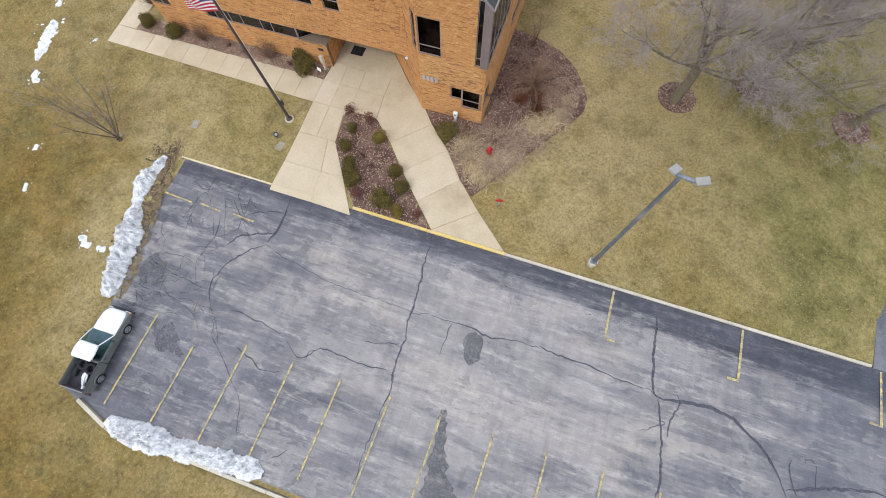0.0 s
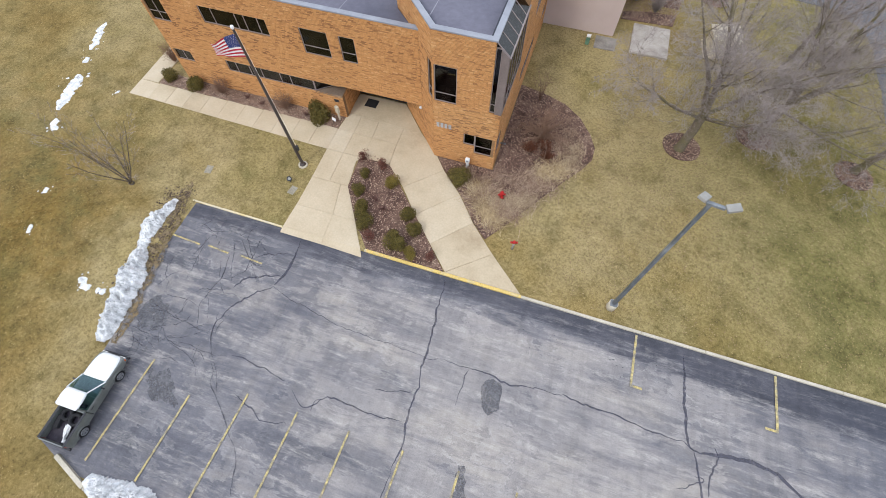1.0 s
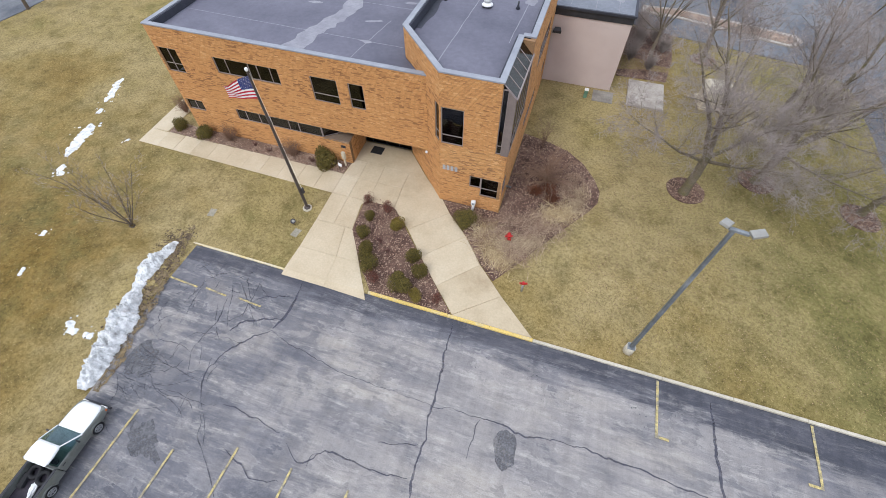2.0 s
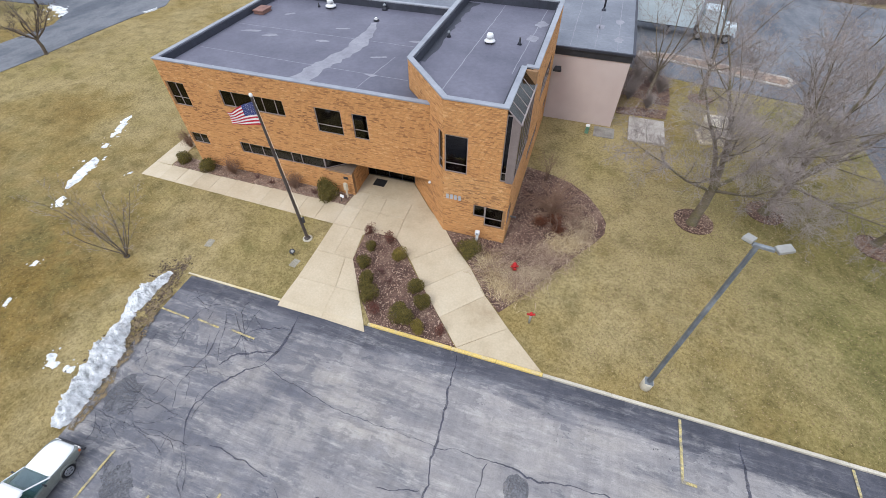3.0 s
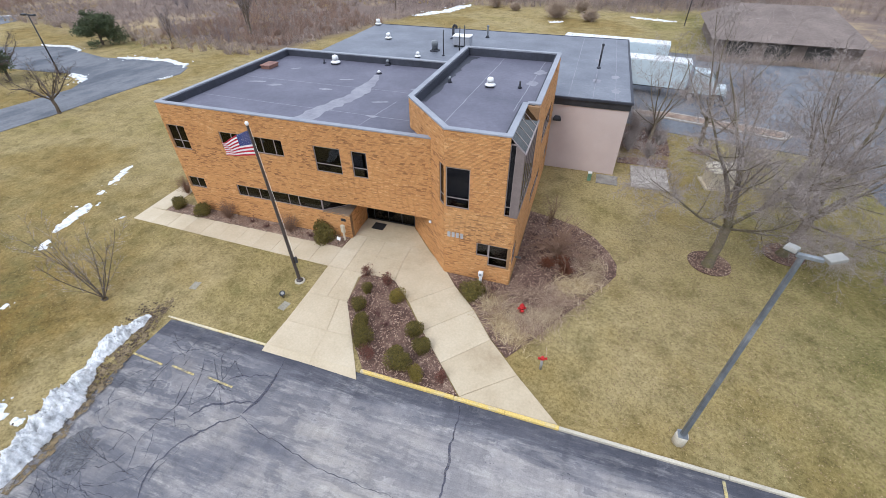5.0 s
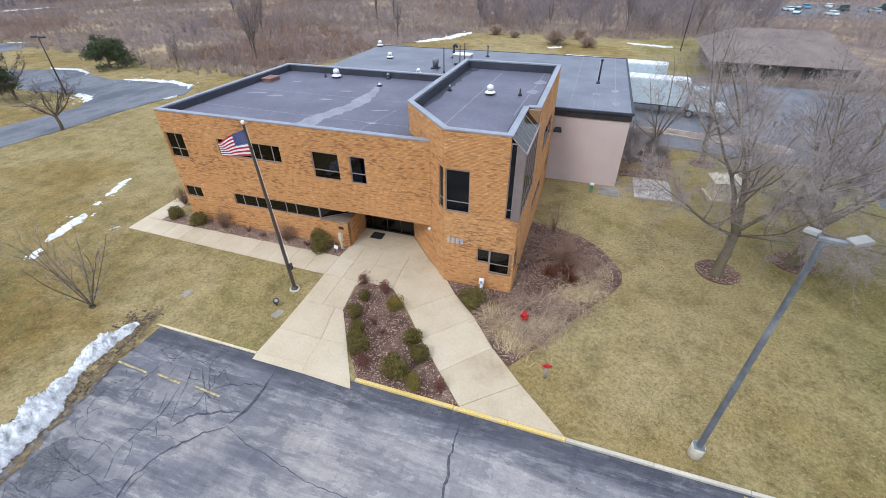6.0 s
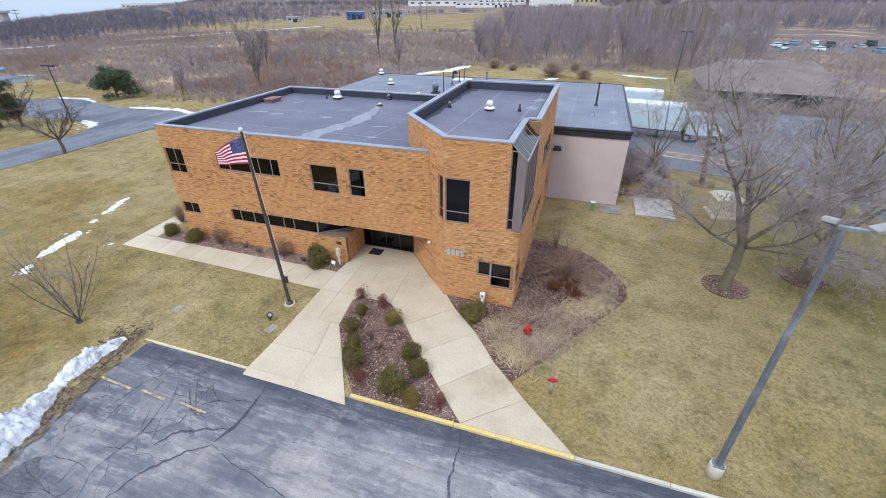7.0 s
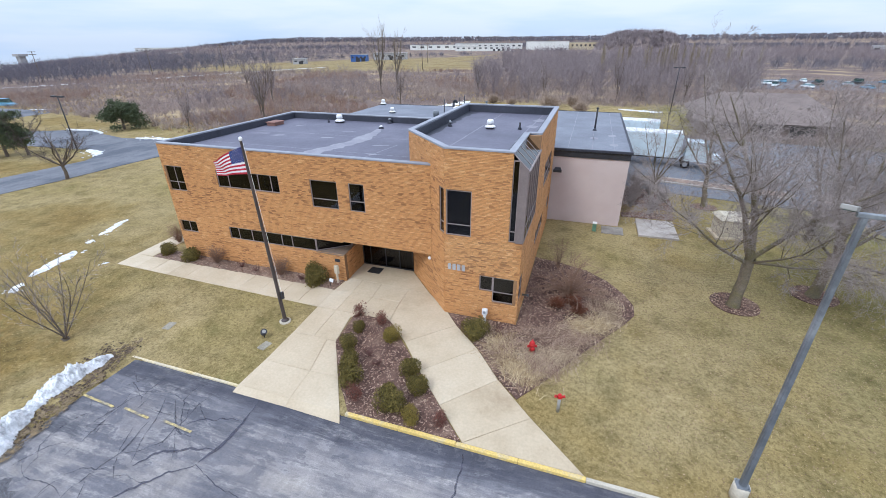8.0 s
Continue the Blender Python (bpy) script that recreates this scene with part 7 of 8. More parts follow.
# bare ground with shrubs beside the annex
bed("planting_bed", [(3.7, 32.3), (7.7, 32.5), (8.2, 36.0), (8.3, 39.5), (8.2, 42.0), (4.3, 42.0), (3.7, 37)], "bare brown bed beside the annex's end wall")
for i, (x, y, h) in enumerate(((5.2, 38.0, 2.4), (6.6, 39.6, 2.8), (5.4, 41.2, 2.6), (7.4, 37.6, 2.0), (4.6, 35.2, 2.2), (6.2, 34.0, 1.7))):
    twig_shrub(x, y, h, 60 + i, "dense leafless brown shrub beside the annex", 90, 0.6, M_TWIG, "bare shrubs by the annex", 0, 0.016)
# many-stemmed shrub tree by the lot
rr = random.Random(21)
lim = []
for i in range(9):
    a = rr.uniform(0, 6.28)
    t = rr.uniform(0.35, 0.95)
    lim.append(((math.cos(a) * t - 0.25, math.sin(a) * t + 0.1, 1.0), rr.uniform(3.2, 4.8), 0.034, 1.0))
gs = grow(22, ((0, 0, 0.12), 0.16, 0.14), lim, levels=3, up=0.05, kids=(7, 5, 4, 2), ratio=(0.42, 0.45, 0.45, 0.4), end_r=0.007, wander=0.08, angle=(0.35, 0.8))
tree("shrub_tree", -23.7, 6.4, gs, "bare many-stemmed shrub tree on the lawn", bark=M_BARK)
# far lawn: round-crowned tree, pines, evergreens
gl = grow(31, ((0.1, 0, 1.9), 0.2, 0.17), [((math.cos(a), math.sin(a), 0.75 + 0.5 * (i % 3 == 0)), 4.6, 0.1, 0.85 + 0.05 * (i % 4)) for i, a in enumerate([k * 0.9 for k in range(8)])], levels=3, up=0.05, kids=(7, 6, 5, 3), ratio=(0.5, 0.5, 0.45, 0.4), end_r=0.012)
M_TWIGD = mk("dark_twigs", [lin(66, 54, 54), lin(96, 82, 80)], scale=0.8, fine=10, fine_amt=0.15, bump=0)
tree("leafless_tree", -54.6, 26.7, gl, "round-crowned leafless tree beside the drive", bark=M_BARK, twig=M_TWIGD, scale=0.9)
tree("leafless_tree", -72.4, 33.4, gl, "dark bushy leafless tree across the drive", 140, 0.9, bark=M_BARK, twig=M_TWIGD)
M_PINE = mk("pine_needles", [lin(58, 66, 48), lin(80, 90, 64), lin(104, 112, 80)], scale=1.2, fine=6, fine_amt=0.3, bump=0, island=0.6)


def pine(x, y, r, h, seed, label):
    rr = random.Random(seed)
    t = thing("pine_tree", x, y, rise(x, y), 0, label, "tree", "evergreens across the drive")
    V, F = [], []
    tube_np(V, F, (0, 0, -0.1), (0.1, 0, h * 0.8), 0.22, 0.08, 8)
    tips = []
    for i in range(40):
        a = rr.uniform(0, 6.28)
        z = h * rr.uniform(0.1, 0.85)
        L = r * (1.05 - 0.45 * (z / h)) * rr.uniform(0.6, 1.1)
        p = Vector((0, 0, z))
        q = Vector((math.cos(a) * L, math.sin(a) * L, z + h * rr.uniform(0.02, 0.2)))
        tube_np(V, F, p, q, 0.06, 0.02, 4)
        for s in (0.45, 0.65, 0.85, 1.0):
            tips.append((p.lerp(q, s), 0.5 + 0.35 * rr.random()))
    part_mesh("trunk", mesh_np("trunk", V, F), M_BARK, t)
    V, F = [], []
    for c, s in tips:
        for _ in range(60):
            d = Vector((rr.gauss(0, 1), rr.gauss(0, 1), rr.gauss(0, 0.7) + 0.3)).normalized()
            p = c + d * s * rr.random() ** 0.5 * r * 0.26
            e = (d + Vector((rr.gauss(0, 0.5), rr.gauss(0, 0.5), rr.gauss(0, 0.5)))).normalized() * r * 0.09
            w = e.orthogonal().normalized() * r * 0.018
            k = len(V)
            V += [tuple(p - w), tuple(p + w), tuple(p + e)]
            F.append((k, k + 1, k + 2))
    o = part_mesh("crown", mesh_np("crown", V, F), M_PINE, t)
    o["kind"] = "stuff"


pine(-78.6, 52.0, 3.7, 4.5, 1, "broad dark green pine beside the far lot")
pine(-74, 31.8, 3.6, 5.6, 2, "dark green pine across the drive")

# ---- pickup truck ----
M_TBODY = mk("grey_green_metallic_paint", [lin(120, 124, 120), lin(146, 150, 145)], scale=1.5, fine=14, fine_amt=0.06, rough=0.3, metal=0.5, bump=0.01, local=True)
M_TWHITE = mk("white_car_paint", [lin(232, 234, 234), lin(244, 245, 245)], scale=1.5, fine=14, fine_amt=0.03, rough=0.25, bump=0.01, local=True)
M_BEDLINER = mk("dark_bed_liner", [lin(44, 40, 46), lin(64, 58, 68)], scale=2, fine=12, fine_amt=0.2, rough=0.7, local=True)
M_LIGHT = mk("amber_lens", [lin(190, 96, 50), lin(214, 120, 70)], scale=3, rough=0.2, bump=0)
M_TAIL = mk("red_lens", [lin(140, 24, 28), lin(168, 36, 40)], scale=3, rough=0.2, bump=0)
truck = thing("pickup_truck", -17.2, -5.45, 0.0, 1.5, "small grey pickup truck with white hood and white roof, parked", "pickup truck")
truck.matrix_world = pose(-17.13, -5.2, 0, 0, 0, 1.5) @ Matrix.Scale(0.9, 4)
HW = 0.82


def hull(bm, sections):
    """Lofts closed cross-sections (y, [(x, z), ...]) into one body."""
    rings = [[bm.verts.new((x, y, z)) for x, z in pts] for y, pts in sections]
    for a, b in zip(rings, rings[1:]):
        n = len(a)
        for i in range(n):
            bm.faces.new((a[i], a[(i + 1) % n], b[(i + 1) % n], b[i]))
    bm.faces.new(rings[0])
    bm.faces.new(list(reversed(rings[-1])))
    bmesh.ops.recalc_face_normals(bm, faces=bm.faces[:])
    return bm


def sect(w, z0, z1, tuck=0.06):
    return [(-w + tuck, z0), (w - tuck, z0), (w, z0 + 0.2), (w, (z0 + z1) / 2 + 0.1), (w - 0.04, z1), (-w + 0.04, z1), (-w, (z0 + z1) / 2 + 0.1), (-w, z0 + 0.2)]


bm = hull(bmesh.new(), [(0.1, sect(HW, 0.32, 0.92)), (1.0, sect(HW, 0.32, 0.92)), (1.9, sect(HW, 0.36, 0.86)), (2.25, sect(HW - 0.05, 0.38, 0.78)), (2.38, sect(HW - 0.16, 0.42, 0.7))])
bmesh.ops.bevel(bm, geom=bm.edges[:], offset=0.025, segments=2, affect="EDGES")
part("front_body", bm, M_TBODY, truck)
def shell(y, w, z0, z1, n=9):
    """A cross-section with a crowned top, from a low edge up over the middle."""
    top = [(w * math.cos(math.pi * i / n), z0 + (z1 - z0) * math.sin(math.pi * i / n) ** 0.55) for i in range(n + 1)]
    return y, [(-w, z0 - 0.04), (w, z0 - 0.04)] + top


bm = hull(bmesh.new(), [shell(0.96, 0.74, 0.9, 1.0), shell(1.4, 0.75, 0.86, 0.995), shell(1.85, 0.73, 0.82, 0.96), shell(2.1, 0.68, 0.78, 0.9), shell(2.25, 0.6, 0.74, 0.83), shell(2.33, 0.48, 0.7, 0.76)])
for f in bm.faces:
    f.smooth = len(f.verts) == 4
part("hood", bm, M_TWHITE, truck, "white hood")
bm = hull(bmesh.new(), [(-0.62, sect(HW, 0.32, 0.95)), (0.12, sect(HW, 0.32, 0.95))])
bmesh.ops.bevel(bm, geom=bm.edges[:], offset=0.02, segments=1, affect="EDGES")
part("cab_lower", bm, M_TBODY, truck)
bm = hull(bmesh.new(), [shell(-0.68, 0.6, 1.46, 1.52), shell(-0.6, 0.66, 1.47, 1.59), shell(-0.2, 0.67, 1.48, 1.62), shell(0.12, 0.63, 1.47, 1.6), shell(0.24, 0.57, 1.46, 1.53)])
for f in bm.faces:
    f.smooth = len(f.verts) == 4
part("roof", bm, M_TWHITE, truck, "white cab roof")
for s in (-1, 1):
    V, F = [], []
    tube_np(V, F, (s * 0.74, 0.95, 0.94), (s * 0.6, 0.2, 1.5), 0.04, 0.035, 6)
    part_mesh("windscreen_pillar", mesh_np("windscreen_pillar", V, F), M_TWHITE, truck)
    V, F = [], []
    tube_np(V, F, (s * 0.74, -0.6, 0.94), (s * 0.63, -0.6, 1.5), 0.05, 0.05, 6)
    part_mesh("rear_pillar", mesh_np("rear_pillar", V, F), M_TBODY, truck)
    bm = bmesh.new()
    vs = [bm.verts.new(c) for c in ((s * 0.76, -0.55, 0.95), (s * 0.76, 0.88, 0.95), (s * 0.62, 0.18, 1.48), (s * 0.64, -0.55, 1.48))]
    bm.faces.new(vs)
    part("side_window", bm, M_GLASSG, truck)
    door = part("door", bbox(s * HW - 0.012, -0.56, 0.42, s * HW + 0.012, 0.62, 0.93, bevel=0.01), M_TBODY, truck)
    part("handle", bbox(s * (HW + 0.012) - 0.015, -0.45, 0.8, s * (HW + 0.012) + 0.015, -0.28, 0.84, bevel=0.006), M_DARK, door)
    mir = bmesh.new()
    box(mir, s * 0.88 - 0.09, 0.6, 0.98, s * 0.88 + 0.09, 0.68, 1.12, 0.025)
    part("mirror", mir, M_DARK, truck)
    part("headlight", bbox(s * 0.55 - 0.16, 2.28, 0.56, s * 0.55 + 0.16, 2.39, 0.7, bevel=0.02), M_WHITE, truck)
    part("indicator", bbox(s * 0.72 - 0.06, 2.2, 0.56, s * 0.72 + 0.06, 2.3, 0.68, bevel=0.02), M_LIGHT, truck)
    part("tail_light", bbox(s * 0.74 - 0.06, -2.36, 0.6, s * 0.74 + 0.06, -2.3, 0.88, bevel=0.015), M_TAIL, truck)
bm = bmesh.new()
bm.faces.new([bm.verts.new(c) for c in ((-0.7, 0.97, 0.96), (0.7, 0.97, 0.96), (0.57, 0.24, 1.5), (-0.57, 0.24, 1.5))])
part("windscreen", bm, M_GLASSG, truck, "green-tinted windscreen")
bm = bmesh.new()
bm.faces.new([bm.verts.new(c) for c in ((-0.64, -0.62, 0.98), (0.64, -0.62, 0.98), (0.56, -0.6, 1.48), (-0.56, -0.6, 1.48))])
part("rear_window", bm, M_GLASSG, truck)
part("dashboard", bbox(-0.7, 0.3, 0.86, 0.7, 0.92, 0.95, bevel=0.03), M_PATCH, truck, "pale grey dashboard")
part("bench_seat", bbox(-0.65, -0.5, 0.6, 0.65, -0.3, 1.25, bevel=0.06), M_BEDLINER, truck)
# cargo bed
part("bed_floor", bbox(-HW + 0.05, -2.33, 0.5, HW - 0.05, -0.66, 0.58), M_BEDLINER, truck, "dark lined cargo bed")
for s in (-1, 1):
    b = bbox(s * (HW - 0.06) - 0.06, -2.34, 0.36, s * (HW - 0.06) + 0.06, -0.65, 0.98, bevel=0.02)
    part("bed_side", b, M_TBODY, truck)
    part("bed_rail", bbox(s * (HW - 0.06) - 0.065, -2.33, 0.98, s * (HW - 0.06) + 0.065, -0.66, 1.0, bevel=0.008), M_DARK, truck)
    for y in (1.42, -1.52):
        V, F = [], []
        for i in range(10):
            a0, a1 = math.pi * i / 10, math.pi * (i + 1) / 10
            tube_np(V, F, (s * (HW + 0.0), y + 0.37 * math.cos(a0), 0.34 + 0.37 * math.sin(a0)), (s * (HW + 0.0), y + 0.37 * math.cos(a1), 0.34 + 0.37 * math.sin(a1)), 0.04, 0.04, 6)
        part_mesh("wheel_arch", mesh_np("wheel_arch", V, F, smooth=True), M_TBODY, truck)
part("bed_front", bbox(-HW + 0.1, -0.72, 0.5, HW - 0.1, -0.66, 1.0, bevel=0.01), M_TBODY, truck)
part("tailgate", bbox(-HW + 0.1, -2.38, 0.46, HW - 0.1, -2.32, 0.98, bevel=0.015), M_TBODY, truck)
part("rear_bumper", bbox(-0.8, -2.5, 0.36, 0.8, -2.38, 0.5, bevel=0.02), M_DARK, truck)
part("front_bumper", bbox(-0.78, 2.34, 0.34, 0.78, 2.47, 0.5, bevel=0.03), M_DARK, truck)
part("grille", bbox(-0.36, 2.34, 0.54, 0.36, 2.4, 0.7, bevel=0.01), M_DARK, truck)
part("underbody", bbox(-0.6, -2.2, 0.26, 0.6, 2.1, 0.4), M_BLACK, truck)


def torus(R, r, nu=28, nv=10, m=None):
    bm = bmesh.new()
    grid = [[bm.verts.new(((R + r * math.cos(2 * math.pi * j / nv)) * math.cos(2 * math.pi * i / nu), (R + r * math.cos(2 * math.pi * j / nv)) * math.sin(2 * math.pi * i / nu), 1.25 * r * math.sin(2 * math.pi * j / nv))) for j in range(nv)] for i in range(nu)]
    for i in range(nu):
        for j in range(nv):
            f = bm.faces.new((grid[i][j], grid[(i + 1) % nu][j], grid[(i + 1) % nu][(j + 1) % nv], grid[i][(j + 1) % nv]))
            f.smooth = True
    if m is not None:
        bmesh.ops.transform(bm, matrix=m, verts=bm.verts[:])
    return bm


for s in (-1, 1):
    for y in (1.42, -1.52):
        m = pose(s * (HW - 0.08), y, 0.33, 0, 90, 0)
        wheel = part("wheel", torus(0.245, 0.085, m=m), M_BLACK, truck, "black tyre")
        part("rim", turned([(0.17, -0.05), (0.2, 0.0), (0.17, 0.05)], 20, m), M_DARK, wheel)
        part("rim_ring", torus(0.19, 0.022, 24, 8, m @ pose(0, 0, s * 0.085)), M_CHROME, wheel)
        for k in range(5):
            sp = bbox(0.03, -0.035, s * 0.06, 0.2, 0.035, s * 0.06 + 0.045, bevel=0.008, m=m @ pose(0, 0, 0, 0, 0, 72 * k))
            part("spoke", sp, M_CHROME, wheel)
        part("hub", turned([(0.06, -0.11), (0.06, 0.11)], 12, m), M_CHROME, wheel)
TM = truck.matrix_world
for x, y, r in ((-0.28, -1.0, 10), (0.3, -1.12, 60)):
    p = TM @ Vector((x, y, 0.7))
    ty = tagged(part("spare_tyre", torus(0.23, 0.09), M_BLACK, None), "loose black tyre lying in the pickup's bed", "tyre", "loose tyres")
    ty.matrix_world = pose(p.x, p.y, p.z + 0.0, 6, 0, r)
p = TM @ Vector((0.22, -1.72, 0.58))
sack = thing("white_sack", p.x, p.y, p.z, 20, "crumpled white plastic sack in the pickup's bed", "sack")
bm = bmesh.new()
bmesh.ops.create_icosphere(bm, subdivisions=3, radius=1.0)
for v in bm.verts:
    f = 1 + 0.35 * noise.noise(v.co * 2.2)
    v.co = Vector((v.co.x * 0.11 * f * (1.1 + 0.6 * v.co.y), v.co.y * 0.36 * f, 0.11 + max(-0.11, v.co.z * 0.13 * f)))
part("bag", bm, M_WHITE, sack)
bm = bmesh.new()
bmesh.ops.create_icosphere(bm, subdivisions=2, radius=1.0)
for v in bm.verts:
    f = 1 + 0.5 * noise.noise(v.co * 3)
    v.co = Vector((v.co.x * 0.09 * f, -0.42 + v.co.y * 0.08 * f, 0.08 + v.co.z * 0.08 * f))
part("knot", bm, M_WHITE, sack)
p = TM @ Vector((-0.5, -1.45, 0.58))
jack = thing("floor_jack", p.x, p.y, p.z, 12, "dark tool box lying in the pickup's bed", "tool box")
part("body", bbox(-0.1, -0.28, 0, 0.1, 0.28, 0.16, bevel=0.02), M_DARK, jack)
part("lid", bbox(-0.11, -0.29, 0.16, 0.11, 0.29, 0.2, bevel=0.015), M_BLACK, jack)

# ---- brushland, woods and far buildings ----
M_BRUSH = mk("brown_brush", [lin(132, 118, 113), lin(158, 142, 133), lin(183, 166, 152)], scale=0.06, fine=0.8, fine_amt=0.25, bump=0, island=0.35)
M_BRUSHR = mk("russet_brush", [lin(134, 110, 96), lin(162, 135, 118)], scale=0.08, fine=0.8, fine_amt=0.25, bump=0, island=0.35)
M_REED = mk("pale_dry_reeds", [lin(166, 142, 104), lin(192, 170, 130)], scale=0.1, fine=0.8, fine_amt=0.2, bump=0, island=0.35)
M_WOOD = mk("grey_brown_woods", [lin(116, 105, 107), lin(138, 127, 127), lin(160, 149, 147)], scale=0.03, fine=0.5, fine_amt=0.2, bump=0, island=0.35)
# far woods' base colour is pulled to blue-grey to paint in distance haze
M_FARWOOD = mk("hazed_far_woods", [lin(88, 86, 95), lin(108, 104, 112), lin(130, 126, 132)], scale=0.02, fine=0.3, fine_amt=0.2, bump=0, island=0.4)
M_WOODT = mk("tan_poplars", [lin(128, 114, 96), lin(152, 140, 120)], scale=0.05, fine=0.5, fine_amt=0.2, bump=0, island=0.35)


def thicket(name, spots, heights, k, width, material, label, category, seed, spread=0.45, low=0.0, upright=0.9, trunk=False):
    """Many leafless plants in one mesh: from each spot k thin tapered stems."""
    rg = np.random.default_rng(seed)
    spots, heights = np.asarray(spots, float), np.asarray(heights, float)
    n = len(spots)
    base = np.repeat(spots, k, axis=0)
    h = np.repeat(heights, k)
    N = n * k
    ang = rg.uniform(0, 2 * np.pi, N)
    rad = np.abs(rg.normal(0, 1, N)) * spread
    start = low * rg.random(N) ** 0.7
    if trunk:
        idx = np.arange(N) % k == 0
        start[idx], rad[idx] = 0.0, 0.02
    L = h * (1 - start) * rg.uniform(0.45, 1.0, N)
    if trunk:
        L = h * 0.5 * (1.25 - start) * rg.uniform(0.4, 1.0, N)
        L[idx] = h[idx] * 0.9
    d = np.stack([np.cos(ang) * rad, np.sin(ang) * rad, np.full(N, upright)], 1)
    d /= np.linalg.norm(d, axis=1)[:, None]
    root = np.stack([base[:, 0], base[:, 1], base[:, 2] + start * h], 1)
    if not trunk:
        root[:, :2] += rg.normal(0, 0.35, (N, 2)) * h[:, None] * 0.3
    w = width * rg.uniform(0.5, 1.4, N)
    if trunk:
        w[idx] *= 2.2
    t = rg.uniform(0, np.pi, N)
    side = np.stack([np.cos(t), np.sin(t), np.zeros(N)], 1) * w[:, None]
    tip = root + d * L[:, None]
    verts = np.stack([root - side, root + side, tip], 1).reshape(-1, 3)
    faces = np.arange(3 * N).reshape(-1, 3)
    me = bpy.data.meshes.new(name)
    me.vertices.add(3 * N)
    me.vertices.foreach_set("co", verts.ravel())
    me.loops.add(3 * N)
    me.loops.foreach_set("vertex_index", faces.ravel().astype(np.int32))
    me.polygons.add(N)
    me.polygons.foreach_set("loop_start", np.arange(0, 3 * N, 3, dtype=np.int32))
    me.update(calc_edges=True)
    me.materials.append(material)
    return tagged(new(name, me), label, category, kind="stuff")


def scatter(n, x0, x1, y0, y1, keep, seed, hmin, hmax):
    rg = np.random.default_rng(seed)
    S, H = [], []
    while len(S) < n:
        y = y0 + (y1 - y0) * rg.random() ** 1.35
        f = (y - y0) / (y1 - y0)
        x = rg.uniform(x0 * (0.6 + 0.4 * f) if x0 < -200 else x0, x1)
        if keep(x, y, rg):
            S.append((x, y, rise(x, y)))
            H.append(rg.uniform(hmin, hmax))
    return S, H


def clump_at(x, y, s, off, lim):
    return noise.noise((x * s + off, y * s, off)) > lim


def forest(name, spots, heights, protos, material, label, seed):
    """A wood in one mesh: a few grown trees repeated with other turns and sizes."""
    rg = np.random.default_rng(seed)
    VV, FF, k = [], [], 0
    for (x, y, z), h in zip(spots, heights):
        V, F = protos[rg.integers(len(protos))]
        a = rg.uniform(0, 2 * np.pi)
        c, s = np.cos(a), np.sin(a)
        w = h * rg.uniform(0.85, 1.2)
        P = np.stack([(V[:, 0] * c - V[:, 1] * s) * w + x, (V[:, 0] * s + V[:, 1] * c) * w + y, V[:, 2] * h + z], 1)
        VV.append(P)
        FF.append(F + k)
        k += len(V)
    V, F = np.concatenate(VV), np.concatenate(FF)
    me = bpy.data.meshes.new(name)
    me.vertices.add(len(V))
    me.vertices.foreach_set("co", V.ravel())
    me.loops.add(F.size)
    me.loops.foreach_set("vertex_index", F.ravel().astype(np.int32))
    me.polygons.add(len(F))
    me.polygons.foreach_set("loop_start", np.arange(0, F.size, F.shape[1], dtype=np.int32))
    me.update(calc_edges=True)
    me.materials.append(material)
    return tagged(new(name, me), label, "wood", kind="stuff")


def proto(seed, n_limb, base, spread, kids, r=0.009):
    """A small leafless tree of unit height, as arrays of three-sided shoots."""
    rr = random.Random(seed)
    V, F = [], []

    def shoot(p, d, L, rad, lv):
        n = (3, 2, 1)[lv]
        for s in range(n):
            q = p + d * (L / n)
            ra, rb = rad * (1 - 0.7 * s / n), rad * (1 - 0.7 * (s + 1) / n)
            if lv == 0:
                tube_np(V, F, p, q, ra, rb, 3)
            else:
                w = d.orthogonal().normalized() * ra * 1.3
                w.rotate(Matrix.Rotation(rr.uniform(0, 6.28), 3, d))
                k = len(V)
                V.extend([tuple(p - w), tuple(p + w), tuple(q)])
                F.append((k, k + 1, k + 2))
            if lv < 2:
                for _ in range(kids[lv]):
                    e = (d + Vector((rr.gauss(0, 0.5), rr.gauss(0, 0.5), rr.gauss(0, 0.35) + 0.12))).normalized()
                    shoot(p.lerp(q, rr.random()), e, L * rr.uniform(0.3, 0.6), rad * 0.5, lv + 1)
            p = q
            d = (d + Vector((rr.gauss(0, 0.14), rr.gauss(0, 0.14), 0.05))).normalized()
    tube_np(V, F, (0, 0, -0.02), (0, 0, base), r * 1.5, r * 1.2, 3)
    for i in range(n_limb):
        a = 6.28 * (i + rr.random() * 0.6) / n_limb
        t = spread * rr.uniform(0.3, 1.0)
        shoot(Vector((0, 0, base * rr.uniform(0.6, 1.0))), Vector((math.cos(a) * math.sin(t), math.sin(a) * math.sin(t), math.cos(t))), rr.uniform(0.5, 0.85), r * 0.75, 0)
    T = []
    for f in F:
        T.extend((f[0], f[i], f[i + 1]) for i in range(1, len(f) - 1))
    return np.array(V, float), np.array(T)


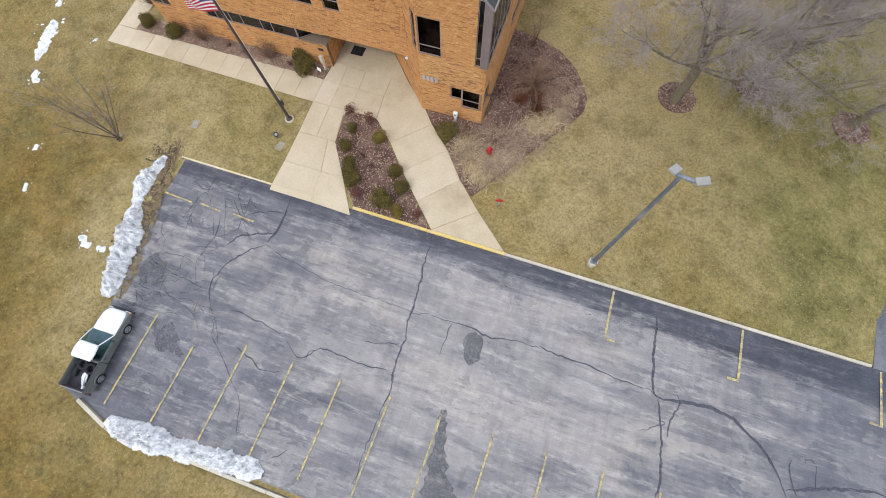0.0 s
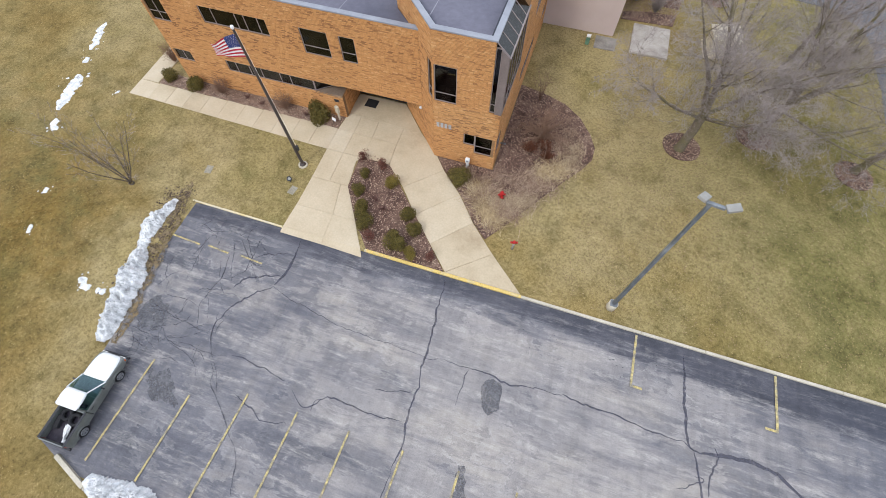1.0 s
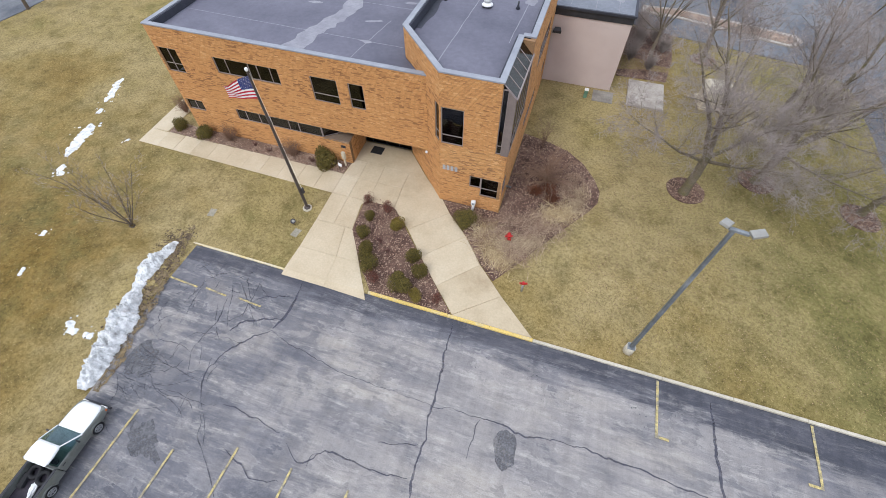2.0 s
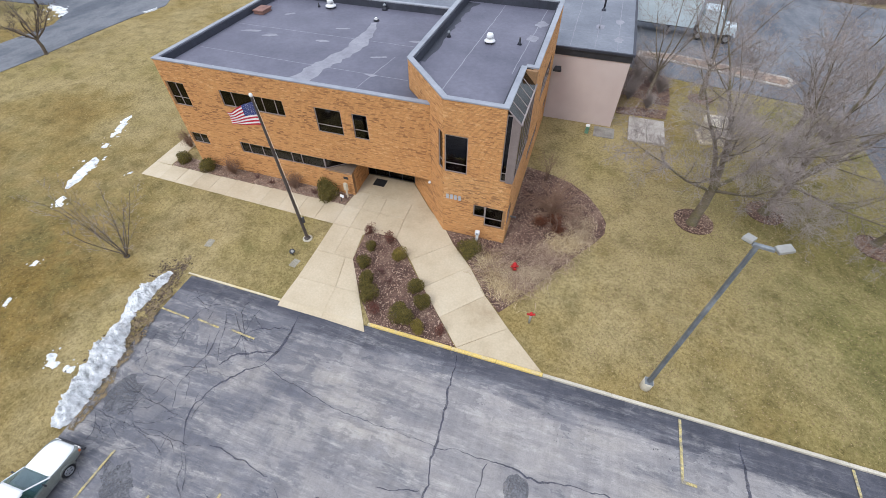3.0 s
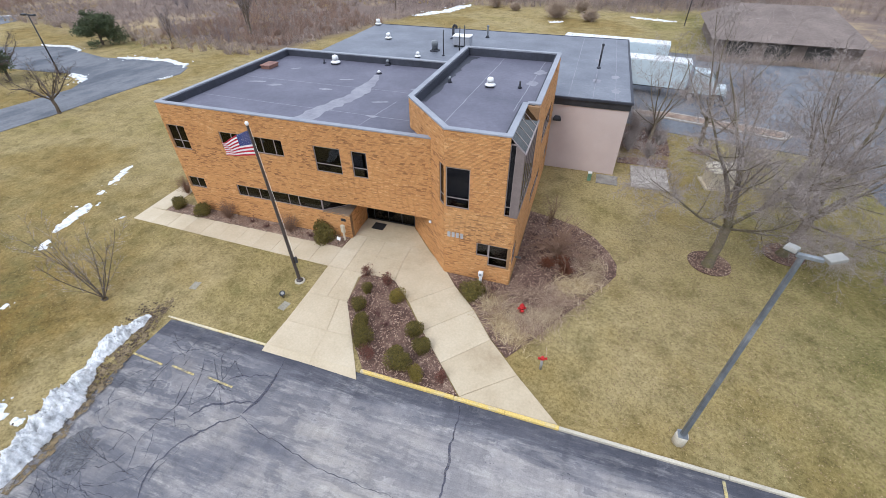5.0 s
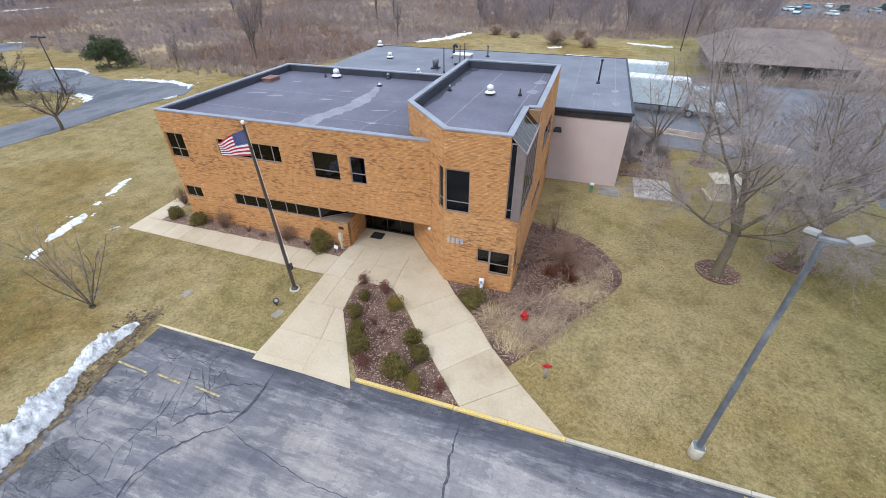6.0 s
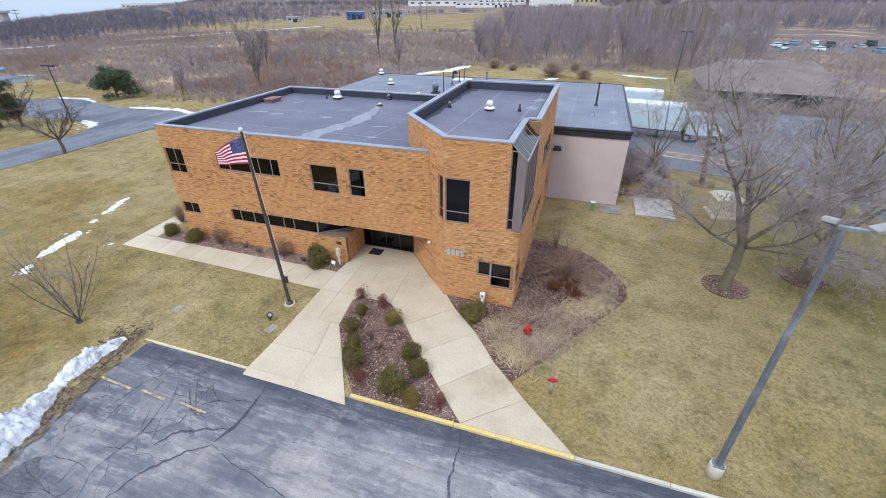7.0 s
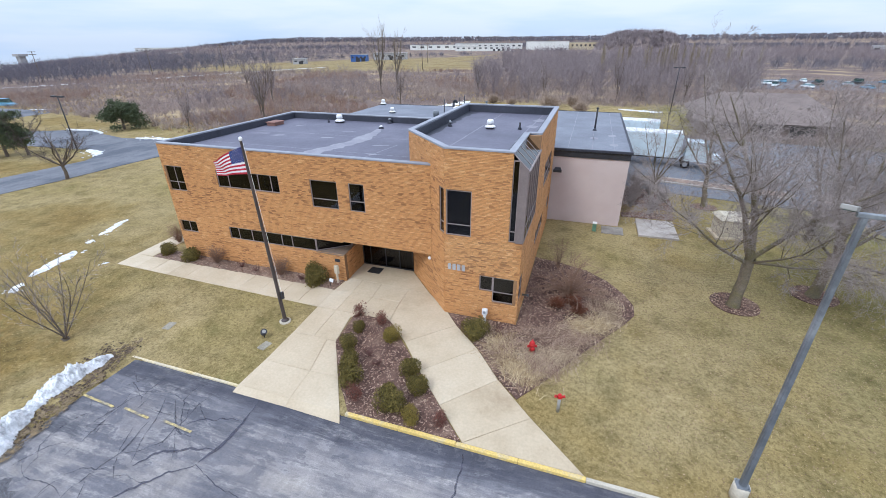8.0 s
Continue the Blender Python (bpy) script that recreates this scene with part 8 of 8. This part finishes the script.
SAPLING = [proto(700 + i, 6, 0.1, 0.75, (3, 3), 0.006) for i in range(4)]
WOODTREE = [proto(720 + i, 6, 0.22, 0.6, (4, 3), 0.008) for i in range(4)]
S, H = scatter(9800, -330, 120, 50, 225, lambda x, y, r: y > brush_edge(x) and (x < 14 or y > 112) and clump_at(x, y, 0.03, 2, -0.5), 1, 1.0, 2.8)
thicket("brush", S, H, 23, 0.025, M_BRUSH, "brown leafless brush covering the land behind the building", "brush", 2, 0.7)
S, H = scatter(2600, -330, -20, 60, 240, lambda x, y, r: y > brush_edge(x) + 5 and clump_at(x, y, 0.022, 9, 0.12), 3, 1.2, 2.8)
thicket("brush", S, H, 26, 0.03, M_BRUSHR, "russet leafless brush in broad patches", "brush", 4, 0.65)
S, H = scatter(1800, -300, -20, 52, 200, lambda x, y, r: y > brush_edge(x) - 1.5 and clump_at(x, y, 0.035, 5, 0.05), 5, 0.5, 1.1)
thicket("dry_reeds", S, H, 24, 0.03, M_REED, "pale dry reeds and tall grass in the brushland", "reeds", 6, 0.6)
# belt of small trees behind the mown strip
S, H = scatter(310, -75, 110, 106, 225, lambda x, y, r: y > brush_edge(x) + 2 and -0.26 * y < x < 0.3 * y and (x < 18 or y > 120), 7, 4.0, 9.0)
forest("wood", S, H, WOODTREE, M_WOOD, "grey-brown leafless wood behind the mown strip", 8)
S, H = scatter(760, -95, 110, 104, 150, lambda x, y, r: y > brush_edge(x) + 0.5 and (x < 18 or y > 118), 27, 2.0, 4.6)
forest("undergrowth", S, H, SAPLING, M_BRUSH, "dense brown undergrowth at the wood's edge", 28)
S, H = scatter(200, -260, -45, 56, 240, lambda x, y, r: y > brush_edge(x) + 3 and clump_at(x, y, 0.02, 14, -0.05) and not field(x, y), 9, 2.0, 4.5)
forest("wood", S, H, SAPLING + WOODTREE, M_WOOD, "scattered leafless trees in the brushland", 10)
LIGHTTREE = [proto(740 + i, 4, 0.2, 0.7, (2, 2), 0.014) for i in range(5)]
S, H = scatter(1650, -420, 330, 225, 470, lambda x, y, r: not (0.3 * y < x < 0.9 * y and y < 330) and x > -0.2 * y + 25 * noise.noise((y * 0.02, 0, 0)) or x < -1.12 * y, 11, 6, 11)
forest("wood", S, H, LIGHTTREE, M_WOOD, "wide leafless woods in the distance", 12)
S, H = scatter(3000, -1300, 900, 440, 800, lambda x, y, r: not field(x, y) and not (-330 < x < 30), 11, 7, 12)
thicket("wood", S, H, 30, 0.12, M_WOOD, "leafless woods beyond the fields", "wood", 32, 1.3, 0.55, 0.7)
S, H = scatter(6000, -2600, 1600, 780, 2600, lambda x, y, r: clump_at(x, y, 0.004, 3, -0.3) and not (-430 < x < 30 and y < 1250), 13, 9, 15)
thicket("wood", S, H, 16, 0.45, M_WOOD, "far dark line of leafless woods on the horizon", "wood", 14, 1.3, 0.5, 0.7)
S, H = scatter(1050, -900, -190, 120, 520, lambda x, y, r: x < -235 - 0.2 * (y - 120) and x > -330 - 1.1 * (y - 60), 15, 6, 10)
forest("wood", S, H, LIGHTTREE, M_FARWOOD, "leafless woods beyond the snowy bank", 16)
S, H = scatter(26, -30, 60, 190, 240, lambda x, y, r: x > 0, 17, 12, 15)
thicket("wood", S, H, 160, 0.06, M_WOODT, "group of pale tan poplars", "wood", 18, 0.2, 0.8, trunk=True)
# belts of trees across the far land


def belt(dist, x0, x1, step, h0, h1, deep, gap, seed, label, k=30, width=0.3):
    """A belt of leafless trees along a far line, broken by gaps."""
    rg = np.random.default_rng(seed)
    S, H = [], []
    for x in np.arange(x0, x1, step):
        x += rg.normal(0, 4 * step)
        y = math.sqrt(max(1.0, dist * dist - x * x)) + rg.uniform(0, deep)
        if noise.noise((x * 0.006, dist, seed)) > gap:
            S.append((x, y, rise(x, y)))
            H.append(rg.uniform(h0, h1) * (1 + 0.25 * noise.noise((x * 0.02, seed, 0))))
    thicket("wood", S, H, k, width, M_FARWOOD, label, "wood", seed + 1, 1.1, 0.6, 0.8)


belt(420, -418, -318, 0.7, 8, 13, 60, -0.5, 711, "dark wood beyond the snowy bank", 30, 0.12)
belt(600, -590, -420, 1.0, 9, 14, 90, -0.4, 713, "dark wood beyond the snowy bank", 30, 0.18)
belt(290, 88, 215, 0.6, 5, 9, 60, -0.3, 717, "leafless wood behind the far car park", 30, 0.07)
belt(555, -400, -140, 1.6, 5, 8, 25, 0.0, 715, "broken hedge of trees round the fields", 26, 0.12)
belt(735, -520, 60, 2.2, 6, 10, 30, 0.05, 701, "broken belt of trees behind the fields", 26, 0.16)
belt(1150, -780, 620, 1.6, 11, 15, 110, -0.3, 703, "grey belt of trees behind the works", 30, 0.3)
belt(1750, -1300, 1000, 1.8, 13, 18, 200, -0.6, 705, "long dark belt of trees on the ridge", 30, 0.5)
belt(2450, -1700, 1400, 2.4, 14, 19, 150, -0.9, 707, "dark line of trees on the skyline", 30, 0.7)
# wooded rise on the horizon
S, H = [], []
rg = np.random.default_rng(19)
for _ in range(600):
    a = rg.uniform(-1, 1)
    b = rg.uniform(0.02, 0.9)
    S.append((70 + 74 * a, 850 + 140 * b, 25 * (1 - a * a * a * a) * (1 - (2 * b - 1) ** 2)))
    H.append(rg.uniform(11, 16))
thicket("wood", S, H, 26, 0.4, M_WOOD, "dense leafless wood on a low rise", "wood", 20, 1.2, 0.5, 0.7)
bm = bmesh.new()
hv = [[bm.verts.new((70 + 84 * a, 850 + 140 * b, 25 * max(0, 1 - a * a * a * a) * max(0, 1 - (2 * b - 1) ** 2) - 0.5)) for b in (0, 0.2, 0.4, 0.6, 0.8, 1)] for a in np.linspace(-1, 1, 15)]
for p, q in zip(hv, hv[1:]):
    for i in range(5):
        bm.faces.new((p[i], q[i], q[i + 1], p[i + 1]))
tagged(part("hill", bm, M_BRUSH, None), "low wooded hill on the horizon", "hill", kind="structure")

# single tall trees that stand out
def tall(x, y, h, seed, tan=False):
    rr = random.Random(seed)
    lim = [((rr.uniform(-0.35, 0.35), rr.uniform(-0.35, 0.35), 1.0), h * rr.uniform(0.55, 0.75), h * 0.008, rr.uniform(0.5, 1.0)) for _ in range(6)]
    g = grow(seed, ((rr.uniform(-0.4, 0.4), 0, h * 0.3), h * 0.014, h * 0.011), lim, levels=3, up=0.1, kids=(8, 6, 4, 2), ratio=(0.4, 0.42, 0.4, 0.4), end_r=0.02, wander=0.08, angle=(0.35, 0.75))
    tree("leafless_tree", x, y, g, "tall thin leafless tree standing above the brush", bark=M_BARK, twig=M_WOODT if tan else M_WOOD, group="tall trees in the brush")


for i, (x, y, h) in enumerate(((-60, 119, 20), (-58, 126, 17), (-60.5, 67, 11), (-57.0, 63, 10), (-63.5, 70, 10), (-67, 55, 5.5), (-44, 96, 8), (-30, 118, 9), (-12, 117, 9), (6, 119, 10), (22, 121, 9), (-78, 92, 9), (-110, 120, 9))):
    tall(x, y, h, 300 + i, i < 2)
M_PALET = mk("pale_grey_twigs", [lin(150, 132, 118), lin(188, 170, 152)], scale=0.8, fine=10, fine_amt=0.15, bump=0)
for i, (x, y, r) in enumerate(((-8.5, 97.5, 2.9), (-4.0, 105.5, 2.0), (-1.8, 95.8, 1.8), (-18.2, 103.7, 1.3), (-23.3, 106.6, 1.7))):
    twig_shrub(x, y, r * 1.4, 500 + i, "rounded pale leafless bush on the mown strip", 330, 1.15, M_PALET, "bushes on the mown strip", 0, 0.03)
# snowy bank across the brushland
tagged(part("snowy_bank", ribbon([(-330, 70), (-245, 100), (-215, 140), (-205, 170), (-190, 215), (-170, 262)], [5, 5, 4, 4, 4, 3], lambda x, y: rise(x, y) + 0.4, 0.8, 5, 77), M_SNOW, None), "long snow-covered bank across the brushland", "snow bank", kind="structure")


# power poles
def power_pole(x, y, h):
    p = thing("power_pole", x, y, rise(x, y), 30, "wooden power pole with crossarms in the distance", "power pole", "power poles")
    part("pole", turned([(0.22, 0), (0.14, h)], 8), M_BARK, p)
    for z in (h - 0.6, h - 1.8):
        part("crossarm", bbox(-1.6, -0.1, z, 1.6, 0.1, z + 0.22), M_BARK, p)


for x, y, h in ((-250, 122, 15), (-262, 150, 15), (-236, 190, 15), (-225, 232, 16), (-95.5, 247, 13), (-150, 330, 14), (-128, 345, 14)):
    power_pole(x, y, h)


# far buildings
M_SHED = mk("pale_sheet_wall", [lin(206, 206, 200), lin(226, 226, 220)], scale=0.05, fine=0.6, fine_amt=0.06, bump=0)
M_SHEDT = mk("tan_sheet_wall", [lin(186, 172, 140), lin(206, 192, 160)], scale=0.05, fine=0.6, fine_amt=0.06, bump=0)
M_SHEDB = mk("blue_sheet_wall", [lin(60, 92, 150), lin(84, 116, 170)], scale=0.05, fine=0.6, fine_amt=0.06, bump=0)
M_SHEDG = mk("grey_roof_sheet", [lin(150, 150, 150), lin(190, 190, 190)], scale=0.05, fine=0.6, fine_amt=0.08, bump=0)


def far_building(x, y, w, d, h, rz, mat, label, doors=0, wins=6):
    b = thing("far_building", x, y, rise(x, y) - 0.2, rz, label, "building", "distant buildings")
    part("wall", bbox(-w / 2, 0, 0, w / 2, d, h), mat, b)
    part("roof", bbox(-w / 2 - 0.4, -0.4, h, w / 2 + 0.4, d + 0.4, h + 0.5), M_SHEDG, b)
    for i in range(wins):
        u = -w / 2 + w * (i + 0.5) / wins
        part("window", bbox(u - w / wins * 0.22, -0.12, h * 0.5, u + w / wins * 0.22, -0.02, h * 0.75), M_DARK, b)
    for i in range(doors):
        u = w / 2 - (i + 0.7) * min(9, w / (doors + 1))
        part("dock_door", bbox(u - 2, -0.15, 0, u + 2, -0.02, min(4.2, h * 0.6)), M_DARK, b)


far_building(-100, 985, 86, 60, 17, 8, M_SHED, "large white warehouse with dock doors", 5, 0)
far_building(-30, 1020, 70, 60, 15, 8, M_SHEDT, "grey-tan warehouse beside the white one", 0, 8)
far_building(-330, 995, 150, 40, 11, 8, M_SHED, "long low white works building with a row of windows", 2, 8)
far_building(-215, 900, 110, 30, 9, 8, M_SHED, "long low white works building", 4, 10)
far_building(-250, 1100, 160, 40, 13, 8, M_SHED, "long pale works building", 0, 12)
far_building(-222, 405, 16, 12, 6.5, 20, M_SHEDB, "blue and grey shed at the field's edge", 2, 4)
far_building(-205, 440, 34, 14, 6.5, 15, M_SHEDG, "grey shed at the field's edge", 2, 5)
far_building(-268, 372, 12, 8, 4.5, 20, M_SHEDG, "small grey shed by the field", 1, 2)
far_building(-1050, 900, 110, 50, 13, 40, M_SHED, "white works block on the horizon", 0, 12)
far_building(-1150, 620, 90, 50, 9, 50, M_SHEDG, "grey works block on the horizon", 0, 8)
far_building(-800, 380, 120, 30, 9, 55, M_SHED, "long white shed far off", 3, 10)
far_building(620, 900, 160, 40, 10, -25, M_SHED, "long white store far off", 3, 12)
far_building(380, 700, 120, 40, 9, -25, M_SHEDG, "grey store far off", 3, 10)
tw = thing("tower", -1010, 570, rise(-1010, 570), 0, "tall grey concrete tower far off", "tower")
part("shaft", bbox(-5, -5, 0, 5, 5, 20), M_SHEDG, tw)
part("cap", bbox(-8, -8, 20, 8, 8, 24), M_SHEDG, tw)
# store across the service yard
M_SHINGLE = mk("taupe_shingles", [lin(110, 98, 92), lin(132, 119, 111)], scale=0.4, fine=4, fine_amt=0.15, bump=0.2, bump_scale=6)
st = thing("storage_building", 27.5, 74.0, 0.0, -3, "low building with a wide taupe gabled roof behind the yard", "building")
part("wall", bbox(-10, 0, -0.1, 8, 20, 2.6), M_SHINGLE, st)
bm = bmesh.new()
vs = [bm.verts.new(c) for c in ((-11, -1, 2.5), (9, -1, 2.5), (9, 21, 2.5), (-11, 21, 2.5), (-7, 10, 5.9), (5, 10, 5.9))]
for f in ((0, 1, 5, 4), (2, 3, 4, 5), (1, 2, 5), (3, 0, 4), (3, 2, 1, 0)):
    bm.faces.new([vs[i] for i in f])
part("roof", bm, M_SHINGLE, st, "taupe shingled gable roof")
for u in (-7, -2, 3):
    part("garage_door", bbox(u - 1.6, -0.06, 0, u + 1.6, 0.0, 2.2), M_INTERIOR, st)
S = [(x, 70.6 + 0.05 * (x - 16) + random.Random(int(x * 10)).uniform(-0.5, 0.5), 0) for x in np.arange(15, 44, 0.35)]
thicket("hedge", S, [1.9] * len(S), 40, 0.025, M_BRUSH, "bare brown hedge along the yard's far edge", "hedge", 91, 0.5)


# ---- vehicles beyond ----
M_TRAIL = mk("pale_blue_trailer_paint", [lin(186, 200, 206), lin(204, 216, 220)], scale=0.3, fine=3, fine_amt=0.06, rough=0.5, bump=0)
def semi_trailer(x, y, rz, L, label):
    t = thing("semi_trailer", x, y, 0.08, rz, label, "trailer", "parked trailers")
    part("box", bbox(-L / 2, -1.25, 1.15, L / 2, 1.25, 3.9, bevel=0.06), M_TRAIL, t)
    part("snow_cover", bbox(-L / 2 + 0.1, -1.2, 3.9, L / 2 - 0.1, 1.2, 3.98, bevel=0.03), M_SNOW, t)
    part("chassis", bbox(-L / 2 + 0.3, -0.6, 0.9, L / 2 - 0.3, 0.6, 1.15), M_DARK, t)
    for u in (-L / 2 + 1.2, -L / 2 + 2.5):
        for s in (-1, 1):
            w = part("wheel", torus(0.36, 0.14, 20, 8, pose(u, s * 1.0, 0.5, 90)), M_BLACK, t)
            part("rim", turned([(0.24, -0.1), (0.24, 0.1)], 14, pose(u, s * 1.0, 0.5, 90)), M_CHROME, w)
    for s in (-0.8, 0.8):
        part("landing_leg", bbox(L / 2 - 2.6, s - 0.08, 0, L / 2 - 2.4, s + 0.08, 1.0), M_DARK, t)
    return t


semi_trailer(4.2, 53.6, -6, 13.5, "pale box trailer with snow on its roof")
semi_trailer(2.6, 62.0, -6, 13.5, "pale box trailer with snow on its roof")
tr = thing("truck_tractor", 12.5, 52.75, 0.08, -6, "white truck cab coupled to a pale trailer", "truck")
part("cab", hull(bmesh.new(), [(-1.2, [(-1.1, 0.9), (1.3, 0.9), (1.3, 2.0), (0.6, 3.1), (-1.1, 3.1)]), (1.2, [(-1.1, 0.9), (1.3, 0.9), (1.3, 2.0), (0.6, 3.1), (-1.1, 3.1)])]), M_TRAIL, tr)
part("bonnet", bbox(1.25, -0.95, 0.8, 2.6, 0.95, 1.7, bevel=0.2), M_TRAIL, tr)
part("windscreen", bbox(0.95, -1.05, 2.05, 1.25, 1.05, 2.75, m=pose(0, 0, 0)), M_GLASSG, tr)
for u in (-0.9, 1.9):
    for s in (-1, 1):
        w = part("wheel", torus(0.36, 0.14, 20, 8, pose(u, s * 1.05, 0.5, 90)), M_BLACK, tr)
        part("rim", turned([(0.26, -0.1), (0.26, 0.1)], 14, pose(u, s * 1.08, 0.5, 90)), M_CHROME, w)
part("bumper", bbox(2.55, -1.1, 0.45, 2.75, 1.1, 0.8, bevel=0.03), M_CHROME, tr)


def car(x, y, rz, tone, label, tall_one=False):
    c = thing("parked_car", x, y, 0.08, rz, label, "car", "parked cars")
    h = 1.95 if tall_one else 1.42
    side_b = [(-2.2, 0.35), (2.2, 0.35), (2.2, 0.75), (1.3, 0.92), (-1.9, 0.95), (-2.2, 0.8)]
    bmv = hull(bmesh.new(), [(-0.86, side_b), (0.86, side_b)])
    bmesh.ops.bevel(bmv, geom=bmv.edges[:], offset=0.06, segments=1, affect="EDGES")
    part("body", bmv, tone, c)
    side_c = [(-1.9, 0.9), (1.2, 0.9), (0.5, h - 0.08), (-1.5, h - 0.08)]
    part("windows", hull(bmesh.new(), [(-0.78, side_c), (0.78, side_c)]), M_GLASSG, c)
    part("roof", bbox(-1.55, -0.74, h - 0.1, 0.5, 0.74, h, bevel=0.04), tone, c)
    for u in (-1.35, 1.4):
        for s in (-1, 1):
            part("wheel", torus(0.24, 0.09, 16, 8, pose(u, s * 0.8, 0.33, 90)), M_BLACK, c)


M_CBLUE = mk("blue_car_paint", [lin(92, 140, 170), lin(120, 168, 196)], scale=1, rough=0.3, bump=0)
M_CSILV = mk("silver_car_paint", [lin(160, 164, 168), lin(186, 190, 194)], scale=1, rough=0.3, bump=0)
car(-136, 66.2, 10, M_CBLUE, "light blue van parked far off", True)
rc = random.Random(8)
for i in range(27):
    car(58 + 7.5 * (i // 2) + rc.uniform(-1, 1), 172 + 11 * (i % 3) + rc.uniform(-2, 2), rc.uniform(60, 110), rc.choice((M_TWHITE, M_TWHITE, M_CSILV, M_CBLUE, M_DARK)), "car parked in the distant lot", i % 4 == 0)
tagged(part("road", plan([(45, 168), (150, 150), (170, 205), (55, 212)], -0.1, 0.09), M_ROAD, None), "grey lot with parked cars far off", "parking lot", kind="structure")


def area_lamp(x, y, h, label):
    p = thing("street_lamp", x, y, rise(x, y), 0, label, "street lamp", "far lamps")
    part("pole", turned([(0.1, 0), (0.07, h)], 10), M_DARK, p)
    part("arm", bbox(-0.5, -0.05, h - 0.05, 0.5, 0.05, h + 0.05), M_DARK, p)
    for s in (-1, 1):
        part("lamp_head", bbox(s * 0.75 - 0.35, -0.22, h - 0.1, s * 0.75 + 0.35, 0.22, h + 0.1, bevel=0.03), M_DARK, p)


area_lamp(-68.6, 37.2, 7.3, "thin dark lamp post in the far lot's island")
area_lamp(15.8, 97, 9, "thin dark lamp post behind the yard")
# kerbed island in the service drive
island = tagged(part("drive_island", plan([(5.4, 46.6), (9.0, 46.9), (19.4, 44.6), (19.9, 43.6), (18.9, 42.2), (8.6, 44.9), (5.2, 45.0)], 0.0, 0.2), M_PADL, None), "long narrow kerbed island in the service drive", "kerb island", kind="structure")
part("soil", plan([(5.9, 46.2), (9.0, 46.5), (19.0, 44.2), (19.3, 43.5), (18.6, 42.7), (8.7, 45.3), (5.8, 45.4)], 0.1, 0.23), M_MULCHL, island, "bare brown soil inside the kerb")
